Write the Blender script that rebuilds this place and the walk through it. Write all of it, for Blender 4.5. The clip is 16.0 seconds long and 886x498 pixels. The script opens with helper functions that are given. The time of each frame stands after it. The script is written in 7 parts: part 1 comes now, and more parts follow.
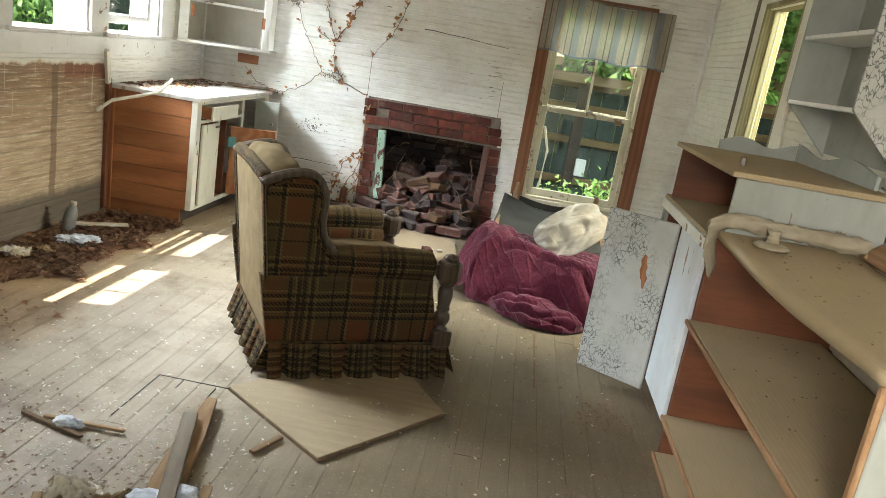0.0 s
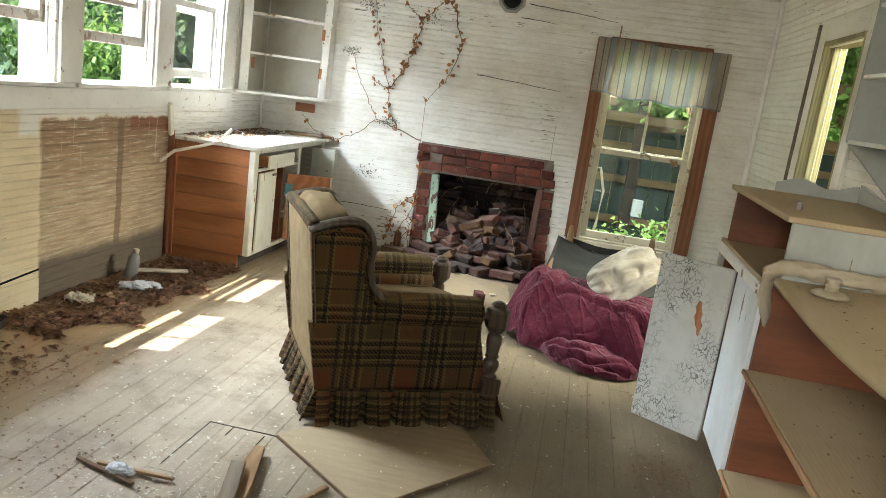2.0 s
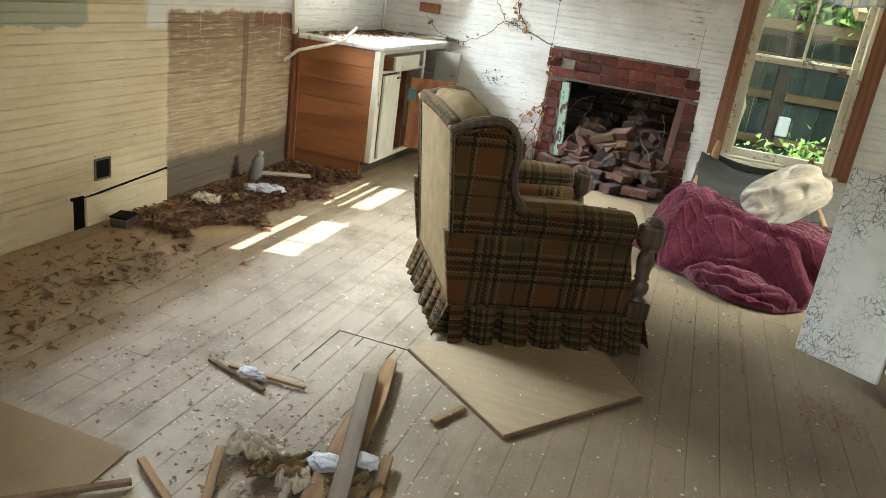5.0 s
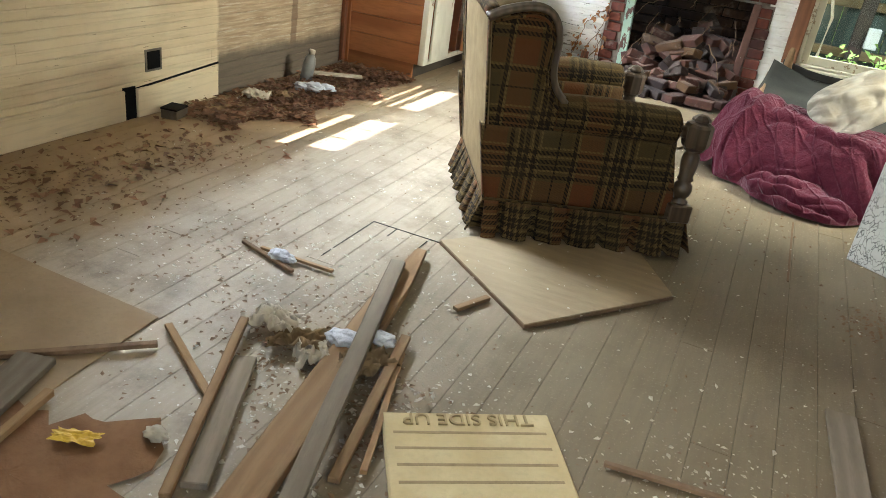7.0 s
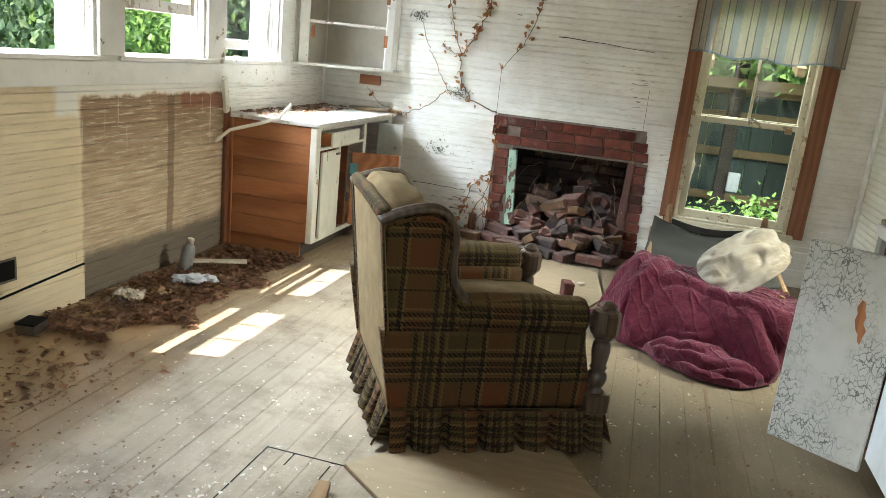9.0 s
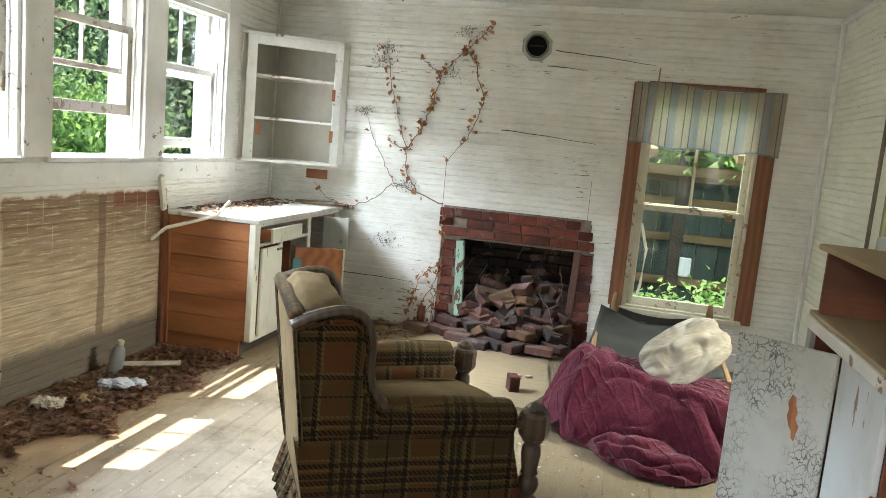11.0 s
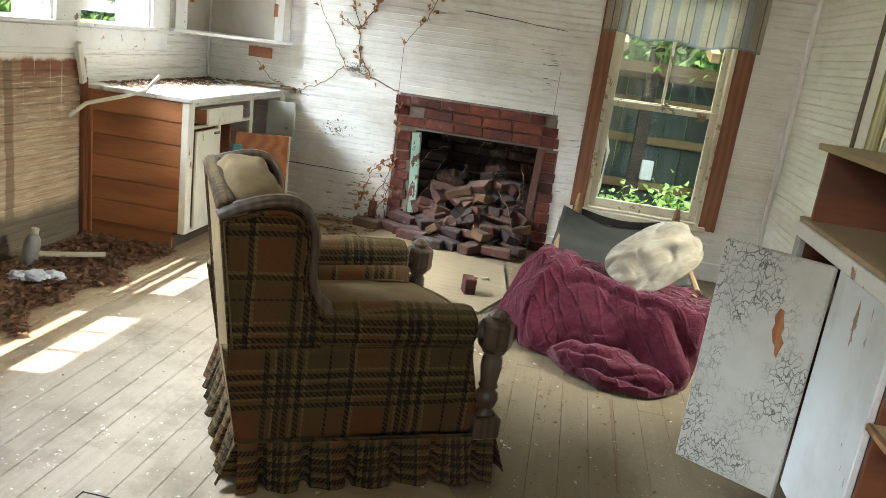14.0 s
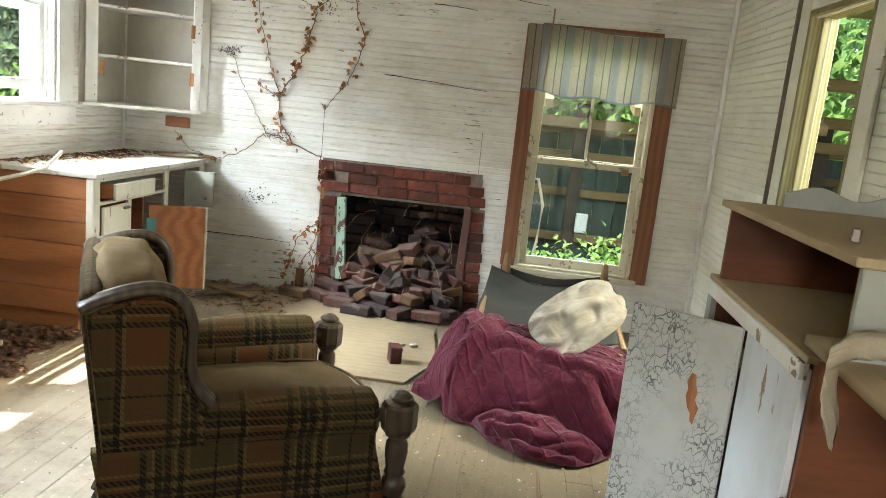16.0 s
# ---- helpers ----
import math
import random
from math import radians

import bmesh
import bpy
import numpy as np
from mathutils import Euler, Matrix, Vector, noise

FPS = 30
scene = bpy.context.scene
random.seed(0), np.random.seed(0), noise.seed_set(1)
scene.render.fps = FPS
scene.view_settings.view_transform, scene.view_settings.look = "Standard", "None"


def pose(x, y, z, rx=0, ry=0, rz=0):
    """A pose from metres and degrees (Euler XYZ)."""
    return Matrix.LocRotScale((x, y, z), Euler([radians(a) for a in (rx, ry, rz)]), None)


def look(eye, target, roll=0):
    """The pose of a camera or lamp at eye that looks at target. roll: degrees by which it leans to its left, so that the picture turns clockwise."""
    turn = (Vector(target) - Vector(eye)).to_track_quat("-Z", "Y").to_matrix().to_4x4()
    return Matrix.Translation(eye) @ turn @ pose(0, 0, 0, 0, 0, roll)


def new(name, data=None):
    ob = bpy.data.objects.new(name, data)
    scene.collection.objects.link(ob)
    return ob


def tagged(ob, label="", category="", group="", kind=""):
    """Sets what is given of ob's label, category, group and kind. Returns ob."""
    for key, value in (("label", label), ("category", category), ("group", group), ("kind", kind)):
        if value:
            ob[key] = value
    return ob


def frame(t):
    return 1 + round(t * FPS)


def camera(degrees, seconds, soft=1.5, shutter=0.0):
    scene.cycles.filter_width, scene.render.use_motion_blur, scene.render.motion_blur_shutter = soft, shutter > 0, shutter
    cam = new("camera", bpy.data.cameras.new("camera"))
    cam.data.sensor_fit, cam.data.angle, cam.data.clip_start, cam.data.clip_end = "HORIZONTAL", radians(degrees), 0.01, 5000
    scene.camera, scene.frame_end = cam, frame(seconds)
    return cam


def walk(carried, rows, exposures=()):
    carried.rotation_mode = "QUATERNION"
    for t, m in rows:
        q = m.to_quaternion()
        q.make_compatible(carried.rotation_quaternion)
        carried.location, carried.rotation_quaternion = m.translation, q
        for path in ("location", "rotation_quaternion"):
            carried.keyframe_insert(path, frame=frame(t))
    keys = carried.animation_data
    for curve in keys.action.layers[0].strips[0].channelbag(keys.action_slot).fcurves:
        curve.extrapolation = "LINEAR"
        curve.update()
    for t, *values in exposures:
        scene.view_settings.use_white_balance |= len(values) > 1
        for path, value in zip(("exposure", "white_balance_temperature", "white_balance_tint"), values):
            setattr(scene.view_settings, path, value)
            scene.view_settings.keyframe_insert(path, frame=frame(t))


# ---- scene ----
cam = camera(60.8, 16.0, 0.7)
PATH = [
    (0, (2.836, -6.485, 1.473), (2.691, -4.554, 0.97), 9.4),
    (0.5, (2.845, -6.481, 1.454), (2.669, -4.553, 0.953), 9.2),
    (1, (2.853, -6.475, 1.449), (2.637, -4.55, 0.951), 9.0),
    (1.5, (2.875, -6.466, 1.453), (2.609, -4.541, 0.976), 8.4),
    (2, (2.882, -6.459, 1.509), (2.564, -4.53, 1.084), 7.9),
    (2.5, (2.865, -6.456, 1.528), (2.496, -4.527, 1.155), 7.5),
    (3, (2.862, -6.453, 1.531), (2.445, -4.524, 1.205), 7.4),
    (3.5, (2.844, -6.426, 1.493), (2.359, -4.515, 1.156), 7.2),
    (4, (2.781, -6.388, 1.46), (2.249, -4.506, 1.042), 7.1),
    (4.5, (2.676, -6.293, 1.408), (2.111, -4.451, 0.873), 7.4),
    (5, (2.674, -6.231, 1.368), (2.138, -4.422, 0.703), 8.2),
    (5.2, (2.687, -6.201, 1.348), (2.151, -4.415, 0.625), 8.9),
    (7.3, (2.836, -6.192, 1.272), (2.158, -4.525, 0.399), 7.5),
    (7.5, (2.792, -6.159, 1.288), (2.11, -4.469, 0.463), 6.9),
    (8, (2.703, -6.039, 1.36), (2.11, -4.267, 0.645), 6.4),
    (8.5, (2.644, -5.976, 1.382), (2.147, -4.142, 0.757), 6.5),
    (9, (2.674, -5.927, 1.428), (2.2, -4.051, 0.922), 6.1),
    (9.5, (2.758, -5.842, 1.465), (2.294, -3.933, 1.087), 5.5),
    (10, (2.795, -5.811, 1.489), (2.356, -3.882, 1.196), 5),
    (10.2, (2.817, -5.814, 1.498), (2.383, -3.88, 1.225), 4.8),
    (12.5, (2.835, -5.653, 1.432), (2.448, -3.723, 1.078), 7.3),
    (13, (2.746, -5.571, 1.422), (2.407, -3.643, 1.012), 8),
    (13.5, (2.679, -5.52, 1.397), (2.383, -3.602, 0.914), 8.3),
    (14, (2.747, -5.463, 1.39), (2.476, -3.552, 0.865), 7.9),
    (14.5, (2.848, -5.398, 1.434), (2.595, -3.473, 0.955), 6.7),
    (15, (2.889, -5.362, 1.455), (2.663, -3.42, 1.034), 6.1),
    (15.5, (2.895, -5.323, 1.449), (2.696, -3.371, 1.064), 5.8),
    (16, (2.903, -5.308, 1.443), (2.728, -3.35, 1.073), 5.9),
]
walk(cam, [(t, look(eye, target, roll)) for t, eye, target, roll in PATH], [(0, 1.85, 6500, 11), (5.2, 1.85, 6500, 11), (7.3, 2.05, 6450, 11), (8.5, 1.89, 6400, 11), (10.2, 1.79, 6300, 11), (13, 1.79, 6300, 11), (14.5, 1.87, 6450, 11), (16, 1.87, 6500, 11)])

# ---- world, sun, lamps ----
world = bpy.data.worlds.new("world")
scene.world = world
world.use_nodes = True
wn = world.node_tree.nodes
sky = wn.new("ShaderNodeTexSky")
sky.sky_type = "NISHITA"
sky.sun_disc = False
sky.sun_elevation = radians(60.5)
sky.sun_rotation = radians(-105)
wn["Background"].inputs["Strength"].default_value = 0.15
world.node_tree.links.new(sky.outputs[0], wn["Background"].inputs["Color"])

sun = new("sun", bpy.data.lights.new("sun", "SUN"))
sun.data.energy, sun.data.angle, sun.data.color = 5.0, radians(0.5), (1.0, 0.95, 0.86)
sun.matrix_world = look((0, 0, 8), (1.0, 0.25, 8 - 1.82))


def area_lamp(name, eye, target, w, h, power, colour):
    lamp = new(name, bpy.data.lights.new(name, "AREA"))
    lamp.data.shape, lamp.data.size, lamp.data.size_y = "RECTANGLE", w, h
    lamp.data.energy, lamp.data.color = power, colour
    lamp.matrix_world = look(eye, target)
    return lamp


DAY = (0.80, 0.91, 1.0)
# area lamps standing in for sky light falling in under the eaves
area_lamp("sky_light_west", (-1.7, -2.1, 3.15), (0.2, -2.1, 1.5), 3.0, 0.8, 400, DAY)
area_lamp("sky_light_north", (3.36, 1.3, 2.75), (3.36, -0.2, 1.0), 1.2, 0.7, 38, (0.88, 1.0, 0.90))
area_lamp("sky_light_east", (5.6, -1.65, 2.45), (3.6, -1.95, 0.9), 0.9, 0.6, 85, (0.95, 1.0, 0.90))
# added fill lamp outside the unseen south doorway; brightens the east side
area_lamp("south_fill_lamp", (1.9, -8.7, 2.0), (3.7, -4.0, 1.0), 1.4, 1.2, 120, (1.0, 0.97, 0.90))

# ---- materials ----


def nodes_of(name, rough=0.6, metal=0.0):
    m = bpy.data.materials.new(name)
    m.use_nodes = True
    nt = m.node_tree
    b = nt.nodes["Principled BSDF"]
    b.inputs["Roughness"].default_value, b.inputs["Metallic"].default_value = rough, metal
    b.inputs["Specular IOR Level"].default_value = 0.12 if rough >= 0.84 else 0.30 if rough >= 0.6 else 0.5
    return m, nt, b


def node(nt, kind, **values):
    n = nt.nodes.new(kind)
    for k, v in values.items():
        if k in n.inputs:
            n.inputs[k].default_value = v
    return n


def coords(nt, scale=(1, 1, 1), world_space=False):
    src = nt.nodes.new("ShaderNodeNewGeometry" if world_space else "ShaderNodeTexCoord")
    mp = nt.nodes.new("ShaderNodeMapping")
    mp.inputs["Scale"].default_value = scale
    nt.links.new(src.outputs["Position" if world_space else "Object"], mp.inputs["Vector"])
    return mp.outputs[0]


def noise_of(nt, vec, scale, detail=4.0, rough=0.6, distort=0.0):
    n = node(nt, "ShaderNodeTexNoise", Scale=scale, Detail=detail, Roughness=rough, Distortion=distort)
    nt.links.new(vec, n.inputs["Vector"])
    return n.outputs["Fac"]


def ramp(nt, fac, lo, hi, a=0.0, b=1.0):
    r = nt.nodes.new("ShaderNodeMapRange")
    r.inputs["From Min"].default_value, r.inputs["From Max"].default_value = lo, hi
    r.inputs["To Min"].default_value, r.inputs["To Max"].default_value = a, b
    r.clamp = True
    nt.links.new(fac, r.inputs["Value"])
    return r.outputs["Result"]


def blend(nt, fac, a, b, mode="MIX"):
    mx = nt.nodes.new("ShaderNodeMix")
    mx.data_type, mx.blend_type = "RGBA", mode
    for sock, v in ((mx.inputs[0], fac), (mx.inputs[6], a), (mx.inputs[7], b)):
        if isinstance(v, (int, float)):
            sock.default_value = v
        elif isinstance(v, tuple):
            sock.default_value = (*v, 1)
        else:
            nt.links.new(v, sock)
    return mx.outputs[2]


def calc(nt, op, a, b=0.0):
    mt = nt.nodes.new("ShaderNodeMath")
    mt.operation = op
    for sock, v in ((mt.inputs[0], a), (mt.inputs[1], b)):
        if isinstance(v, (int, float)):
            sock.default_value = v
        else:
            nt.links.new(v, sock)
    return mt.outputs[0]


def bump(nt, b, height, strength=0.3, dist=0.01):
    bp = nt.nodes.new("ShaderNodeBump")
    bp.inputs["Strength"].default_value, bp.inputs["Distance"].default_value = strength, dist
    nt.links.new(height, bp.inputs["Height"])
    nt.links.new(bp.outputs[0], b.inputs["Normal"])


def per_object(nt, col, amount=0.25):
    info = nt.nodes.new("ShaderNodeObjectInfo")
    v = ramp(nt, info.outputs["Random"], 0, 1, 1 - amount, 1 + amount * 0.6)
    hs = nt.nodes.new("ShaderNodeHueSaturation")
    nt.links.new(v, hs.inputs["Value"])
    nt.links.new(col, hs.inputs["Color"])
    return hs.outputs[0]


def plain(name, c1, c2, scale=6.0, rough=0.7, metal=0.0, stretch=(1, 1, 1), relief=0.2, vary=0.0, fine=60.0):
    """Two-tone worn surface with fine grain."""
    m, nt, b = nodes_of(name, rough, metal)
    v = coords(nt, stretch)
    big, small = noise_of(nt, v, scale, 5), noise_of(nt, v, fine, 3)
    col = blend(nt, ramp(nt, big, 0.3, 0.7), c1, c2)
    dark = tuple(x * 0.72 for x in c1)
    col = blend(nt, ramp(nt, small, 0.5, 0.8, 0, 0.6), col, dark)
    if vary:
        col = per_object(nt, col, vary)
    nt.links.new(col, b.inputs["Base Color"])
    bump(nt, b, small, relief, 0.004)
    return m


def peeling(name, paint, wood, stretch, amount=0.42, rough=0.55, dirt=(0.35, 0.30, 0.22), dirt_amount=0.5, crackle=0.0, where=False):
    """Old paint, chipped down to the wood, with dirt."""
    m, nt, b = nodes_of(name, rough)
    v = coords(nt, stretch, where)
    flat = coords(nt, (1, 1, 1), where)
    chips = noise_of(nt, v, 5.0, 7, 0.65, 0.3)
    patch = noise_of(nt, flat, 1.3, 3)
    edge = calc(nt, "ADD", chips, calc(nt, "MULTIPLY", calc(nt, "SUBTRACT", patch, 0.5), 0.45))
    bare = ramp(nt, edge, 1 - amount, 1 - amount + 0.025)
    stain = ramp(nt, noise_of(nt, flat, 2.2, 6, 0.7), 0.45, 0.8, 0, dirt_amount)
    streak = ramp(nt, noise_of(nt, v, 2.0, 5), 0.5, 0.75, 0, dirt_amount * 0.7)
    col = blend(nt, stain, paint, dirt)
    col = blend(nt, streak, col, dirt)
    grain = noise_of(nt, v, 18.0, 4)
    woodcol = blend(nt, grain, tuple(c * 0.6 for c in wood), tuple(min(1, c * 1.3) for c in wood))
    height = calc(nt, "SUBTRACT", 1.0, bare)
    if crackle:
        vo = nt.nodes.new("ShaderNodeTexVoronoi")
        vo.feature = "DISTANCE_TO_EDGE"
        vo.inputs["Scale"].default_value = crackle
        warp = blend(nt, 0.08, flat, node(nt, "ShaderNodeTexNoise", Scale=9.0).outputs["Color"], "ADD")
        nt.links.new(warp, vo.inputs["Vector"])
        where_cracked = ramp(nt, noise_of(nt, flat, 3.0, 3), 0.40, 0.52)
        line = calc(nt, "MULTIPLY", ramp(nt, vo.outputs["Distance"], 0.02, 0.080, 0.9, 0), where_cracked)
        col = blend(nt, line, col, tuple(c * 0.16 for c in paint))
        height = calc(nt, "SUBTRACT", height, line)
    col = blend(nt, bare, col, woodcol)
    nt.links.new(col, b.inputs["Base Color"])
    bump(nt, b, height, 0.5, 0.003)
    return m


def timber(name, c1, c2, axis="X", rough=0.6, vary=0.2, fine_grain=1.0, dust=0.0):
    """Wood with grain along an axis of the object."""
    m, nt, b = nodes_of(name, rough)
    f = fine_grain
    st = {"X": (1.2, 9 * f, 9 * f), "Y": (9 * f, 1.2, 9 * f), "Z": (9 * f, 9 * f, 1.2)}[axis]
    v = coords(nt, st)
    info = nt.nodes.new("ShaderNodeObjectInfo")
    shift = nt.nodes.new("ShaderNodeVectorMath")
    shift.operation = "ADD"
    cmb = nt.nodes.new("ShaderNodeCombineXYZ")
    nt.links.new(calc(nt, "MULTIPLY", info.outputs["Random"], 37.0), cmb.inputs[0])
    nt.links.new(calc(nt, "MULTIPLY", info.outputs["Random"], 11.0), cmb.inputs[2])
    nt.links.new(v, shift.inputs[0])
    nt.links.new(cmb.outputs[0], shift.inputs[1])
    v = shift.outputs[0]
    w = node(nt, "ShaderNodeTexWave", Scale=1.1, Distortion=7.0, Detail=3.0)
    w.inputs["Detail Scale"].default_value = 0.7
    w.bands_direction = {"X": "Y", "Y": "X", "Z": "X"}[axis]
    nt.links.new(v, w.inputs["Vector"])
    fine = noise_of(nt, v, 9.0, 5, 0.65)
    col = blend(nt, ramp(nt, w.outputs["Fac"], 0.1, 0.9), c1, c2)
    col = blend(nt, ramp(nt, fine, 0.45, 0.75, 0, 0.55), col, tuple(c * 0.55 for c in c1))
    if dust:
        flat = coords(nt, (1, 1, 1), True)
        d = ramp(nt, noise_of(nt, flat, 1.7, 6, 0.6), 0.3, 0.7, dust * 0.35, dust)
        col = blend(nt, d, col, (0.44, 0.345, 0.21))
    col = per_object(nt, col, vary)
    nt.links.new(col, b.inputs["Base Color"])
    bump(nt, b, fine, 0.25, 0.003)
    return m


def floor_wood():
    """Bare narrow boards under dust, with sandy dirt along the west wall and dark scuffs."""
    m, nt, b = nodes_of("dusty_floor_board", 0.62)
    v = coords(nt, (10, 1.0, 1), True)
    flat = coords(nt, (1, 1, 1), True)
    geo = nt.nodes.new("ShaderNodeNewGeometry")
    sep = nt.nodes.new("ShaderNodeSeparateXYZ")
    nt.links.new(geo.outputs["Position"], sep.inputs[0])
    grain = noise_of(nt, v, 4.0, 6, 0.7)
    col = blend(nt, ramp(nt, grain, 0.35, 0.7), (0.35, 0.29, 0.22), (0.21, 0.168, 0.122))
    col = per_object(nt, col, 0.10)
    dust = ramp(nt, noise_of(nt, flat, 1.1, 7, 0.65), 0.32, 0.68, 0.15, 0.85)
    col = blend(nt, dust, col, (0.41, 0.335, 0.24))
    col = blend(nt, ramp(nt, noise_of(nt, flat, 4.0, 7, 0.72), 0.48, 0.68, 0, 0.8), col, (0.150, 0.115, 0.078))
    # dimmer, yellower light on the east side is put into the board colour
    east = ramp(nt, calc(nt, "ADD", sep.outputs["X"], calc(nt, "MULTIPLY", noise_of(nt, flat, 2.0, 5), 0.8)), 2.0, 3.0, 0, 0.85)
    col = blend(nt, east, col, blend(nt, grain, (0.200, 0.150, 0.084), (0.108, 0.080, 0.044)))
    col = blend(nt, ramp(nt, noise_of(nt, flat, 90.0, 3), 0.62, 0.72, 0, 0.5), col, (0.55, 0.49, 0.40))
    wob = calc(nt, "MULTIPLY", noise_of(nt, flat, 3.0, 6), 0.7)
    near = ramp(nt, calc(nt, "SUBTRACT", sep.outputs["X"], wob), 0.10, 0.60, 0.9, 0.0)
    sand = blend(nt, noise_of(nt, flat, 14.0, 5), (0.42, 0.29, 0.155), (0.26, 0.165, 0.085))
    col = blend(nt, near, col, sand)
    nt.links.new(col, b.inputs["Base Color"])
    bump(nt, b, calc(nt, "ADD", grain, noise_of(nt, flat, 120.0, 3)), 0.3, 0.003)
    return m


def wall_paint_left():
    """Cream paint with a bare patch where a cupboard stood, whiter under the sill."""
    m, nt, b = nodes_of("cream_paint_with_bare_patch", 0.6)
    geo = nt.nodes.new("ShaderNodeNewGeometry")
    sep = nt.nodes.new("ShaderNodeSeparateXYZ")
    nt.links.new(geo.outputs["Position"], sep.inputs[0])
    flat = coords(nt, (1, 1, 1), True)
    v = coords(nt, (1, 1.0, 14), True)
    wob = calc(nt, "MULTIPLY", calc(nt, "SUBTRACT", noise_of(nt, flat, 7.0, 5), 0.5), 0.10)
    y = calc(nt, "ADD", sep.outputs["Y"], calc(nt, "MULTIPLY", wob, 0.5))
    z = calc(nt, "ADD", sep.outputs["Z"], wob)
    chips = noise_of(nt, v, 5.0, 7, 0.65)
    cream = blend(nt, ramp(nt, noise_of(nt, flat, 1.6, 5), 0.35, 0.7), (0.78, 0.66, 0.46), (0.66, 0.53, 0.34))
    cream = blend(nt, ramp(nt, noise_of(nt, v, 3.0, 6), 0.5, 0.8, 0, 0.5), cream, (0.40, 0.32, 0.20))
    cream = blend(nt, ramp(nt, chips, 0.66, 0.69), cream, (0.16, 0.10, 0.06))
    bare = blend(nt, ramp(nt, noise_of(nt, v, 4.0, 6), 0.35, 0.65), (0.56, 0.44, 0.29), (0.36, 0.255, 0.16))
    brown = calc(nt, "MULTIPLY", ramp(nt, calc(nt, "ADD", z, calc(nt, "MULTIPLY", noise_of(nt, flat, 3.0, 5), 0.5)), 0.85, 1.15, 0, 0.8), ramp(nt, chips, 0.62, 0.52))
    bare = blend(nt, brown, bare, (0.27, 0.165, 0.095))
    bare = blend(nt, ramp(nt, chips, 0.55, 0.62, 0, 0.7), bare, (0.62, 0.54, 0.40))
    top = blend(nt, ramp(nt, noise_of(nt, v, 6.0, 5), 0.4, 0.6), (0.30, 0.13, 0.07), (0.22, 0.10, 0.06))
    bare = blend(nt, calc(nt, "MULTIPLY", ramp(nt, z, 0.925, 0.94), ramp(nt, y, -1.99, -1.97)), bare, top)
    drip = calc(nt, "MULTIPLY", ramp(nt, noise_of(nt, coords(nt, (1, 26, 0.6), True), 1.6, 2), 0.64, 0.68), ramp(nt, z, 0.70, 0.98))
    bare = blend(nt, drip, bare, (0.74, 0.70, 0.60))
    strip = calc(nt, "MULTIPLY", ramp(nt, y, -2.11, -2.10), ramp(nt, y, -2.05, -2.04, 1, 0))
    bare = blend(nt, calc(nt, "MULTIPLY", strip, 0.75), bare, (0.18, 0.11, 0.07))
    low = blend(nt, noise_of(nt, v, 6.0, 6), (0.10, 0.08, 0.06), (0.22, 0.17, 0.12))
    bare = blend(nt, ramp(nt, z, 0.26, 0.20), bare, low)
    inside = calc(nt, "MULTIPLY", calc(nt, "MULTIPLY", ramp(nt, y, -2.81, -2.79), ramp(nt, y, -1.40, -1.42)), ramp(nt, z, 1.04, 1.02))
    col = blend(nt, inside, cream, bare)
    white = calc(nt, "MULTIPLY", ramp(nt, z, 1.0, 1.05), ramp(nt, y, -3.0, -2.95))
    white2 = calc(nt, "MULTIPLY", ramp(nt, z, 0.93, 0.96), calc(nt, "MULTIPLY", ramp(nt, y, -2.98, -2.95), ramp(nt, y, -2.80, -2.83)))
    col = blend(nt, calc(nt, "MAXIMUM", calc(nt, "MULTIPLY", white, calc(nt, "SUBTRACT", 1.0, inside)), white2), col, (0.80, 0.78, 0.72))
    splash = calc(nt, "MULTIPLY", ramp(nt, y, -1.47, -1.45), ramp(nt, z, 0.88, 0.90))
    col = blend(nt, splash, col, blend(nt, ramp(nt, chips, 0.52, 0.62, 0, 0.6), (0.80, 0.78, 0.72), (0.52, 0.46, 0.38)))
    green = calc(nt, "MULTIPLY", calc(nt, "MULTIPLY", ramp(nt, y, -3.36, -3.38), ramp(nt, z, 0.95, 0.96)), ramp(nt, z, 1.10, 1.09))
    col = blend(nt, calc(nt, "MULTIPLY", green, 0.8), col, (0.34, 0.38, 0.28))
    nt.links.new(col, b.inputs["Base Color"])
    bump(nt, b, chips, 0.25, 0.003)
    return m


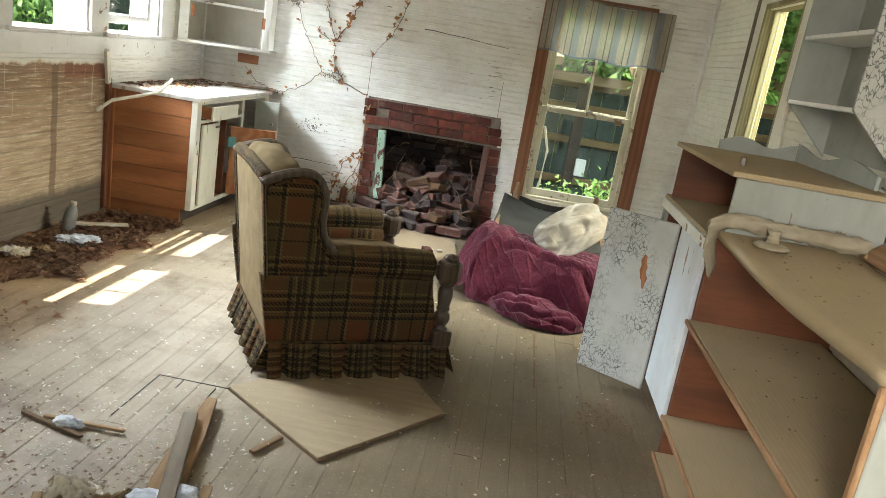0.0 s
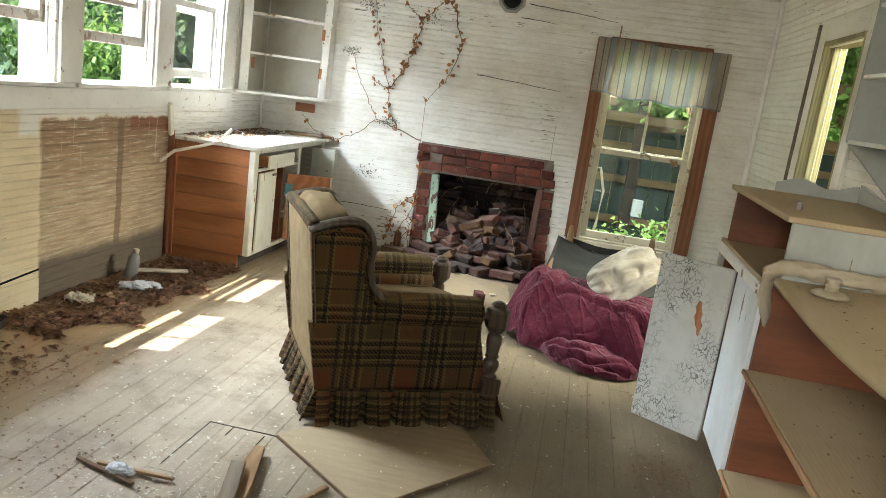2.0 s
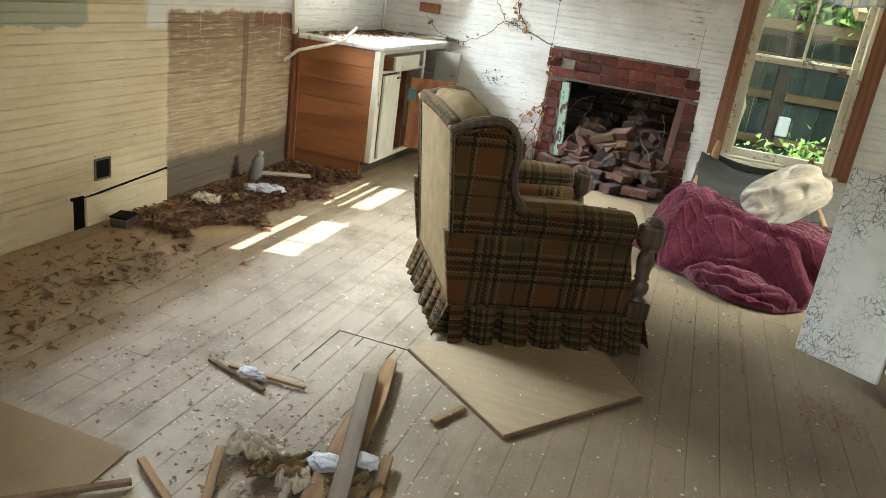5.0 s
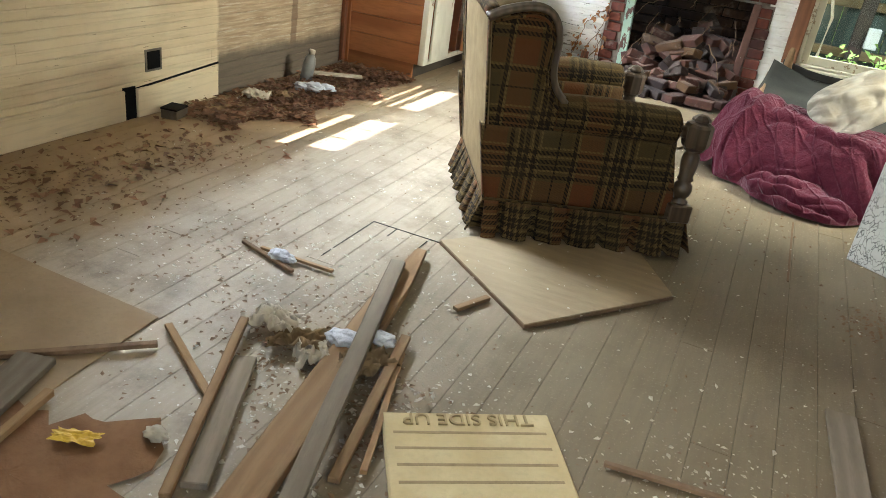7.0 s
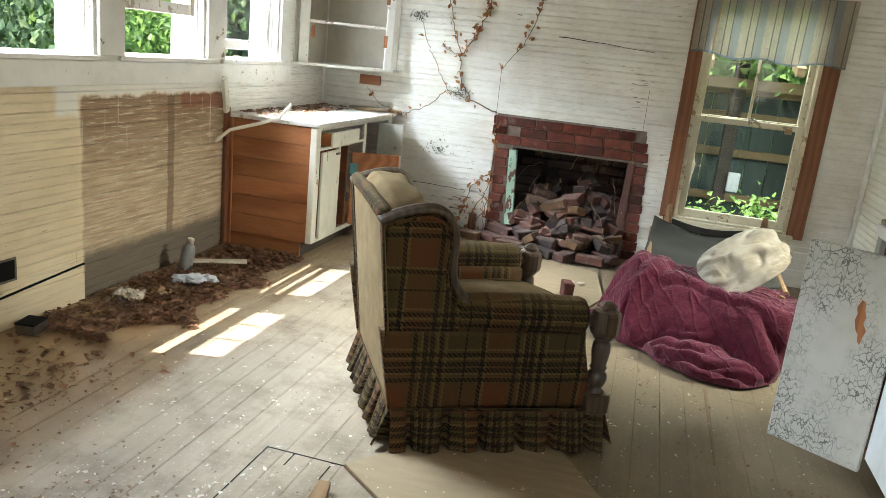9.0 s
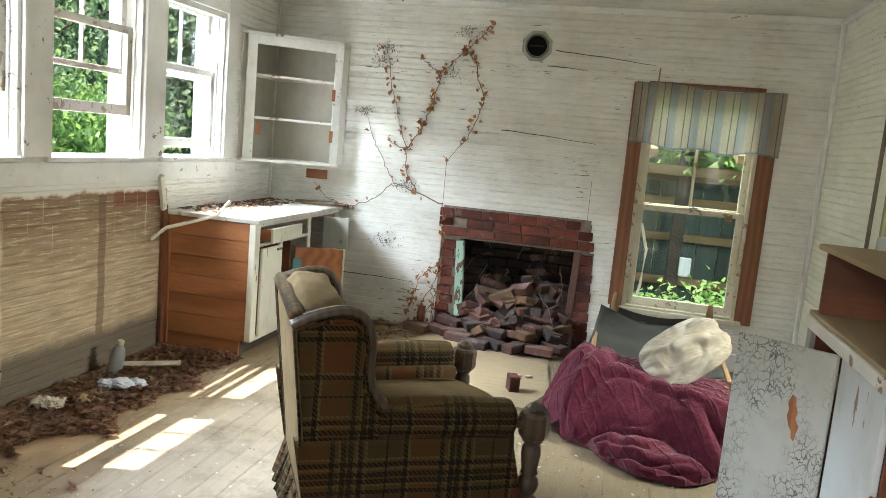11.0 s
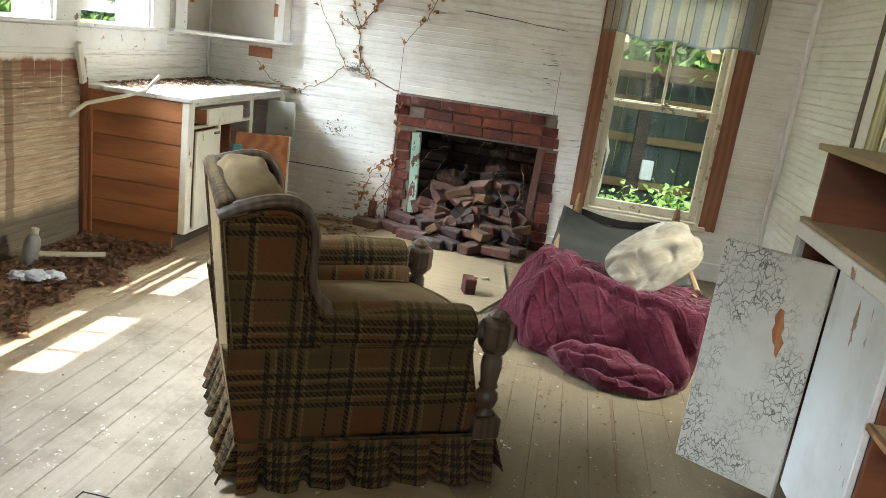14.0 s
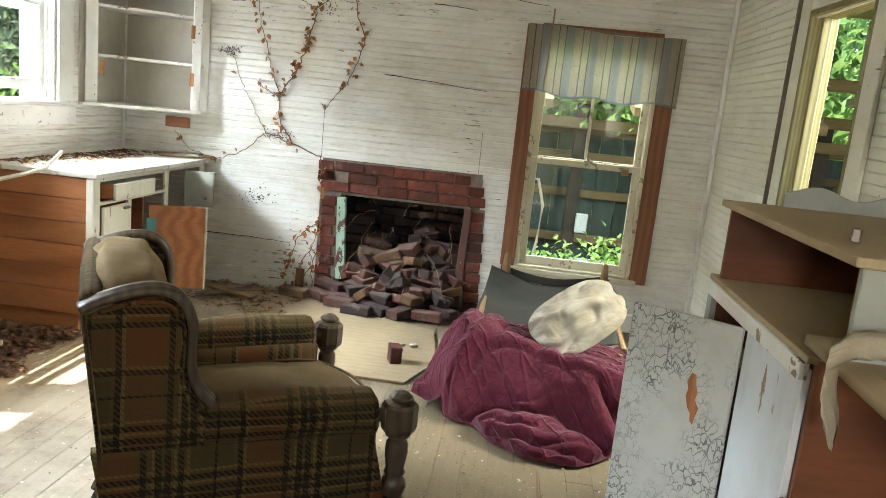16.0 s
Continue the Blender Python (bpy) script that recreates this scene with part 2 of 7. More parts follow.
def plaid():
    """Woven tartan in brown, tan, rust and black, with a diagonal twill."""
    m, nt, b = nodes_of("plaid_tweed", 0.95)
    tc = nt.nodes.new("ShaderNodeTexCoord")
    sep = nt.nodes.new("ShaderNodeSeparateXYZ")
    nt.links.new(tc.outputs["UV"], sep.inputs[0])
    u, w = sep.outputs["X"], sep.outputs["Y"]
    warp = calc(nt, "MULTIPLY", calc(nt, "SUBTRACT", noise_of(nt, tc.outputs["Object"], 6.0, 3), 0.5), 0.012)
    u, w = calc(nt, "ADD", u, warp), calc(nt, "ADD", w, warp)

    def stripes(x, period, spans):
        ph = calc(nt, "FRACT", calc(nt, "DIVIDE", x, period))
        out = None
        for lo, hi in spans:
            s = calc(nt, "MULTIPLY", calc(nt, "GREATER_THAN", ph, lo), calc(nt, "LESS_THAN", ph, hi))
            out = s if out is None else calc(nt, "MAXIMUM", out, s)
        return out

    P = 0.385
    twill = calc(nt, "GREATER_THAN", calc(nt, "FRACT", calc(nt, "MULTIPLY", calc(nt, "ADD", u, w), 58.0)), 0.46)
    rib = calc(nt, "GREATER_THAN", calc(nt, "FRACT", calc(nt, "MULTIPLY", calc(nt, "ADD", u, w), 174.0)), 0.5)
    base = blend(nt, rib, (0.102, 0.066, 0.027), (0.062, 0.041, 0.017))
    olive = calc(nt, "MULTIPLY", calc(nt, "ADD", stripes(u, P, [(0.66, 0.97)]), stripes(w, P, [(0.66, 0.97)])), 0.32)
    col = blend(nt, olive, base, (0.050, 0.040, 0.020))
    rust_u = stripes(u, P, [(0.07, 0.31)])
    rust_w = stripes(w, P, [(0.07, 0.31)])
    rust = calc(nt, "ADD", calc(nt, "MULTIPLY", calc(nt, "MAXIMUM", rust_u, calc(nt, "MULTIPLY", rust_w, 0.7)), 0.34), calc(nt, "MULTIPLY", calc(nt, "MULTIPLY", rust_u, rust_w), 0.36))
    col = blend(nt, rust, col, (0.130, 0.036, 0.015))
    gold_spans = [(0.035, 0.065), (0.415, 0.435), (0.565, 0.585), (0.655, 0.675)]
    gold = calc(nt, "MAXIMUM", stripes(u, P, gold_spans), stripes(w, P, gold_spans))
    col = blend(nt, calc(nt, "MULTIPLY", gold, calc(nt, "ADD", 0.18, calc(nt, "MULTIPLY", twill, 0.34))), col, (0.185, 0.126, 0.046))
    blk_spans = [(0.0, 0.040), (0.340, 0.380), (0.435, 0.480), (0.50, 0.545), (0.595, 0.635), (0.84, 0.858)]
    ku = calc(nt, "MULTIPLY", stripes(u, P, blk_spans), calc(nt, "ADD", 0.40, calc(nt, "MULTIPLY", twill, 0.60)))
    kw = calc(nt, "MULTIPLY", stripes(w, P, blk_spans), calc(nt, "SUBTRACT", 1.0, calc(nt, "MULTIPLY", twill, 0.60)))
    col = blend(nt, calc(nt, "MULTIPLY", calc(nt, "MAXIMUM", ku, kw), 0.95), col, (0.011, 0.009, 0.008))
    ob = tc.outputs["Object"]
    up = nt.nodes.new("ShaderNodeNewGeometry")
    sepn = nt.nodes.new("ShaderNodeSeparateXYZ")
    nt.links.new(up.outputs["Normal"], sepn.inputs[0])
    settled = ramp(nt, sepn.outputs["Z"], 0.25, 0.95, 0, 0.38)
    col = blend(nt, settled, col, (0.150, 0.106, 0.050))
    col = blend(nt, ramp(nt, noise_of(nt, ob, 5.0, 5), 0.45, 0.8, 0, 0.30), col, (0.078, 0.055, 0.027))
    yarn = noise_of(nt, ob, 240.0, 2)
    col = blend(nt, ramp(nt, yarn, 0.45, 0.8, 0, 0.45), col, (0.03, 0.021, 0.013))
    nt.links.new(col, b.inputs["Base Color"])
    bump(nt, b, calc(nt, "ADD", yarn, calc(nt, "MULTIPLY", twill, 0.6)), 0.5, 0.004)
    return m


def quilt():
    """Maroon quilted cotton, faded, stitched in diamonds."""
    m, nt, b = nodes_of("maroon_quilt", 0.92)
    tc = nt.nodes.new("ShaderNodeTexCoord")
    sep = nt.nodes.new("ShaderNodeSeparateXYZ")
    nt.links.new(tc.outputs["UV"], sep.inputs[0])
    d1, d2 = calc(nt, "ADD", sep.outputs["X"], sep.outputs["Y"]), calc(nt, "SUBTRACT", sep.outputs["X"], sep.outputs["Y"])

    def seam(d):
        f = calc(nt, "ABSOLUTE", calc(nt, "SUBTRACT", calc(nt, "FRACT", calc(nt, "MULTIPLY", d, 9.0)), 0.5))
        return ramp(nt, f, 0.40, 0.5)

    s = calc(nt, "MAXIMUM", seam(d1), seam(d2))
    ob = tc.outputs["Object"]
    crease = noise_of(nt, ob, 22.0, 6, 0.7, 1.0)
    col = blend(nt, ramp(nt, noise_of(nt, ob, 4.0, 5), 0.35, 0.7), (0.066, 0.008, 0.018), (0.102, 0.016, 0.030))
    col = blend(nt, ramp(nt, noise_of(nt, ob, 30.0, 4), 0.5, 0.8, 0, 0.4), col, (0.19, 0.035, 0.055))
    col = blend(nt, calc(nt, "MULTIPLY", s, 0.45), col, (0.07, 0.008, 0.02))
    nt.links.new(col, b.inputs["Base Color"])
    b.inputs["Sheen Weight"].default_value = 0.12
    b.inputs["Specular IOR Level"].default_value = 0.08
    bump(nt, b, calc(nt, "SUBTRACT", calc(nt, "MULTIPLY", crease, 1.6), calc(nt, "MULTIPLY", s, 0.8)), 0.8, 0.010)
    return m


def brick_stuff(name, c1, c2, soot=0.0, mixed=False):
    m, nt, b = nodes_of(name, 0.9)
    v = coords(nt)
    flat = coords(nt, (1, 1, 1), True)
    col = blend(nt, ramp(nt, noise_of(nt, v, 9.0, 6), 0.35, 0.7), c1, c2)
    if mixed:
        info = nt.nodes.new("ShaderNodeObjectInfo")
        pick = info.outputs["Random"]
        col = blend(nt, ramp(nt, pick, 0.30, 0.34, 0.75, 0), col, (0.085, 0.072, 0.069))
        col = blend(nt, ramp(nt, pick, 0.84, 0.88, 0, 0.7), col, (0.15, 0.092, 0.043))
        g2 = nt.nodes.new("ShaderNodeNewGeometry")
        sp2 = nt.nodes.new("ShaderNodeSeparateXYZ")
        nt.links.new(g2.outputs["Normal"], sp2.inputs[0])
        col = blend(nt, ramp(nt, sp2.outputs["Z"], 0.3, 0.95, 0, 0.30), col, (0.27, 0.22, 0.19))
    col = per_object(nt, col, 0.40)
    col = blend(nt, ramp(nt, noise_of(nt, flat, 9.0, 5), 0.60, 0.74, 0, 0.40), col, (0.42, 0.36, 0.31))
    col = blend(nt, ramp(nt, noise_of(nt, flat, 2.5, 5), 0.42, 0.62, 0, soot), col, (0.035, 0.03, 0.03))
    nt.links.new(col, b.inputs["Base Color"])
    bump(nt, b, noise_of(nt, v, 60.0, 5, 0.7), 0.6, 0.006)
    return m


def foliage(name, c1, c2, through_col=(0.30, 0.42, 0.04)):
    m, nt, b = nodes_of(name, 0.55)
    g = nt.nodes.new("ShaderNodeNewGeometry")
    col = blend(nt, g.outputs["Random Per Island"], c1, c2)
    nt.links.new(col, b.inputs["Base Color"])
    tr = nt.nodes.new("ShaderNodeBsdfTranslucent")
    nt.links.new(blend(nt, 0.5, col, through_col), tr.inputs["Color"])
    mx = nt.nodes.new("ShaderNodeMixShader")
    mx.inputs[0].default_value = 0.55
    nt.links.new(b.outputs[0], mx.inputs[1])
    nt.links.new(tr.outputs[0], mx.inputs[2])
    nt.links.new(mx.outputs[0], nt.nodes["Material Output"].inputs["Surface"])
    return m


def glass_pane():
    m, nt, b = nodes_of("old_window_glass", 0.02)
    b.inputs["Transmission Weight"].default_value = 1.0
    b.inputs["IOR"].default_value = 1.45
    b.inputs["Base Color"].default_value = (0.95, 0.98, 0.96, 1)
    return m


WHITE_WALL = peeling("white_peeling_wall_paint", (0.76, 0.745, 0.69), (0.22, 0.19, 0.145), (1.6, 1.6, 14), 0.335, dirt=(0.44, 0.38, 0.28), dirt_amount=0.62, where=True)
RIGHT_WALL = peeling("white_chalky_wall_paint", (0.83, 0.82, 0.70), (0.22, 0.18, 0.13), (2.4, 2.4, 12), 0.345, dirt=(0.54, 0.50, 0.36), dirt_amount=0.45, where=True)
LEFT_WALL = wall_paint_left()
CEIL = peeling("ceiling_paint", (0.78, 0.77, 0.72), (0.25, 0.18, 0.12), (1, 14, 1), 0.33, where=True)
TRIM = peeling("white_trim_paint", (0.82, 0.81, 0.77), (0.30, 0.22, 0.15), (3, 3, 3), 0.34, dirt_amount=0.3)
GREY_PAINT = peeling("crackled_grey_white_paint", (0.50, 0.50, 0.46), (0.30, 0.11, 0.04), (3, 3, 2), 0.27, dirt=(0.30, 0.28, 0.23), dirt_amount=0.6, crackle=33.0)
PALE_PAINT = peeling("pale_grey_paint", (0.37, 0.385, 0.34), (0.28, 0.18, 0.10), (4, 4, 1), 0.30, dirt=(0.22, 0.20, 0.15), dirt_amount=0.6)
FRONT_PAINT = peeling("blue_white_front_paint", (0.70, 0.74, 0.76), (0.30, 0.20, 0.12), (4, 4, 1), 0.32, dirt=(0.42, 0.40, 0.35))
CUPBOARD_IN = peeling("warm_grey_cupboard_paint", (0.60, 0.565, 0.49), (0.36, 0.27, 0.18), (4, 4, 2), 0.28, dirt=(0.40, 0.35, 0.27), dirt_amount=0.6)
CREAM_PAINT = peeling("cream_cabinet_paint", (0.74, 0.71, 0.60), (0.30, 0.16, 0.08), (4, 4, 1.5), 0.33, dirt=(0.36, 0.30, 0.20))
DARK_TRIM = timber("dark_stained_casing", (0.25, 0.105, 0.050), (0.19, 0.076, 0.036), "Z", 0.6, 0.1, 0.7)
SASH = peeling("weathered_cream_sash", (0.62, 0.57, 0.42), (0.32, 0.24, 0.14), (3, 3, 3), 0.42, dirt=(0.35, 0.28, 0.16))
SASH_W = peeling("grey_weathered_white_sash", (0.60, 0.56, 0.50), (0.34, 0.27, 0.19), (3, 3, 3), 0.45, dirt=(0.36, 0.30, 0.23))
JAMB = timber("weathered_yellow_jamb", (0.40, 0.36, 0.19), (0.29, 0.25, 0.125), "Z", 0.75, 0.1, 1.6)
PINE = timber("orange_pine", (0.42, 0.165, 0.060), (0.30, 0.105, 0.038), "X", 0.5, 0.18)
PINE_Z = timber("orange_pine_upright", (0.42, 0.165, 0.060), (0.30, 0.105, 0.038), "Z", 0.5, 0.18)
BROWN = timber("red_brown_board", (0.20, 0.066, 0.025), (0.125, 0.040, 0.016), "X", 0.55, 0.1)
SHELFTOP = timber("dusty_shelf_board", (0.38, 0.285, 0.165), (0.34, 0.25, 0.14), "Y", 0.75, 0.08, 2.0, dust=0.8)
EDGEWOOD = timber("raw_board_edge", (0.42, 0.25, 0.13), (0.32, 0.18, 0.09), "Y", 0.7, 0.1)
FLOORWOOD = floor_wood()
SUBFLOOR = plain("dark_subfloor", (0.05, 0.04, 0.03), (0.09, 0.07, 0.05))
PLYWOOD = timber("dusty_plywood", (0.275, 0.205, 0.125), (0.25, 0.183, 0.110), "X", 0.75, 0.05, 0.5, dust=0.35)
GREYWOOD = timber("grey_weathered_wood", (0.245, 0.200, 0.150), (0.205, 0.165, 0.120), "X", 0.85, 0.25, 0.7)
RAWWOOD = timber("split_brown_lumber", (0.34, 0.215, 0.115), (0.28, 0.170, 0.088), "X", 0.85, 0.3, 0.8)
CHAIRWOOD = timber("dark_turned_wood", (0.085, 0.058, 0.036), (0.05, 0.033, 0.02), "Z", 0.35, 0.05)
PLAID = plaid()
QUILT = quilt()
CANVAS = plain("grey_green_canvas", (0.054, 0.050, 0.042), (0.033, 0.031, 0.026), 4, 0.9, fine=220)
PILLOW = plain("stained_white_cotton", (0.46, 0.435, 0.375), (0.30, 0.245, 0.175), 5.0, 0.9, fine=150)
TOWEL = plain("grimy_cream_towel", (0.46, 0.40, 0.30), (0.32, 0.265, 0.18), 7, 0.95, fine=200, relief=0.6)
BRICK = brick_stuff("red_brick", (0.220, 0.062, 0.038), (0.105, 0.036, 0.028), 0.55)
BRICK_RUBBLE = brick_stuff("rubble_brick", (0.17, 0.072, 0.052), (0.085, 0.048, 0.040), 0.70, True)
BRICK_SOOT = brick_stuff("sooty_brick", (0.13, 0.075, 0.05), (0.07, 0.045, 0.035), 0.8)
MORTAR = plain("old_mortar", (0.25, 0.205, 0.165), (0.12, 0.095, 0.080), 14, 0.95)
SOOT = plain("soot_black", (0.016, 0.014, 0.013), (0.03, 0.026, 0.022), 8, 0.95)
MINT = peeling("mint_green_paint", (0.35, 0.52, 0.40), (0.11, 0.05, 0.035), (4, 4, 2), 0.44, dirt=(0.2, 0.2, 0.15))
DARKPEEL = peeling("dark_peeled_post", (0.45, 0.50, 0.42), (0.12, 0.055, 0.04), (4, 4, 2), 0.60, dirt=(0.2, 0.2, 0.15))
BLACK = plain("black_void", (0.008, 0.008, 0.008), (0.012, 0.012, 0.012), 5, 0.9)
METAL = plain("rusty_metal", (0.16, 0.13, 0.10), (0.24, 0.22, 0.19), 12, 0.45, 0.8)
PORCELAIN = plain("dusty_porcelain", (0.42, 0.36, 0.25), (0.33, 0.27, 0.18), 12, 0.35)
FLUFF = plain("white_stuffing", (0.62, 0.64, 0.68), (0.50, 0.52, 0.57), 30, 1.0, relief=0.8, fine=120)
PAPER = plain("dirty_paper", (0.60, 0.54, 0.44), (0.42, 0.35, 0.25), 9, 0.9)
BARK = plain("vine_bark", (0.22, 0.145, 0.09), (0.14, 0.09, 0.055), 30, 0.9)
DEADLEAF = foliage("dead_vine_leaf", (0.44, 0.20, 0.075), (0.24, 0.11, 0.05), (0.45, 0.20, 0.07))
LITTER = plain("leaf_litter", (0.26, 0.17, 0.10), (0.15, 0.095, 0.06), 40, 0.95)
GREEN = foliage("green_leaf", (0.10, 0.175, 0.085), (0.22, 0.33, 0.165), (0.42, 0.55, 0.27))
GREEN_LIGHT = foliage("bright_green_leaf", (0.11, 0.24, 0.055), (0.21, 0.37, 0.11), (0.32, 0.45, 0.13))
GREEN_DARK = foliage("deep_green_leaf", (0.06, 0.115, 0.06), (0.16, 0.25, 0.125), (0.36, 0.48, 0.24))
TRUNK = plain("tree_bark", (0.11, 0.085, 0.06), (0.06, 0.045, 0.03), 9, 0.95, stretch=(4, 4, 1), relief=0.8)
SOIL = plain("grassy_soil", (0.09, 0.10, 0.04), (0.13, 0.10, 0.06), 1.5, 0.95)
SHEDWALL = plain("shed_board_green_grey", (0.075, 0.105, 0.095), (0.045, 0.065, 0.06), 4, 0.85, stretch=(6, 6, 1), vary=0.3)
SHEDBEAM = timber("shed_beam", (0.19, 0.14, 0.075), (0.12, 0.088, 0.045), "X", 0.8, 0.2)
SHEDPOST = plain("dark_shed_post", (0.035, 0.03, 0.028), (0.06, 0.05, 0.04), 8, 0.85)
PORCHBOARD = timber("porch_ceiling_board", (0.36, 0.34, 0.16), (0.27, 0.25, 0.11), "Z", 0.8, 0.15)
# shading of the raised letters put into a darker foam colour
MATWORD_SHADED = plain("shaded_foam_words", (0.40, 0.30, 0.16), (0.33, 0.25, 0.13), 20, 0.9)
WHITEBOX = plain("white_painted_metal", (0.52, 0.56, 0.58), (0.44, 0.47, 0.48), 8, 0.5)
TEAL = plain("teal_paint", (0.10, 0.30, 0.32), (0.07, 0.22, 0.24), 20, 0.5)
MATFOAM = plain("yellowed_foam_panel", (0.60, 0.49, 0.29), (0.47, 0.36, 0.19), 6, 0.85)
MATMARK = plain("panel_groove_dark", (0.27, 0.20, 0.11), (0.33, 0.25, 0.14), 20, 0.9)
YELLOW = plain("yellow_wrapper", (0.72, 0.47, 0.05), (0.60, 0.36, 0.04), 30, 0.5)
GLASS = glass_pane()
REDDIRT = plain("red_dirt", (0.25, 0.140, 0.075), (0.18, 0.090, 0.045), 9, 0.95, relief=0.5)
PALEBOARD = plain("dusty_fibreboard", (0.33, 0.245, 0.155), (0.24, 0.165, 0.095), 3, 0.85)
BOTTLE = plain("clouded_plastic", (0.24, 0.235, 0.22), (0.17, 0.165, 0.15), 14, 0.4)


def curtain_cloth():
    m, nt, b = nodes_of("sheer_striped_curtain", 0.95)
    tc = nt.nodes.new("ShaderNodeTexCoord")
    sep = nt.nodes.new("ShaderNodeSeparateXYZ")
    nt.links.new(tc.outputs["UV"], sep.inputs[0])
    ph = calc(nt, "FRACT", calc(nt, "MULTIPLY", sep.outputs["X"], 6.5))
    blue = calc(nt, "MULTIPLY", calc(nt, "GREATER_THAN", ph, 0.62), calc(nt, "LESS_THAN", ph, 0.95))
    line = calc(nt, "MAXIMUM", calc(nt, "MULTIPLY", calc(nt, "GREATER_THAN", ph, 0.57), calc(nt, "LESS_THAN", ph, 0.61)),
                calc(nt, "MULTIPLY", calc(nt, "GREATER_THAN", ph, 0.28), calc(nt, "LESS_THAN", ph, 0.32)))
    col = blend(nt, blue, (0.37, 0.325, 0.26), (0.235, 0.245, 0.25))
    col = blend(nt, line, col, (0.10, 0.09, 0.09))
    hem = calc(nt, "LESS_THAN", sep.outputs["Y"], 0.03)
    col = blend(nt, hem, col, (0.16, 0.20, 0.24))
    weave = noise_of(nt, tc.outputs["Object"], 160.0, 2)
    col = blend(nt, ramp(nt, weave, 0.45, 0.7, 0, 0.4), col, (0.24, 0.20, 0.15))
    nt.links.new(col, b.inputs["Base Color"])
    tl = nt.nodes.new("ShaderNodeBsdfTranslucent")
    nt.links.new(col, tl.inputs["Color"])
    mx = nt.nodes.new("ShaderNodeMixShader")
    mx.inputs[0].default_value = 0.20
    nt.links.new(b.outputs[0], mx.inputs[1])
    nt.links.new(tl.outputs[0], mx.inputs[2])
    ts = nt.nodes.new("ShaderNodeBsdfTransparent")
    m2 = nt.nodes.new("ShaderNodeMixShader")
    thin = calc(nt, "MULTIPLY", ramp(nt, noise_of(nt, tc.outputs["Object"], 230.0, 2), 0.46, 0.60, 0, 0.42), calc(nt, "SUBTRACT", 1.0, calc(nt, "MULTIPLY", blue, 0.6)))
    nt.links.new(thin, m2.inputs[0])
    nt.links.new(mx.outputs[0], m2.inputs[1])
    nt.links.new(ts.outputs[0], m2.inputs[2])
    nt.links.new(m2.outputs[0], nt.nodes["Material Output"].inputs["Surface"])
    bump(nt, b, weave, 0.4, 0.002)
    return m


CURTAIN = curtain_cloth()

# ---- mesh helpers ----
RNG = random.Random(7)


def linked(name, bm, material, smooth=False):
    me = bpy.data.meshes.new(name)
    bm.to_mesh(me)
    bm.free()
    if material:
        me.materials.append(material)
    if smooth:
        for p in me.polygons:
            p.use_smooth = True
    return me


def part(name, bm, material, parent=None, label="", smooth=False):
    ob = new(name, linked(name, bm, material, smooth))
    if parent is not None:
        ob.parent = parent
    return tagged(ob, label)


def thing(name, label, category, m=None, group="", kind=""):
    ob = new(name)
    ob.empty_display_size = 0.05
    if m is not None:
        ob.matrix_world = m
    return tagged(ob, label, category, group, kind)


def block(x0, y0, z0, x1, y1, z1, bev=0.0, seg=1):
    """A box between two corners, with its edges eased."""
    bm = bmesh.new()
    bmesh.ops.create_cube(bm, size=1)
    bmesh.ops.scale(bm, vec=(abs(x1 - x0), abs(y1 - y0), abs(z1 - z0)), verts=bm.verts)
    bmesh.ops.translate(bm, vec=((x0 + x1) / 2, (y0 + y1) / 2, (z0 + z1) / 2), verts=bm.verts)
    if bev:
        bmesh.ops.bevel(bm, geom=bm.edges[:], offset=bev, segments=seg, affect="EDGES")
    return bm


def cut_box(bm, n):
    """Splits long edges so that a board can be bent or roughened."""
    bmesh.ops.subdivide_edges(bm, edges=bm.edges[:], cuts=n, use_grid_fill=True)
    return bm


def rough(bm, amount, scale=6.0, seed=0.0):
    for v in bm.verts:
        p = v.co * scale + Vector((seed, seed * 1.7, -seed))
        v.co += Vector((noise.noise(p), noise.noise(p + Vector((9, 3, 1))), noise.noise(p + Vector((2, 7, 5))))) * amount
    return bm


def join(*bms):
    """Several bmeshes as one."""
    out = bmesh.new()
    for b in bms:
        me = bpy.data.meshes.new("tmp")
        b.to_mesh(me)
        b.free()
        out.from_mesh(me)
        bpy.data.meshes.remove(me)
    return out


def moved(bm, m):
    bmesh.ops.transform(bm, matrix=m, verts=bm.verts)
    return bm


def lathe(profile, seg=20):
    """Turns (radius, z) pairs round the z axis."""
    bm = bmesh.new()
    rings = []
    for r, z in profile:
        rings.append([bm.verts.new((r * math.cos(2 * math.pi * k / seg), r * math.sin(2 * math.pi * k / seg), z)) for k in range(seg)])
    for a, b in zip(rings, rings[1:]):
        for k in range(seg):
            bm.faces.new((a[k], a[(k + 1) % seg], b[(k + 1) % seg], b[k]))
    bm.faces.new(rings[0][::-1])
    bm.faces.new(rings[-1])
    return bm


def prism(outline, depth, axis="Y"):
    """An outline of (a, b) pairs given thickness along an axis: X gives (t, a, b), Y gives (a, t, b), Z gives (a, b, t)."""
    bm = bmesh.new()

    def at(a, b, t):
        return {"X": (t, a, b), "Y": (a, t, b), "Z": (a, b, t)}[axis]

    r0 = [bm.verts.new(at(a, b, 0)) for a, b in outline]
    r1 = [bm.verts.new(at(a, b, depth)) for a, b in outline]
    bm.faces.new(r0)
    bm.faces.new(r1[::-1])
    n = len(outline)
    for k in range(n):
        bm.faces.new((r0[k], r1[k], r1[(k + 1) % n], r0[(k + 1) % n]))
    bmesh.ops.recalc_face_normals(bm, faces=bm.faces[:])
    return bm


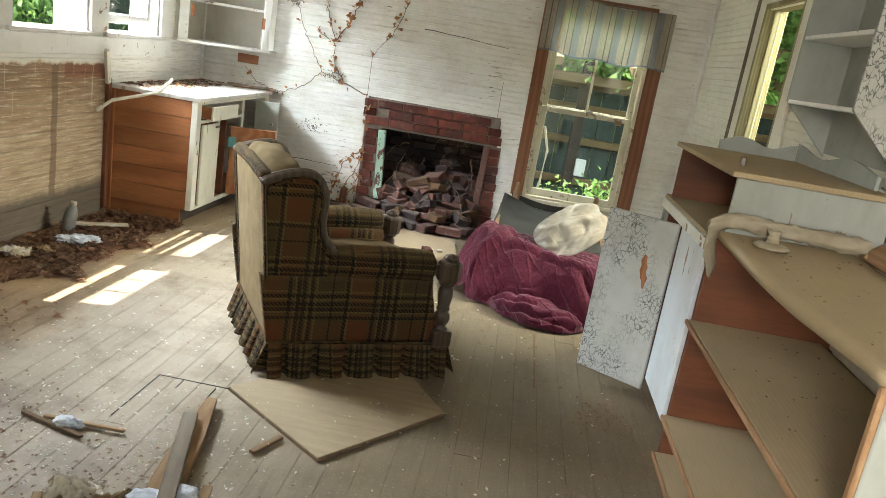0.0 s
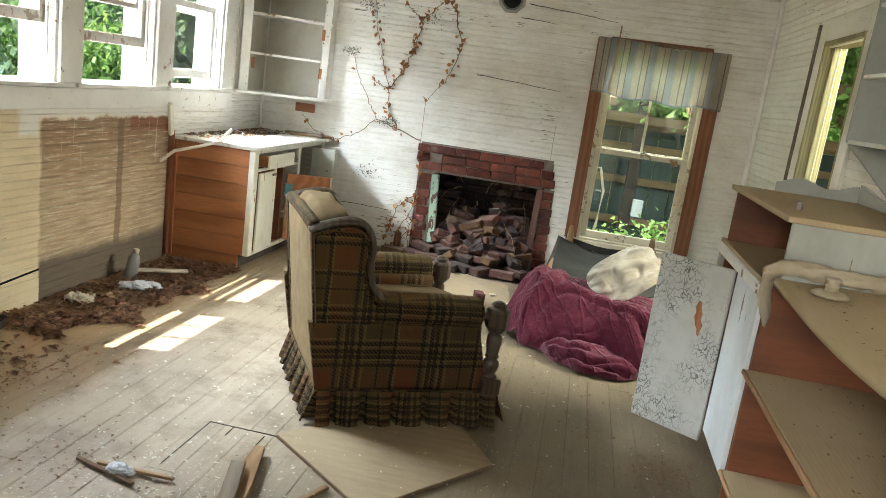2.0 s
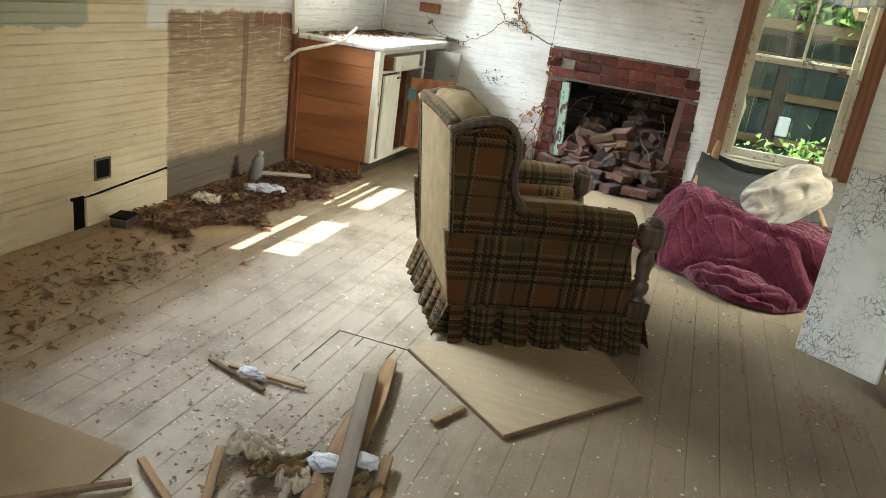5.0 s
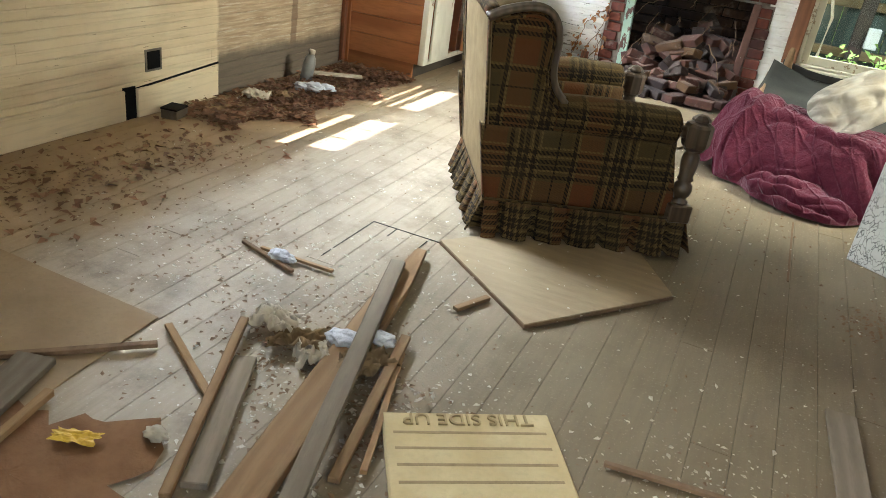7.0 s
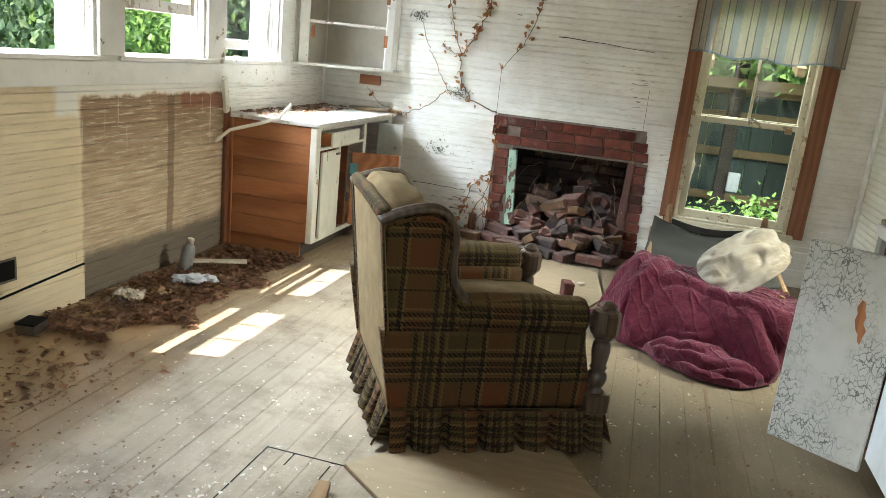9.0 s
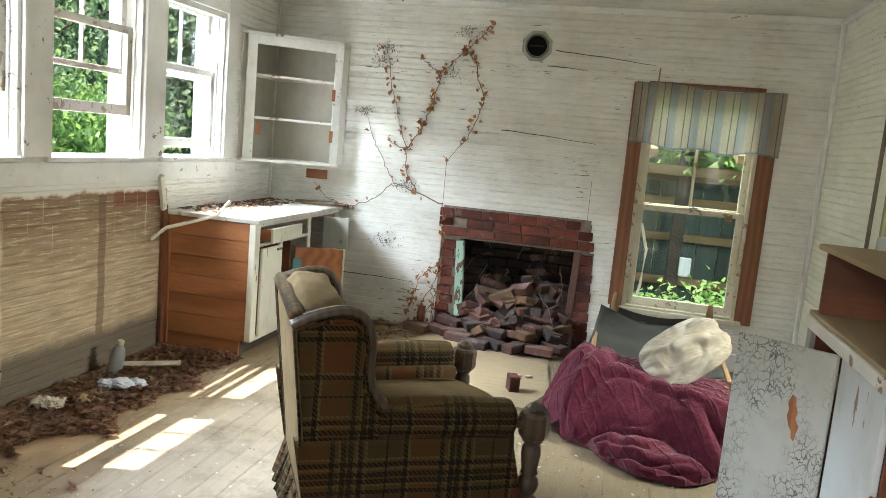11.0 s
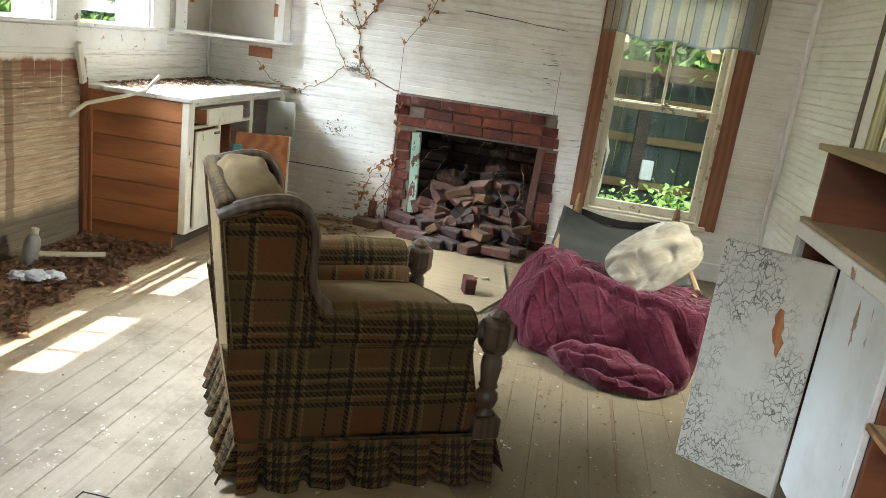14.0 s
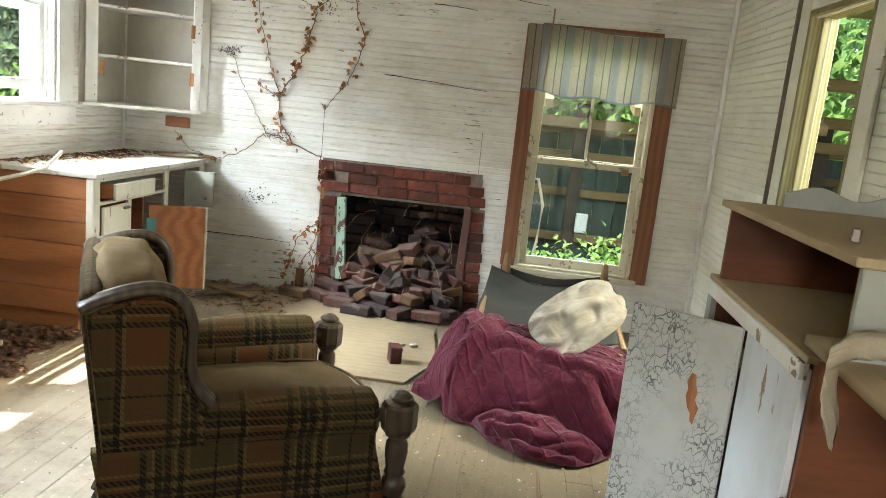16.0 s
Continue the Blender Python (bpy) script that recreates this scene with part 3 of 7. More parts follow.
def sheet(fn, nu, nv, thick=0.0):
    """A grid of fn(u, v) -> point, with its UVs; thick gives it a second side."""
    bm = bmesh.new()
    uvl = bm.loops.layers.uv.new("UVMap")
    vs = [[bm.verts.new(fn(i / nu, j / nv)) for j in range(nv + 1)] for i in range(nu + 1)]
    for i in range(nu):
        for j in range(nv):
            f = bm.faces.new((vs[i][j], vs[i + 1][j], vs[i + 1][j + 1], vs[i][j + 1]))
            for lp, (a, c) in zip(f.loops, ((i, j), (i + 1, j), (i + 1, j + 1), (i, j + 1))):
                lp[uvl].uv = (a / nu, c / nv)
            f.smooth = True
    if thick:
        bmesh.ops.recalc_face_normals(bm, faces=bm.faces[:])
        bmesh.ops.solidify(bm, geom=bm.faces[:], thickness=thick)
    return bm


def box_uv(bm, scale=1.0):
    """UVs in metres by the way that each face looks."""
    uvl = bm.loops.layers.uv.verify()
    for f in bm.faces:
        n = f.normal
        ax = max(range(3), key=lambda k: abs(n[k]))
        for lp in f.loops:
            c = lp.vert.co
            lp[uvl].uv = {0: (c.y, c.z), 1: (c.x, c.z), 2: (c.x, c.y)}[ax]
    return bm


def tube(points, r0, r1=None, seg=6):
    """A tapering round stem along points."""
    r1 = r0 if r1 is None else r1
    bm = bmesh.new()
    rings = []
    n = len(points)
    for k, p in enumerate(points):
        p = Vector(p)
        a, b = Vector(points[max(0, k - 1)]), Vector(points[min(n - 1, k + 1)])
        q = (b - a).to_track_quat("Z", "Y")
        r = r0 + (r1 - r0) * k / max(1, n - 1)
        rings.append([bm.verts.new(p + q @ Vector((r * math.cos(2 * math.pi * s / seg), r * math.sin(2 * math.pi * s / seg), 0))) for s in range(seg)])
    for a, b in zip(rings, rings[1:]):
        for s in range(seg):
            bm.faces.new((a[s], a[(s + 1) % seg], b[(s + 1) % seg], b[s]))
    bm.faces.new(rings[0][::-1])
    bm.faces.new(rings[-1])
    return bm


def wander(points, steps=6, amount=0.01, seed=1):
    """Points strung more finely, with small kinks."""
    rng = random.Random(seed)
    out = []
    for a, b in zip(points, points[1:]):
        a, b = Vector(a), Vector(b)
        for k in range(steps):
            out.append(a.lerp(b, k / steps) + Vector((rng.uniform(-1, 1), 0, rng.uniform(-1, 1))) * amount)
    out.append(Vector(points[-1]))
    return out


def leaves(spots, size, rng, flat=0.0):
    """Many small folded leaves as one mesh."""
    verts, faces = [], []
    for c in spots:
        s = size * rng.uniform(0.6, 1.3)
        q = Euler((rng.uniform(-1.4, 1.4) * (1 - flat), rng.uniform(-1.4, 1.4) * (1 - flat), rng.uniform(0, 6.28))).to_matrix()
        k = len(verts)
        for p in ((-0.5, 0, 0), (-0.1, -0.34, 0.12), (0.55, 0, -0.06), (-0.1, 0.34, 0.12), (0, 0, 0)):
            verts.append(tuple(Vector(c) + q @ (Vector(p) * s)))
        faces += [(k, k + 1, k + 4), (k + 1, k + 2, k + 4), (k + 2, k + 3, k + 4), (k + 3, k, k + 4)]
    me = bpy.data.meshes.new("leaves")
    me.from_pydata(verts, [], faces)
    return me

# ---- structure ----
H, RW, BACKY = 2.56, 4.20, -7.4
WINDOWS = [(-3.467, -2.69), (-2.50, -1.745), (-1.54, -0.81)]
WZ0, WZ1 = 1.225, 2.24


def pierced(a0, a1, z0, z1, holes, t0, t1, axis):
    """A wall from a0 to a1 along an axis, t0 to t1 thick, with oblong holes (a0, a1, z0, z1)."""
    xs = sorted({a0, a1, *[h[0] for h in holes], *[h[1] for h in holes]})
    zs = sorted({z0, z1, *[h[2] for h in holes], *[h[3] for h in holes]})
    bm = bmesh.new()
    pieces = []
    for p, q in zip(xs, xs[1:]):
        run = None
        for r, s in zip(zs, zs[1:]):
            ca, cz = (p + q) / 2, (r + s) / 2
            solid = not any(h[0] < ca < h[1] and h[2] < cz < h[3] for h in holes)
            if solid:
                run = (run[0], s) if run else (r, s)
            if run and (not solid or s == zs[-1]):
                pieces.append((p, q, *run))
                run = None
    bm.free()
    return join(*[block(p, t0, r, q, t1, s) if axis == "X" else block(t0, p, r, t1, q, s) for p, q, r, s in pieces])


back_holes = [(2.94, 3.76, 0.40, 2.02), (1.50, 2.66, -0.2, 1.0), (2.66, 2.70, -0.2, 0.76)]
left_holes = [(a, b, WZ0, WZ1) for a, b in WINDOWS]
right_holes = [(-2.15, -1.42, 0.0, 2.06)]
wall_back = tagged(part("wall_north", pierced(-0.16, 4.36, -0.1, H, back_holes, 0.022, 0.16, "X"), WHITE_WALL), "white peeling beadboard wall behind the brick fireplace", "wall", kind="structure")
wall_left = tagged(part("wall_west", pierced(BACKY, 0.0, -0.1, H, left_holes, -0.23, -0.022, "Y"), LEFT_WALL), "cream beadboard wall with a bare patch under three windows", "wall", kind="structure")
wall_right = tagged(part("wall_east", pierced(BACKY, 0.0, -0.1, H, right_holes, RW + 0.022, RW + 0.10, "Y"), RIGHT_WALL), "white chalky beadboard wall with a doorway", "wall", kind="structure")
# unseen wall; its doorway is added only to let the south fill in
tagged(part("wall_south", pierced(-0.16, 4.36, -0.1, H, [(2.5, 3.9, 0.0, 2.1)], BACKY - 0.14, BACKY, "X"), WHITE_WALL), "plain white painted wall, out of view, with a doorway added for the fill lamp", "wall", kind="structure")
# roof out of view; its eave edge is placed to cut off the sun patches
roof = thing("roof", "unseen wooden eaves set to trim the sun above the west windows", "roof", kind="structure")
part("eave", block(-0.37, BACKY, 2.50, -0.232, 0.4, 2.56, 0.004), GREYWOOD, roof)
part("roof_boards", block(-0.37, BACKY - 0.3, H + 0.14, 4.6, 0.4, H + 0.20, 0.004), GREYWOOD, roof)
floor = tagged(part("floor", block(-0.16, BACKY, -0.12, 4.36, 0.0, -0.022), SUBFLOOR), "dusty narrow wooden floor boards", "floor", kind="structure")

cb = [block(-0.16, BACKY, H + 0.02, 4.36, 0.16, H + 0.1)]
yy = BACKY
while yy < 0.0:
    cb.append(block(0.0, yy + 0.002, H, RW, yy + 0.086, H + 0.02, 0.003))
    yy += 0.088
tagged(part("ceiling", join(*cb), CEIL), "white painted board ceiling", "ceiling", kind="structure")

trim = thing("trim", "white painted corner strips and cornice", "trim", kind="structure")
part("corner_strip", block(RW - 0.030, -0.030, 0.0, RW, 0.0, H, 0.006), TRIM, trim)
part("corner_strip", block(0.0, -0.022, 0.92, 0.022, 0.0, H, 0.005), TRIM, trim)
part("cornice", block(0.022, -0.028, H - 0.045, RW - 0.03, 0.0, H, 0.008), TRIM, trim)
part("cornice", block(RW - 0.026, -2.9, H - 0.045, RW, -0.03, H, 0.008), TRIM, trim)
part("apron_board", block(0.0, -3.62, 1.085, 0.020, -0.62, 1.205, 0.004), TRIM, trim, "wide white board under the sills")
for a, b in ((-3.60, -3.467), (-2.69, -2.50), (-1.745, -1.54), (-0.81, -0.655)):
    part("casing", block(0.0, a, 1.23, 0.022, b, 2.36, 0.004), TRIM, trim)
part("head_casing", block(0.0, -3.60, 2.24, 0.018, -0.655, 2.36, 0.004), TRIM, trim)

baseboard = thing("baseboard", "cream painted skirting board, loose and cracked", "baseboard", kind="structure")
part("board", block(0.0, -3.42, 0.0, 0.022, -2.82, 0.145, 0.004), LEFT_WALL, baseboard)
part("board", block(0.0, -5.6, 0.0, 0.022, -3.50, 0.15, 0.004), LEFT_WALL, baseboard)
part("moulding", moved(block(-0.30, 0.0, 0.0, 0.36, 0.03, 0.018, 0.003), pose(0.004, -3.18, 0.165, 0, -4, 90)), LEFT_WALL, baseboard)
part("board", block(0.65, -0.02, 0.0, 1.48, 0.0, 0.13, 0.004), WHITE_WALL, baseboard)
part("board", block(2.72, -0.02, 0.0, RW, 0.0, 0.13, 0.004), WHITE_WALL, baseboard)


def sash(parent, axis, a0, a1, z0, z1, t, stile=0.05, rail=0.06, verts=0, bars=0, mat=TRIM, deep=0.034, glass=True, mid=0.02):
    """A glazed sash with stiles, rails and glazing bars, as parts of a window."""
    def bar(p, q, r, s, d=deep):
        return block(p, t, r, q, t + d, s, 0.003) if axis == "X" else block(t, p, r, t + d, q, s, 0.003)

    s = part("sash", join(bar(a0, a0 + stile, z0, z1), bar(a1 - stile, a1, z0, z1), bar(a0 + stile, a1 - stile, z0, z0 + rail), bar(a0 + stile, a1 - stile, z1 - rail * 0.7, z1)), mat, parent)
    for k in range(verts):
        c = a0 + stile + (a1 - a0 - 2 * stile) * (k + 1) / (verts + 1)
        part("glazing_bar", bar(c - mid / 2, c + mid / 2, z0 + rail, z1 - rail * 0.7, deep * 0.8), mat, s)
    for k in range(bars):
        c = z0 + rail + (z1 - z0 - 1.7 * rail) * (k + 1) / (bars + 1)
        part("glazing_bar", bar(a0 + stile, a1 - stile, c - mid / 2, c + mid / 2, deep * 0.7), mat, s)
    if glass:
        p, q, r, u = a0 + stile - 0.004, a1 - stile + 0.004, z0 + rail - 0.004, z1 - rail * 0.7 + 0.004
        g = part("pane", block(p, t + 0.014, r, q, t + 0.017, u) if axis == "X" else block(t + 0.014, p, r, t + 0.017, q, u), GLASS, s)
        g.visible_shadow = False
    return s


for k, (a, b) in enumerate(WINDOWS):
    w = thing("window_%d" % (k + 1), ["white sash window with the lower sash pushed up", "white sash window with broken upper panes", "white sash window with a thick bottom rail"][k], "window", kind="structure")
    part("window_sill", block(-0.26, a - 0.03, WZ0 - 0.018, 0.024, b + 0.03, WZ0 + 0.006, 0.004), TRIM, w)
    part("jamb", block(-0.225, a, WZ0 + 0.006, 0.0, a + 0.022, WZ1, 0.002), TRIM, w)
    part("jamb", block(-0.225, b - 0.022, WZ0 + 0.006, 0.0, b, WZ1, 0.002), TRIM, w)
    part("head", block(-0.225, a + 0.022, WZ1 - 0.022, 0.0, b - 0.022, WZ1, 0.002), TRIM, w)
    part("stop", block(-0.055, b - 0.036, WZ0 + 0.006, -0.040, b - 0.022, WZ1 - 0.022, 0.002), TRIM, w)
    part("stop", block(-0.055, a + 0.022, WZ0 + 0.006, -0.040, a + 0.036, WZ1 - 0.022, 0.002), TRIM, w)
    lo = (1.535, 1.470, 1.292)[k]
    hi = (2.20, 1.985, 1.835)[k]
    sash(w, "Y", a + 0.024, b - 0.024, lo, hi, -0.095, 0.045, 0.064, 0, 0, SASH_W if k < 2 else TRIM, glass=k != 1)
    sash(w, "Y", a + 0.024, b - 0.024, (1.700, 1.708, 1.750)[k], WZ1 - 0.023, -0.14, 0.045, 0.034, (2, 1, 1)[k], 0, SASH_W if k == 1 else TRIM, glass=k == 2, mid=0.014)

w4 = thing("window_4", "old sash window with dark stained casings beside the fireplace", "window", kind="structure")
part("casing", block(2.845, -0.022, 0.385, 2.945, 0.0, 2.045, 0.004), DARK_TRIM, w4, "dark stained casing with paint gone")
part("casing", block(3.755, -0.022, 0.355, 3.87, 0.0, 2.02, 0.004), DARK_TRIM, w4, "dark stained casing with paint gone")
part("head_casing", block(2.95, -0.020, 2.022, 3.75, 0.0, 2.058, 0.004), DARK_TRIM, w4)
part("jamb", block(2.945, -0.012, 0.40, 2.972, 0.15, 2.02, 0.003), SASH, w4)
part("jamb", block(3.728, -0.012, 0.40, 3.755, 0.15, 2.02, 0.003), SASH, w4)
part("head", block(2.972, -0.012, 1.99, 3.728, 0.15, 2.02, 0.003), SASH, w4)
part("window_sill", block(2.86, -0.045, 0.345, 3.80, 0.19, 0.382, 0.005), SASH, w4)
part("stool", block(2.972, -0.03, 0.386, 3.728, 0.17, 0.402, 0.003), SASH, w4)
sash(w4, "X", 2.974, 3.726, 0.403, 1.165, 0.015, 0.048, 0.062, 0, 0, SASH)
sash(w4, "X", 2.974, 3.726, 1.125, 1.988, 0.058, 0.045, 0.05, 1, 0, SASH)
part("sash_lock", join(block(3.34, -0.008, 1.166, 3.40, 0.02, 1.176, 0.003), moved(lathe([(0.012, 0), (0.010, 0.012), (0.003, 0.014)], 10), pose(3.37, 0.005, 1.176))), METAL, w4)
part("latch_plate", block(3.60, 0.008, 1.10, 3.65, 0.015, 1.14, 0.002), RAWWOOD, w4)

door1 = thing("doorway_1", "open doorway with weathered yellow jambs and peeling casing", "doorway", kind="structure")
part("casing", block(RW - 0.02, -1.42, 0.0, RW, -1.29, 2.17, 0.004), RIGHT_WALL, door1)
part("casing", block(RW - 0.035, -1.29, 0.0, RW, -1.265, 2.17, 0.004), GREYWOOD, door1)
part("casing", block(RW - 0.02, -2.28, 0.0, RW, -2.15, 2.17, 0.004), RIGHT_WALL, door1)
part("head_casing", block(RW - 0.02, -2.15, 2.06, RW, -1.42, 2.17, 0.004), RIGHT_WALL, door1)
part("jamb", block(RW - 0.02, -1.45, 0.0, RW + 0.11, -1.422, 2.06, 0.003), JAMB, door1)
part("jamb", block(RW - 0.02, -2.148, 0.0, RW + 0.11, -2.12, 2.06, 0.003), JAMB, door1)
part("head", block(RW - 0.02, -2.12, 2.03, RW + 0.11, -1.45, 2.058, 0.003), JAMB, door1)
part("stop", block(RW + 0.03, -1.475, 0.0, RW + 0.07, -1.45, 2.03, 0.003), JAMB, door1)
part("threshold", block(RW, -2.12, -0.02, RW + 0.1, -1.45, 0.02, 0.004), GREYWOOD, door1)

# ---- fireplace ----
fp = thing("fireplace", "red brick fireplace surround with a sooty rubble-filled firebox", "fireplace")
part("mortar_bed", join(block(1.505, 0.0, 0.75, 2.655, 0.14, 0.998), block(1.505, 0.0, 0.0, 1.655, 0.14, 0.75), block(2.585, 0.0, 0.0, 2.70, 0.14, 0.75)), MORTAR, fp)
part("firebox", join(block(1.60, 0.48, -0.1, 2.68, 0.56, 1.0), block(1.58, 0.14, -0.1, 1.66, 0.48, 1.0), block(2.60, 0.14, -0.1, 2.68, 0.48, 1.0), block(1.60, 0.14, 0.92, 2.68, 0.56, 1.0)), SOOT, fp, "soot-black firebox")
part("hearth", block(1.50, -0.02, -0.1, 2.70, 0.5, 0.0), SOOT, fp)
part("lintel", block(1.655, -0.018, 0.748, 2.60, 0.10, 0.762, 0.002), METAL, fp, "rusty iron lintel")
part("wood_post", moved(cut_box(block(-0.032, -0.02, 0, 0.032, 0.03, 0.60, 0.004), 2), pose(1.695, 0.0, 0.13, 0, -3, 0)), MINT, fp, "post with flaking mint paint")
part("wood_post", moved(cut_box(block(-0.028, -0.02, 0, 0.028, 0.03, 0.72, 0.004), 2), pose(2.555, 0.0, 0.03, 0, 2, 0)), DARKPEEL, fp, "dark post with remains of mint paint")


def brick_mesh(name, lx, ly, lz, seed, mat, chip=0.0045):
    bm = block(-lx / 2, -ly / 2, -lz / 2, lx / 2, ly / 2, lz / 2, 0.005)
    rough(bm, chip, 18, seed)
    return linked(name, bm, mat)


FULL = [brick_mesh("brick", 0.210, 0.095, 0.067, k * 3.1, BRICK) for k in range(5)]
HALF = [brick_mesh("brick", 0.110, 0.095, 0.066, k * 2.3 + 1, BRICK) for k in range(4)]
SOOTY = [brick_mesh("brick", 0.205, 0.095, 0.060, k * 1.9 + 4, BRICK_SOOT) for k in range(4)]
RUB = [brick_mesh("brick", 0.200, 0.096, 0.060, k * 2.7 + 8, BRICK_RUBBLE, 0.006) for k in range(6)]
RUBH = [brick_mesh("brick", 0.11, 0.092, 0.060, k * 2.1 + 30, BRICK_RUBBLE, 0.007) for k in range(3)]


def laid(mesh, m, parent):
    o = new("brick", mesh)
    o.parent = parent
    o.matrix_world = m
    return o


for row in range(3):
    z = 0.800 + row * 0.074
    x = 1.505 + (0.0, 0.11, 0.05)[row]
    if row:
        laid(RNG.choice(HALF), pose(1.505 + 0.03, 0.035, z), fp)
        x = 1.505 + 0.10 + 0.10 * (row == 1)
    while x < 2.62:
        if x + 0.205 > 2.67:
            laid(RNG.choice(HALF), pose(x + 0.054, 0.032, z), fp)
            break
        laid(RNG.choice(FULL), pose(x + 0.1025, 0.032 + RNG.uniform(-0.004, 0.004), z, RNG.uniform(-1, 1), RNG.uniform(-0.6, 0.6), 0), fp)
        x += 0.216
for row in range(10):
    z = 0.035 + row * 0.0735
    laid(RNG.choice(HALF), pose(1.562 + (0.016 if row % 2 else 0) + RNG.uniform(-0.006, 0.006), 0.035, z, 0, RNG.uniform(-1, 1), RNG.uniform(-2, 2)), fp)
    laid(RNG.choice(HALF), pose(2.628 + 0.004 * (10 - row) + (0.010 if row % 2 else 0) + RNG.uniform(-0.006, 0.006), 0.035, z, 0, RNG.uniform(-1, 1), RNG.uniform(-2, 2)), fp)
for row in range(11):
    for col in range(4):
        laid(RNG.choice(SOOTY), pose(1.78 + col * 0.215 + (0.1 if row % 2 else 0), 0.445 + RNG.uniform(-0.01, 0.01), 0.035 + row * 0.072), fp)
for row in range(8):
    laid(RNG.choice(SOOTY), pose(1.76 + RNG.uniform(-0.01, 0.01), 0.22, 0.035 + row * 0.074, 0, 0, RNG.uniform(-6, 6)), fp)

# ---- left cabinet ----
cab = thing("base_cabinet", "orange pine base cabinet with cream front and drawer pulled out", "cabinet")
zb = 0.10
for k, hgt in enumerate((0.135, 0.13, 0.13, 0.125, 0.13, 0.118)):
    part("side_board", block(0.012, -1.462 - 0.003 * (k % 2), zb, 0.615, -1.440, zb + hgt - 0.003, 0.002), PINE, cab)
    zb += hgt
part("side_board", block(0.012, -1.456, 0.0, 0.56, -1.438, 0.10, 0.002), PINE, cab)
part("wall_cleat", block(0.006, -1.475, 0.02, 0.05, -1.465, 0.868, 0.002), PINE_Z, cab)
part("corner_stile", block(0.60, -1.468, 0.10, 0.645, -1.40, 0.868, 0.004), CREAM_PAINT, cab)
part("stile", block(0.625, -1.10, 0.10, 0.645, -1.06, 0.72, 0.003), CREAM_PAINT, cab)
part("stile", block(0.625, -0.64, 0.10, 0.645, -0.59, 0.868, 0.003), CREAM_PAINT, cab)
part("stile", block(0.625, -0.12, 0.10, 0.645, -0.03, 0.868, 0.003), CREAM_PAINT, cab)
part("rail", block(0.625, -1.40, 0.845, 0.645, -0.12, 0.868, 0.003), CREAM_PAINT, cab)
part("rail", block(0.625, -1.40, 0.715, 0.645, -0.64, 0.735, 0.003), CREAM_PAINT, cab)
part("rail", block(0.625, -1.40, 0.10, 0.645, -0.12, 0.13, 0.003), CREAM_PAINT, cab)
part("bottom_shelf", block(0.03, -1.438, 0.10, 0.62, -0.03, 0.118, 0.002), PINE, cab)
part("inner_wall", block(0.03, -1.09, 0.118, 0.62, -1.07, 0.70, 0.002), PINE, cab)
part("back_panel", block(0.004, -1.438, 0.0, 0.012, -0.03, 0.868), BROWN, cab)
part("toe_board", block(0.54, -1.438, 0.0, 0.56, -0.03, 0.098, 0.002), SUBFLOOR, cab)
dr = part("drawer", join(block(0.70, -1.37, 0.745, 0.72, -0.92, 0.84, 0.004), block(0.30, -1.355, 0.75, 0.70, -1.340, 0.83), block(0.30, -0.95, 0.75, 0.70, -0.935, 0.83), block(0.30, -1.355, 0.75, 0.70, -0.935, 0.756)), CREAM_PAINT, cab, "drawer pulled half out")
part("drawer_side", block(0.60, -1.3605, 0.752, 0.699, -1.3555, 0.832), PINE, dr)
d = part("door", block(0.647, -1.395, 0.125, 0.667, -1.115, 0.705, 0.004), CREAM_PAINT, cab, "worn cream cupboard door")
part("handle", block(0.668, -1.20, 0.675, 0.682, -1.14, 0.690, 0.003), METAL, d)
d = part("door", moved(block(0, -0.010, 0.13, 0.34, 0.010, 0.66, 0.004), pose(0.648, -0.86, 0, 0, 0, 22)), PINE, cab, "cupboard door swung open, bare wood inside")
part("door_edge", moved(block(0.342, -0.010, 0.13, 0.352, 0.010, 0.66, 0.003), pose(0.648, -0.86, 0, 0, 0, 22)), CREAM_PAINT, d)
part("hinge", moved(block(-0.01, -0.016, 0.50, 0.05, -0.0105, 0.58, 0.002), pose(0.648, -0.86, 0, 0, 0, 22)), TEAL, d, "teal-painted hinge")
d = part("door", moved(block(0, -0.009, 0.60, 0.20, 0.009, 0.84, 0.004), pose(0.648, -0.36, 0, 0, 0, 8)), PALE_PAINT, cab, "small grimy door swung open")
part("handle", moved(lathe([(0.008, 0), (0.012, 0.01), (0.010, 0.018), (0.002, 0.02)], 10), pose(0.80, -0.349, 0.66, 90, 0, 0)), METAL, d)
part("divider", block(0.03, -0.88, 0.118, 0.62, -0.862, 0.70, 0.002), BROWN, cab)

worktop = tagged(part("worktop", rough(cut_box(block(0.004, -1.475, 0.869, 0.668, -0.004, 0.897, 0.004), 3), 0.003, 5), peeling("bleached_worktop", (0.74, 0.72, 0.66), (0.40, 0.32, 0.22), (3, 3, 3), 0.40)), "bleached peeling worktop with debris along the wall", "worktop")

uc = thing("corner_cupboard", "white wooden corner wall cupboard with two shelves and no doors", "cupboard")
uc_a, uc_b = Vector((0.040, -0.560)), Vector((0.635, -0.140))
uc_d = (uc_b - uc_a).normalized()
uc_l = (uc_b - uc_a).length
ang = math.degrees(math.atan2(uc_d.y, uc_d.x))
UM = pose(uc_a.x, uc_a.y, 0, 0, 0, ang)
for p, q, r, s, nm in ((0.0, 0.075, 1.235, 2.155, "stile"), (uc_l - 0.06, uc_l, 1.235, 2.155, "stile"), (0.075, uc_l - 0.06, 2.085, 2.155, "rail")):
    part(nm, moved(block(p, 0.0, r, q, 0.022, s, 0.004), UM), TRIM, uc)
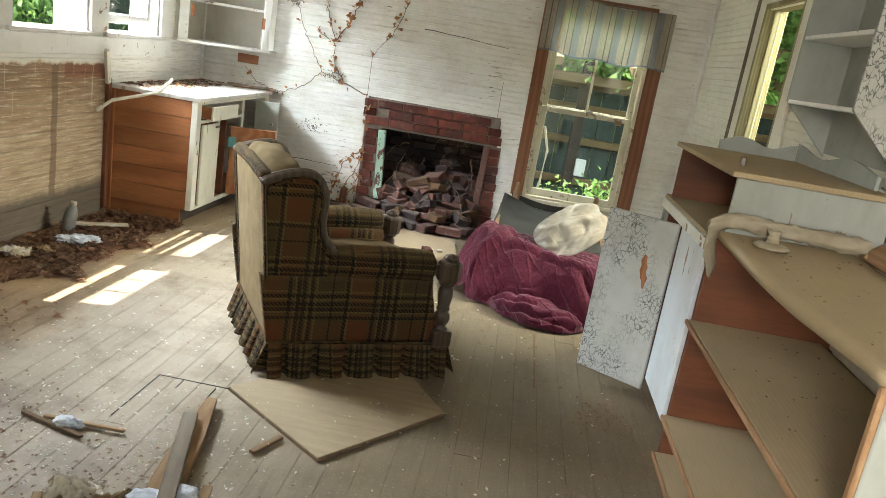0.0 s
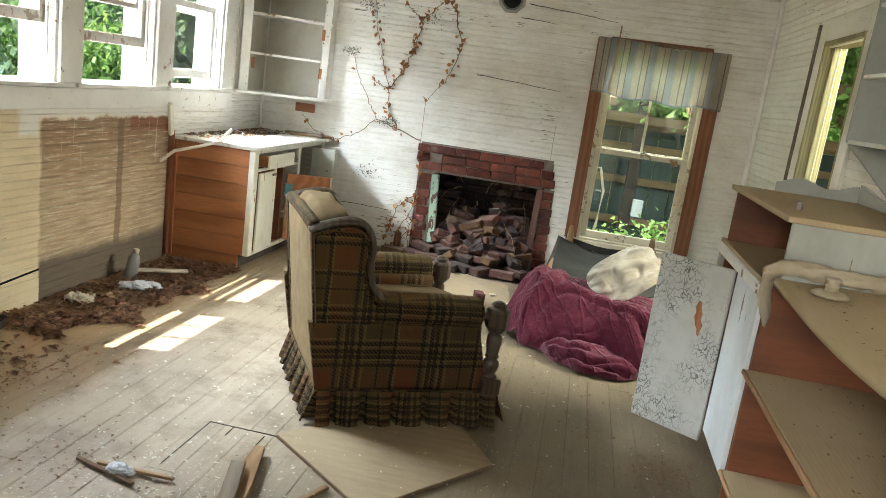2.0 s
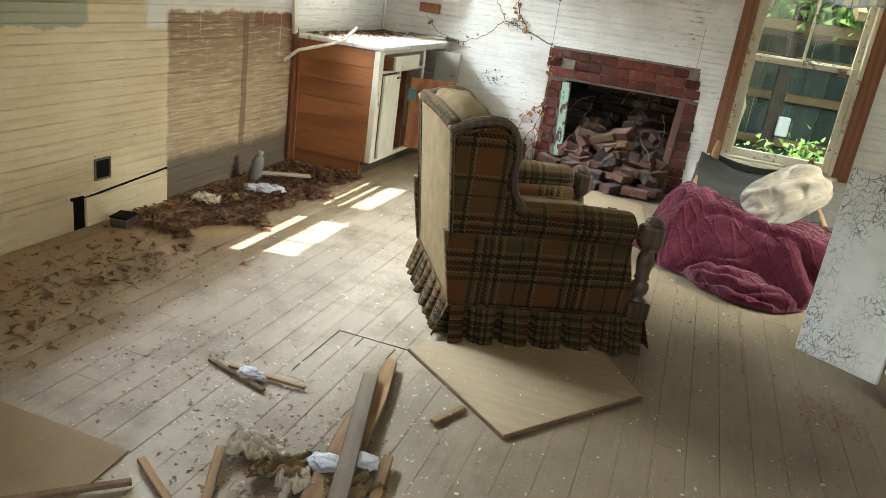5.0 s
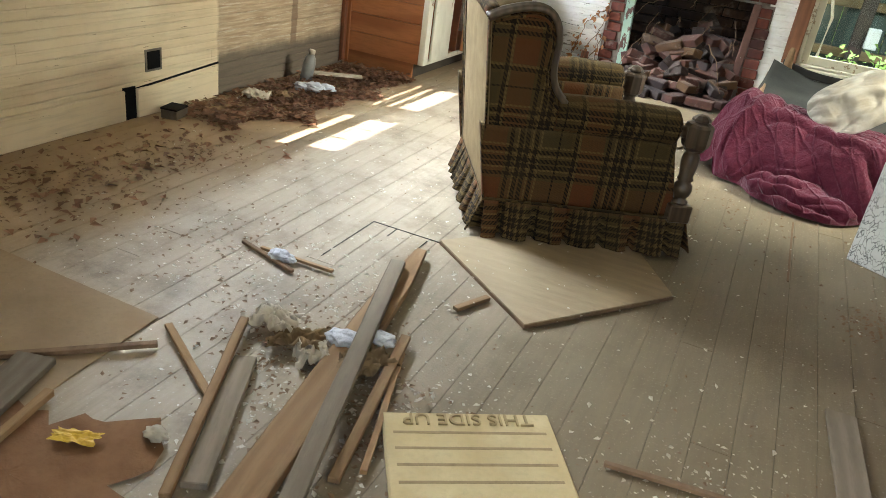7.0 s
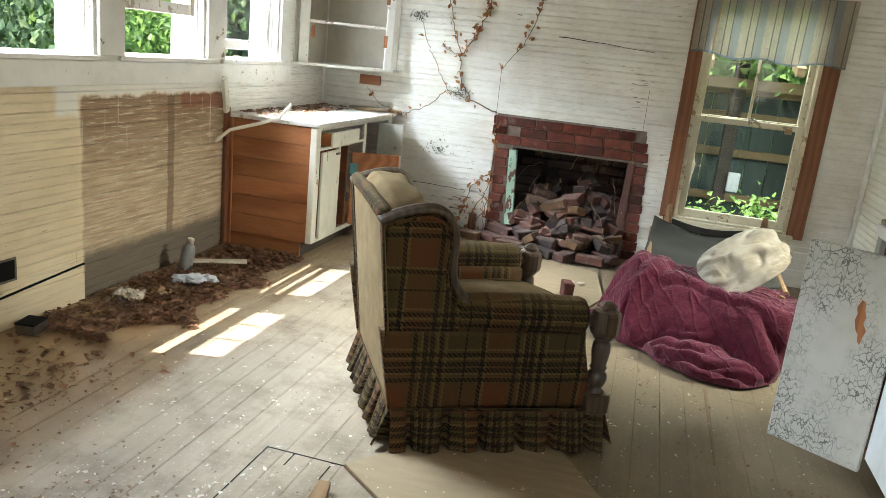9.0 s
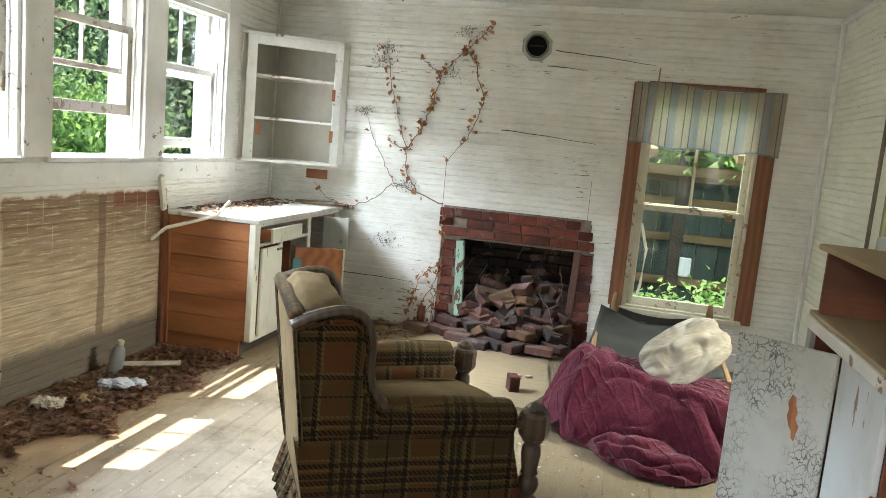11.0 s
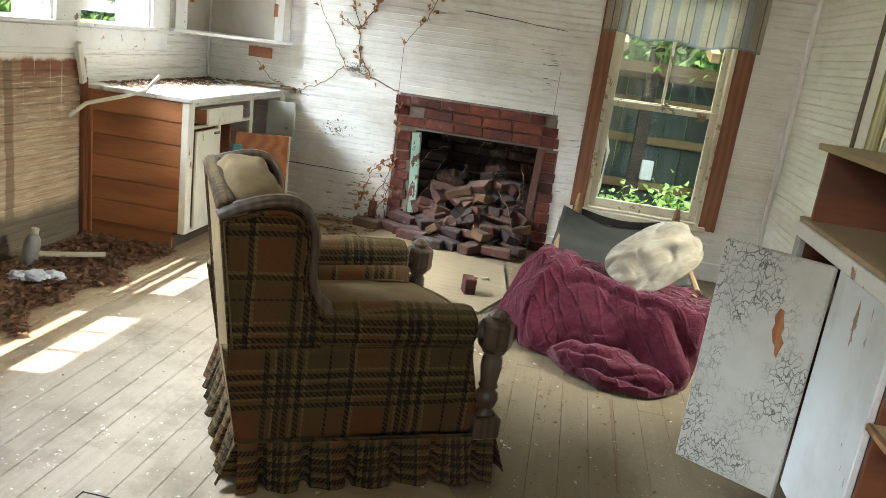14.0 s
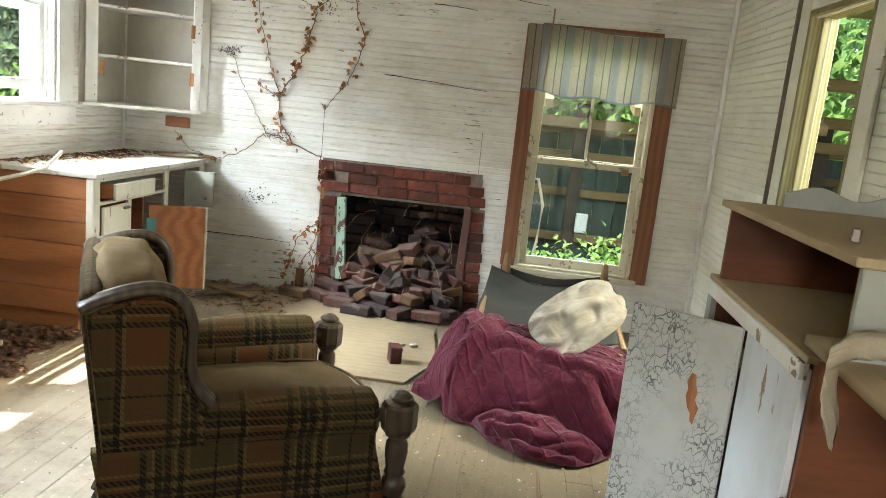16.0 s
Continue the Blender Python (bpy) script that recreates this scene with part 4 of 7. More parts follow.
part("bottom", prism([(0.002, -0.004), (0.002, -0.575), (0.05, -0.60), (0.66, -0.165), (0.66, -0.004)], 0.018, "Z"), TRIM, uc).location.z = 1.217
part("top", prism([(0.002, -0.004), (0.002, -0.57), (0.04, -0.555), (0.635, -0.135), (0.635, -0.004)], 0.018, "Z"), TRIM, uc).location.z = 2.156
SH = [(0.006, -0.006), (0.006, -0.52), (0.05, -0.525), (0.60, -0.137), (0.60, -0.006)]
for z in (1.535, 1.852):
    part("shelf", prism(SH, 0.018, "Z"), TRIM, uc).location.z = z
part("back_panel", block(0.004, -0.575, 1.235, 0.012, -0.012, 2.156), CUPBOARD_IN, uc)
part("back_panel", block(0.012, -0.012, 1.235, 0.635, -0.004, 2.156), CUPBOARD_IN, uc)
for k, (a, z) in enumerate(((0.085, 1.42), (uc_l - 0.075, 1.40), (uc_l - 0.075, 1.72))):
    part("hinge_mark", moved(block(a, -0.004, z, a + 0.028, 0.0, z + 0.09, 0.002), UM), PINE_Z, uc, "bare orange wood under a lost hinge")
for z in (1.31, 2.0):
    part("hinge", moved(block(uc_l - 0.05, -0.006, z, uc_l - 0.025, -0.0005, z + 0.06, 0.002), UM), TRIM, uc)
tagged(part("wood_block", block(0.33, -0.022, 1.10, 0.51, 0.0, 1.175, 0.004), PINE), "bare orange wood block nailed to the wall", "block")

# ---- wing chair ----
CHAIR = pose(2.09, -3.01, 0, 0, 0, 30)
chair = thing("wing_chair", "brown plaid wing chair with dark wood posts and pleated skirt", "armchair", CHAIR)


def chair_part(name, bm, mat, label="", smooth=True, owner=None, shift=(0.0, 0.0)):
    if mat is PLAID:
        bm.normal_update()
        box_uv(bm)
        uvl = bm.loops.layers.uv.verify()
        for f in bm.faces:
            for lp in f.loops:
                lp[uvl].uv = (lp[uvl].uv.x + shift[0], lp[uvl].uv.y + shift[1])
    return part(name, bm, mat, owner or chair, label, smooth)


def cushion(x0, y0, z0, x1, y1, z1, soft=0.05, puff=0.02, n=4):
    """A stuffed box with rounded edges and swollen faces."""
    bm = block(x0, y0, z0, x1, y1, z1, soft, 3)
    bmesh.ops.subdivide_edges(bm, edges=[e for e in bm.edges if e.calc_length() > soft * 1.5], cuts=n, use_grid_fill=True)
    c = Vector(((x0 + x1) / 2, (y0 + y1) / 2, (z0 + z1) / 2))
    h = Vector((abs(x1 - x0) / 2, abs(y1 - y0) / 2, abs(z1 - z0) / 2))
    for v in bm.verts:
        r = v.co - c
        f = [max(0.0, 1 - (r[k] / h[k]) ** 2) for k in range(3)]
        v.co += Vector((r.x / h.x * f[1] * f[2], r.y / h.y * f[0] * f[2], r.z / h.z * f[0] * f[1])) * puff
        v.co += Vector((0, 0, 1)) * noise.noise(v.co * 9) * puff * 0.3
    return bm


def smooth_line(points, steps=5):
    """A rounded curve through points."""
    pts = [Vector(p) for p in points]
    out = []
    for k in range(len(pts) - 1):
        p0, p1, p2, p3 = pts[max(0, k - 1)], pts[k], pts[k + 1], pts[min(len(pts) - 1, k + 2)]
        for s_ in range(steps):
            t = s_ / steps
            out.append(0.5 * (2 * p1 + (p2 - p0) * t + (2 * p0 - 5 * p1 + 4 * p2 - p3) * t * t + (3 * p1 - p0 - 3 * p2 + p3) * t ** 3))
    return out + [pts[-1]]


def band(line, across, profile):
    """A moulding: a section of (side, out) pairs swept along a line in the plane across which it lies."""
    bm = bmesh.new()
    across = Vector(across)
    rings = []
    for k, p in enumerate(line):
        d = (line[min(len(line) - 1, k + 1)] - line[max(0, k - 1)]).normalized()
        o = across.cross(d).normalized()
        rings.append([bm.verts.new(p + across * a + o * b_) for a, b_ in profile])
    n = len(profile)
    for ra, rb_ in zip(rings, rings[1:]):
        for q in range(n):
            bm.faces.new((ra[q], ra[(q + 1) % n], rb_[(q + 1) % n], rb_[q]))
    bm.faces.new(rings[0])
    bm.faces.new(rings[-1][::-1])
    bmesh.ops.recalc_face_normals(bm, faces=bm.faces[:])
    return bm


# the wing's edge from its back corner over the top and down to the arm, as (forward, up)
WING_TOP = [(-0.485, 0.845), (-0.44, 0.868), (-0.37, 0.890), (-0.31, 0.897), (-0.265, 0.882), (-0.236, 0.842), (-0.224, 0.790), (-0.226, 0.730), (-0.222, 0.675), (-0.205, 0.625), (-0.178, 0.590), (-0.150, 0.565)]
W_HALF = 0.362
CURVE = [Vector((a.x, a.y)) for a in smooth_line([(u, z, 0) for u, z in WING_TOP], 4)]
WING = [(-0.402, 0.15), (-0.425, 0.35), (-0.455, 0.60)] + [(c.x, c.y) for c in CURVE] + [(-0.13, 0.50), (-0.13, 0.15)]
for sgn in (-1, 1):
    bm = prism(WING, 0.060, "Y")
    bmesh.ops.bevel(bm, geom=[e for e in bm.edges if abs(e.verts[0].co.y - e.verts[1].co.y) < 1e-4], offset=0.010, segments=2, affect="EDGES")
    moved(bm, pose(0, sgn * W_HALF - 0.030, 0))
    chair_part("wing", bm, PLAID, smooth=False, shift=(0.020, 0.095))
    edge = [Vector((c.x, sgn * W_HALF, c.y)) for c in CURVE]
    rail = band(edge, (0, 1, 0), [(-0.033, 0.004), (-0.035, -0.010), (-0.028, -0.020), (-0.016, -0.017), (-0.010, -0.024), (0.010, -0.024), (0.016, -0.017), (0.028, -0.020), (0.035, -0.010), (0.033, 0.004)])
    chair_part("wing_rail", rail, CHAIRWOOD, "carved dark wood rail along the wing")
    welt = [Vector((c.x - 0.016 * (0.5 + 0.5 * min(1.0, (0.9 - c.y) / 0.2)), sgn * (W_HALF + 0.032), c.y - 0.020)) for c in CURVE[3:]]
    chair_part("wing_welt", tube(welt, 0.0065, 0.0065, 6), PLAID)
    chair_part("back_welt", tube([(-0.404, sgn * (W_HALF + 0.030), 0.16), (-0.430, sgn * (W_HALF + 0.030), 0.38), (-0.483, sgn * (W_HALF + 0.030), 0.842)], 0.005, 0.005, 6), PLAID)

    def arm_face(u, v, sgn=sgn):
        z = 0.150 + 0.315 * v
        front = 0.372 - 0.052 * min(1.0, v * 1.15) ** 1.4
        x = -0.404 - 0.055 * v + (front + 0.404 + 0.055 * v) * u
        y = W_HALF + 0.032 + 0.018 * max(0.0, u - 0.25) + 0.006 * math.sin(math.pi * v)
        return (x, sgn * y, z)

    pan = sheet(arm_face, 26, 10, -0.05 * sgn)
    chair_part("arm_panel", pan, PLAID, smooth=False, shift=(0.085, -0.14))
    chair_part("arm_front", cushion(0.285, sgn * 0.315, 0.15, 0.330, sgn * 0.390, 0.50, 0.012, 0.004), PLAID)
    roll = bmesh.new()
    rings = []
    for k in range(31):
        f = k / 30
        u = -0.175 + 0.498 * f
        cap = math.sqrt(max(0.0, 1 - max(0.0, (f - 0.92) / 0.08) ** 2)) * 0.42 + 0.58
        wob = 0.004 * noise.noise(Vector((u * 7, sgn, 0)))
        ry, rz_ = (0.062 + 0.006 * f) * cap, 0.074 * cap + wob
        rings.append([roll.verts.new((u, sgn * (0.352 + 0.022 * f) + ry * math.cos(a), 0.520 + 0.010 * math.sin(f * 3.0) + rz_ * math.sin(a))) for a in [2 * math.pi * q / 24 for q in range(24)]])
    for ra, rb_ in zip(rings, rings[1:]):
        for q in range(24):
            roll.faces.new((ra[q], ra[(q + 1) % 24], rb_[(q + 1) % 24], rb_[q]))
    roll.faces.new(rings[-1][::-1])
    roll.faces.new(rings[0])
    bmesh.ops.recalc_face_normals(roll, faces=roll.faces[:])
    chair_part("arm_roll", roll, PLAID, shift=(0.085, 0.03))
    inner_arm = cushion(-0.20, sgn * 0.290, 0.30, 0.315, sgn * 0.350, 0.52, 0.02, 0.006)
    chair_part("inner_arm", inner_arm, PLAID)
    post = lathe([(0.034, 0.225), (0.036, 0.235), (0.022, 0.246), (0.034, 0.262), (0.040, 0.285), (0.036, 0.305), (0.024, 0.318), (0.034, 0.328), (0.028, 0.340), (0.036, 0.395), (0.034, 0.425), (0.026, 0.440), (0.040, 0.450)], 14)
    moved(post, pose(0.392, sgn * 0.405, 0))
    chair_part("arm_post", post, CHAIRWOOD, "dark turned arm post with a knob")
    knob = lathe([(0.034, 0.448), (0.052, 0.466), (0.056, 0.480), (0.056, 0.545), (0.050, 0.556), (0.030, 0.562), (0.037, 0.568), (0.036, 0.576), (0.022, 0.588), (0.006, 0.594)], 8)
    chair_part("knob", moved(knob, pose(0.392, sgn * 0.405, 0, 0, 0, 22.5)), CHAIRWOOD, "dark faceted wooden knob", smooth=False)
    chair_part("arm_block", block(0.345, sgn * 0.452, 0.150, 0.440, sgn * 0.360, 0.226, 0.006), CHAIRWOOD, smooth=False)
    chair_part("arm_tenon", moved(lathe([(0.030, 0), (0.034, 0.012), (0.020, 0.024), (0.026, 0.040), (0.024, 0.06)], 12), pose(0.300, sgn * 0.395, 0.515, 0, 90, 0)), CHAIRWOOD)


FADED = plain("faded_tan_tweed", (0.225, 0.162, 0.086), (0.150, 0.107, 0.054), 14, 0.97, fine=150, relief=0.7)


def back_face(u, v):
    """The dusty outside of the back, bowed a little, rounding over at the top."""
    z = 0.15 + 0.712 * v
    lean = -0.402 - 0.080 * v ** 1.15
    bow = 0.012 * math.sin(math.pi * u) * math.sin(math.pi * min(1, v))
    crown = 0.016 * math.sin(math.pi * u) * max(0.0, v - 0.7) / 0.3
    return (lean - bow, -(W_HALF + 0.028) + 2 * (W_HALF + 0.028) * u, z + crown)


chair_part("back_panel", sheet(back_face, 20, 16, 0.07), FADED, "dusty faded outside of the back")
crest = [Vector((-0.462 - 0.004 * math.sin(math.pi * k / 12), -W_HALF + 2 * W_HALF * k / 12, 0.862 + 0.014 * math.sin(math.pi * k / 12))) for k in range(13)]
chair_part("crest", tube(crest, 0.030, 0.030, 12), PLAID, shift=(0.02, 0.02))
SEATCLOTH = plain("dusty_brown_seat", (0.085, 0.056, 0.026), (0.135, 0.092, 0.044), 7, 0.98, fine=180, relief=0.6)
inner = cushion(-0.02, -0.31, 0.42, 0.10, 0.31, 0.80, 0.045, 0.03)
for v in inner.verts:
    v.co.x += -0.36 - (v.co.z - 0.15) * 0.110
chair_part("back_cushion", inner, PLAID, shift=(0.1, 0.2))
head = bmesh.new()
bmesh.ops.create_icosphere(head, subdivisions=5, radius=1)
for v in head.verts:
    c = [math.copysign(abs(a) ** 0.62, a) for a in v.co]
    dent = 0.012 * noise.noise(v.co * 2.3) - 0.010 * math.exp(-((v.co.y - 0.05) / 0.10) ** 2)
    z = 0.795 + (0.150 + dent) * c[2] - 0.022 * abs(c[1]) ** 3
    v.co = Vector((-0.345 + (0.098 + dent) * c[0] - 0.30 * (z - 0.80), 0.302 * c[1], z))
chair_part("head_pillow", head, FADED, "dusty faded tan head pillow")
seat = cushion(-0.30, -0.298, 0.300, 0.435, 0.298, 0.452, 0.055, 0.026)
for v in seat.verts:
    if v.co.x > 0.2:
        v.co.x -= 0.085 * (v.co.y / 0.275) ** 2
chair_part("seat_cushion", seat, SEATCLOTH, "dusty brown seat cushion")
chair_part("seat_welt", tube(smooth_line([(-0.28, -0.285, 0.447), (0.0, -0.292, 0.452), (0.25, -0.285, 0.448), (0.335, -0.26, 0.44), (0.40, -0.13, 0.44), (0.415, 0.0, 0.44), (0.40, 0.13, 0.44), (0.335, 0.26, 0.44), (0.25, 0.285, 0.448), (0.0, 0.292, 0.452), (-0.28, 0.285, 0.447)], 3), 0.0055, 0.0055, 6), SEATCLOTH)
chair_part("front_panel", cushion(0.30, -0.36, 0.15, 0.365, 0.36, 0.30, 0.02, 0.008), PLAID)
chair_part("underframe", block(-0.37, -0.33, 0.05, 0.34, 0.33, 0.16, 0.006), SUBFLOOR, smooth=False)


def skirt_side(p, q, out, n_pleats):
    """A pleated strip between two corners, flaring towards the floor, each pleat a flat tongue with a deep fold beside it."""
    p, q, out = Vector(p), Vector(q), Vector(out)
    along = (q - p).normalized()

    def fn(u, v):
        ph = (u * n_pleats) % 1.0
        tongue = int(u * n_pleats)
        fold = -0.050 * math.exp(-((ph - 0.5) / 0.085) ** 4)
        lift = 0.014 * noise.noise(Vector((tongue * 3.1 + (1 if ph > 0.5 else 0) * 5.7, p.x, p.y)))
        z = 0.166 - 0.150 * v + lift * v
        flare = 0.004 + 0.046 * v + 0.010 * math.sin(u * n_pleats * 6.28 + 1) * v + lift * v
        c = p.lerp(q, u) + out * (flare + fold * (0.25 + 0.75 * v)) + along * 0.008 * v * math.sin(u * 23)
        return (c.x, c.y, max(0.012, z + 0.004 * noise.noise(Vector((u * 9, v, p.x)))))

    bm = sheet(fn, n_pleats * 18, 6, 0.005)
    uvl = bm.loops.layers.uv.verify()
    ln = (q - p).length
    for f in bm.faces:
        for lp in f.loops:
            lp[uvl].uv = (lp[uvl].uv.x * ln * 1.35 + 0.03, lp[uvl].uv.y * 0.165 + 0.10)
    return bm


sk = [(-0.398, -0.392), (0.425, -0.440), (0.425, 0.440), (-0.398, 0.392)]
for k, n in ((0, 6), (1, 6), (2, 6), (3, 7)):
    p, q = Vector((*sk[k], 0)), Vector((*sk[(k + 1) % 4], 0))
    t = (q - p).normalized()
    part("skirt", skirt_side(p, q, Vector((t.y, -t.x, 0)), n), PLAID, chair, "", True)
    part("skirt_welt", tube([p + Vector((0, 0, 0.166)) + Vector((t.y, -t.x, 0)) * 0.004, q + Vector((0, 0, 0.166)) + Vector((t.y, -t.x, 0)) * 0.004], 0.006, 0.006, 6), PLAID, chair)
for u, v in ((-0.33, -0.28), (-0.33, 0.28), (0.33, -0.28), (0.33, 0.28)):
    chair_part("foot", moved(lathe([(0.018, 0.0), (0.024, 0.01), (0.026, 0.03), (0.022, 0.055)], 10), pose(u, v, 0)), METAL)

# ---- cot, quilt, pillow ----
cot = thing("camp_cot", "folding camp cot with grey canvas and wooden end posts", "cot")


def canvas_at(u, v):
    x = 2.80 + (3.56 - 2.80) * u
    y = -0.50 - 1.10 * v
    sag = 0.07 * math.sin(math.pi * u) * (0.5 + 0.5 * v)
    end = 0.10 * math.exp(-v * 4.5) * (1 - 0.55 * math.sin(math.pi * u))
    return (x - 0.06 * v, y, 0.365 - sag + end + 0.006 * noise.noise(Vector((x * 6, y * 6, 0))))


part("canvas", sheet(canvas_at, 24, 36, 0.004), CANVAS, cot)
part("end_flap", sheet(lambda u, v: (2.86 + 0.66 * u, -0.47 - 0.02 * math.sin(math.pi * u), 0.475 - 0.05 * math.sin(math.pi * u) - 0.05 * v), 20, 5, 0.004), CANVAS, cot, "canvas hem folded over the end bar")
for x in (2.895, 3.525):
    part("post", moved(lathe([(0.020, 0.0), (0.024, 0.03), (0.026, 0.38), (0.030, 0.42), (0.026, 0.47), (0.018, 0.545), (0.010, 0.560)], 12), pose(x, -0.50, 0, -3, 0, 0)), RAWWOOD, cot, smooth=True)
    part("canvas_loop", moved(join(*[lathe([(0.034, 0.0), (0.042, 0.012), (0.036, 0.03), (0.031, 0.045)], 12)]), pose(x, -0.505, 0.38)), CANVAS, cot, smooth=True)
for x0, x1 in ((2.80, 2.76), (3.555, 3.50)):
    part("side_rail", tube([(x0, -0.48, 0.37), ((x0 + x1) / 2 + 0.01, -1.1, 0.362), (x1 + 0.02, -1.66, 0.350)], 0.017, 0.017, 8), RAWWOOD, cot)
part("end_bar", tube([(2.80, -0.49, 0.36), (3.55, -0.49, 0.36)], 0.015, 0.015, 8), RAWWOOD, cot)
for x, s in ((2.80, 1), (3.49, -1)):
    part("leg", tube([(x, -1.75, 0.36), (x + s * 0.10, -1.75, 0.0)], 0.015, 0.015, 8), RAWWOOD, cot)

QC = Vector((3.02, -1.78))
Q_EDGE = [(2.50, -1.78), (2.66, -1.93), (2.83, -2.03), (2.96, -2.20), (3.10, -2.29), (3.30, -2.29), (3.45, -2.15), (3.57, -1.85), (3.50, -1.66), (3.25, -1.60), (3.00, -1.52), (2.80, -1.48), (2.60, -1.56)]
Q_POLAR = sorted((math.atan2(y - QC.y, x - QC.x), (Vector((x, y)) - QC).length, y) for x, y in Q_EDGE)


def q_reach(th):
    n = len(Q_POLAR)
    for k in range(n):
        a0, r0, _ = Q_POLAR[k]
        a1, r1, _ = Q_POLAR[(k + 1) % n]
        if k == n - 1:
            a1 += 2 * math.pi
        for t in (th, th + 2 * math.pi):
            if a0 <= t <= a1:
                f = (t - a0) / (a1 - a0)
                f = f * f * (3 - 2 * f)
                return r0 + (r1 - r0) * f
    return 0.5


def pleat(s, wide):
    """Rounded crests with narrow creases between them, between 0 and 1."""
    return abs(math.sin(math.pi * s / wide)) ** 0.75


def quilt_at(u, v):
    th = -math.pi + 2 * math.pi * u
    r = q_reach(th)
    dx, dy = math.cos(th), math.sin(th)
    h = v * r
    x, y = QC.x + dx * h, QC.y + dy * h
    brink = -1.86 - 0.16 * (x - 3.0) + 0.05 * math.sin(x * 7.0)
    side = max(0.0, min(1.0, (brink - y) / 0.16))
    left = max(0.0, min(1.0, (2.76 + 0.05 * math.sin(y * 9) - x) / 0.20))
    low = max(side * side * (3 - 2 * side), left * left * (3 - 2 * left) * 0.9)
    top = 0.385 + 0.055 * math.exp(-((x - 2.80) ** 2 + (y + 1.62) ** 2) / 0.035) - 0.05 * max(0.0, x - 3.1)
    pool = 0.200 * max(0.0, 1 - v) ** 0.8 + 0.016
    z = top * (1 - low) + pool * low
    edge = 1.0 if v < 0.94 or dy > 0.3 else (1 - v) / 0.06
    # long folds that sweep from the heap on one side across the front to the far lower corner
    bend = 0.15 * noise.noise(Vector((x * 2.2, y * 2.2, 3.0))) + 0.05 * noise.noise(Vector((x * 5.0, y * 5.0, 7.0)))
    sweep = (x - 2.5) * 0.42 + (y + 1.8) * 0.91 + 0.30 * max(0.0, 2.85 - x) ** 1.5 + bend
    big = pleat(sweep, 0.135) * (0.55 + 0.45 * noise.noise(Vector((x * 2.6, y * 2.6, 1.0))))
    small = pleat(sweep * 1.15 + 0.8 * bend + 0.03, 0.058) * max(0.0, 0.5 + noise.noise(Vector((x * 4.0, y * 4.0, 5.0))))
    cross = pleat((x - 2.5) * 0.9 - (y + 1.8) * 0.35 + 1.4 * bend, 0.17) * max(0.0, 0.35 + noise.noise(Vector((x * 3.0, y * 3.0, 12.0))))
    rise = (0.036 + 0.052 * low) * big + (0.010 + 0.022 * low) * small + 0.045 * cross * (1 - 0.3 * low) - 0.036
    z += rise * edge
    out = (0.05 * big + 0.016 * small) * low * edge
    x, y = x + dx * out, y + dy * out - 0.02 * low * big * edge
    z += (0.006 * noise.noise(Vector((x * 13, y * 13, z * 9))) + 0.003 * noise.noise(Vector((x * 34, y * 34, z * 20)))) * edge
    if dy > 0.3 and v > 0.9:
        z -= 0.05 * (v - 0.9) / 0.1
    return (x, y, max(0.010 + 0.014 * (1 - v), z))


qb = sheet(quilt_at, 250, 130)
uvl = qb.loops.layers.uv.verify()
for f in qb.faces:
    for lp in f.loops:
        c = lp.vert.co
        lp[uvl].uv = (c.x * 0.9 + c.z * 0.5, c.y * 0.9 - c.z * 0.6)
tagged(part("quilt", qb, QUILT, smooth=True), "crumpled maroon quilt thrown over the cot onto the floor", "quilt")


def pillow_at():
    """A soft bag with squarish corners and long creases."""
    bm = bmesh.new()
    bmesh.ops.create_icosphere(bm, subdivisions=6, radius=1)
    for v in bm.verts:
        c = v.co.copy()
        sx, sy = math.copysign(abs(c.x) ** 0.72, c.x), math.copysign(abs(c.y) ** 0.72, c.y)
        p = Vector((sx * (0.235 + 0.02 * abs(sy)), sy * 0.160, c.z * 0.056 * (1 - 0.50 * abs(sx) ** 2) * (1 - 0.3 * abs(sy) ** 3)))
        up = 1 if c.z > 0 else 0.2
        p.z += up * 0.012 * math.sin(9.0 * (sy + 0.5 * sx) + 3.0 * noise.noise(Vector((sx * 1.5, sy * 1.5, 1)))) * (0.4 + 0.6 * abs(sx)) * (1 - abs(sy) ** 4)
        p.z += up * 0.014 * noise.noise(Vector((sx * 2, sy * 2, 7))) - up * 0.009 * max(0.0, 1 - 4 * abs(noise.noise(Vector((sx * 1.3 + sy, sy * 2.2 - sx, 3))))) - up * 0.0025 * max(0.0, 1 - 5 * abs(noise.noise(Vector((sx * 5, sy * 6 + sx * 3, 9)))))
        v.co = p
    return bm


tagged(part("pillow", moved(pillow_at(), pose(3.27, -1.70, 0.505, 40, -32, 24)), PILLOW, smooth=True), "stained white pillow lying on the quilt", "pillow")

# ---- units along the east wall ----
FX = 3.62
rc = thing("low_cupboard", "white painted low cupboard with an open door and red-brown inside", "cupboard")
part("front_panel", block(FX, -3.53, 0.15, FX + 0.02, -3.09, 0.925, 0.003), FRONT_PAINT, rc)
part("front_rail", block(FX - 0.012, -3.53, 0.895, FX + 0.012, -2.60, 0.942, 0.003), TRIM, rc, "chipped white top rail")
part("front_stile", block(FX, -2.66, 0.05, FX + 0.02, -2.60, 0.895, 0.003), PALE_PAINT, rc)
part("end_panel", block(FX + 0.02, -3.55, 0.0, RW - 0.01, -3.53, 0.955, 0.002), BROWN, rc, "red-brown end board")
part("end_panel", block(FX + 0.02, -2.62, 0.0, RW - 0.01, -2.60, 0.94, 0.002), BROWN, rc)
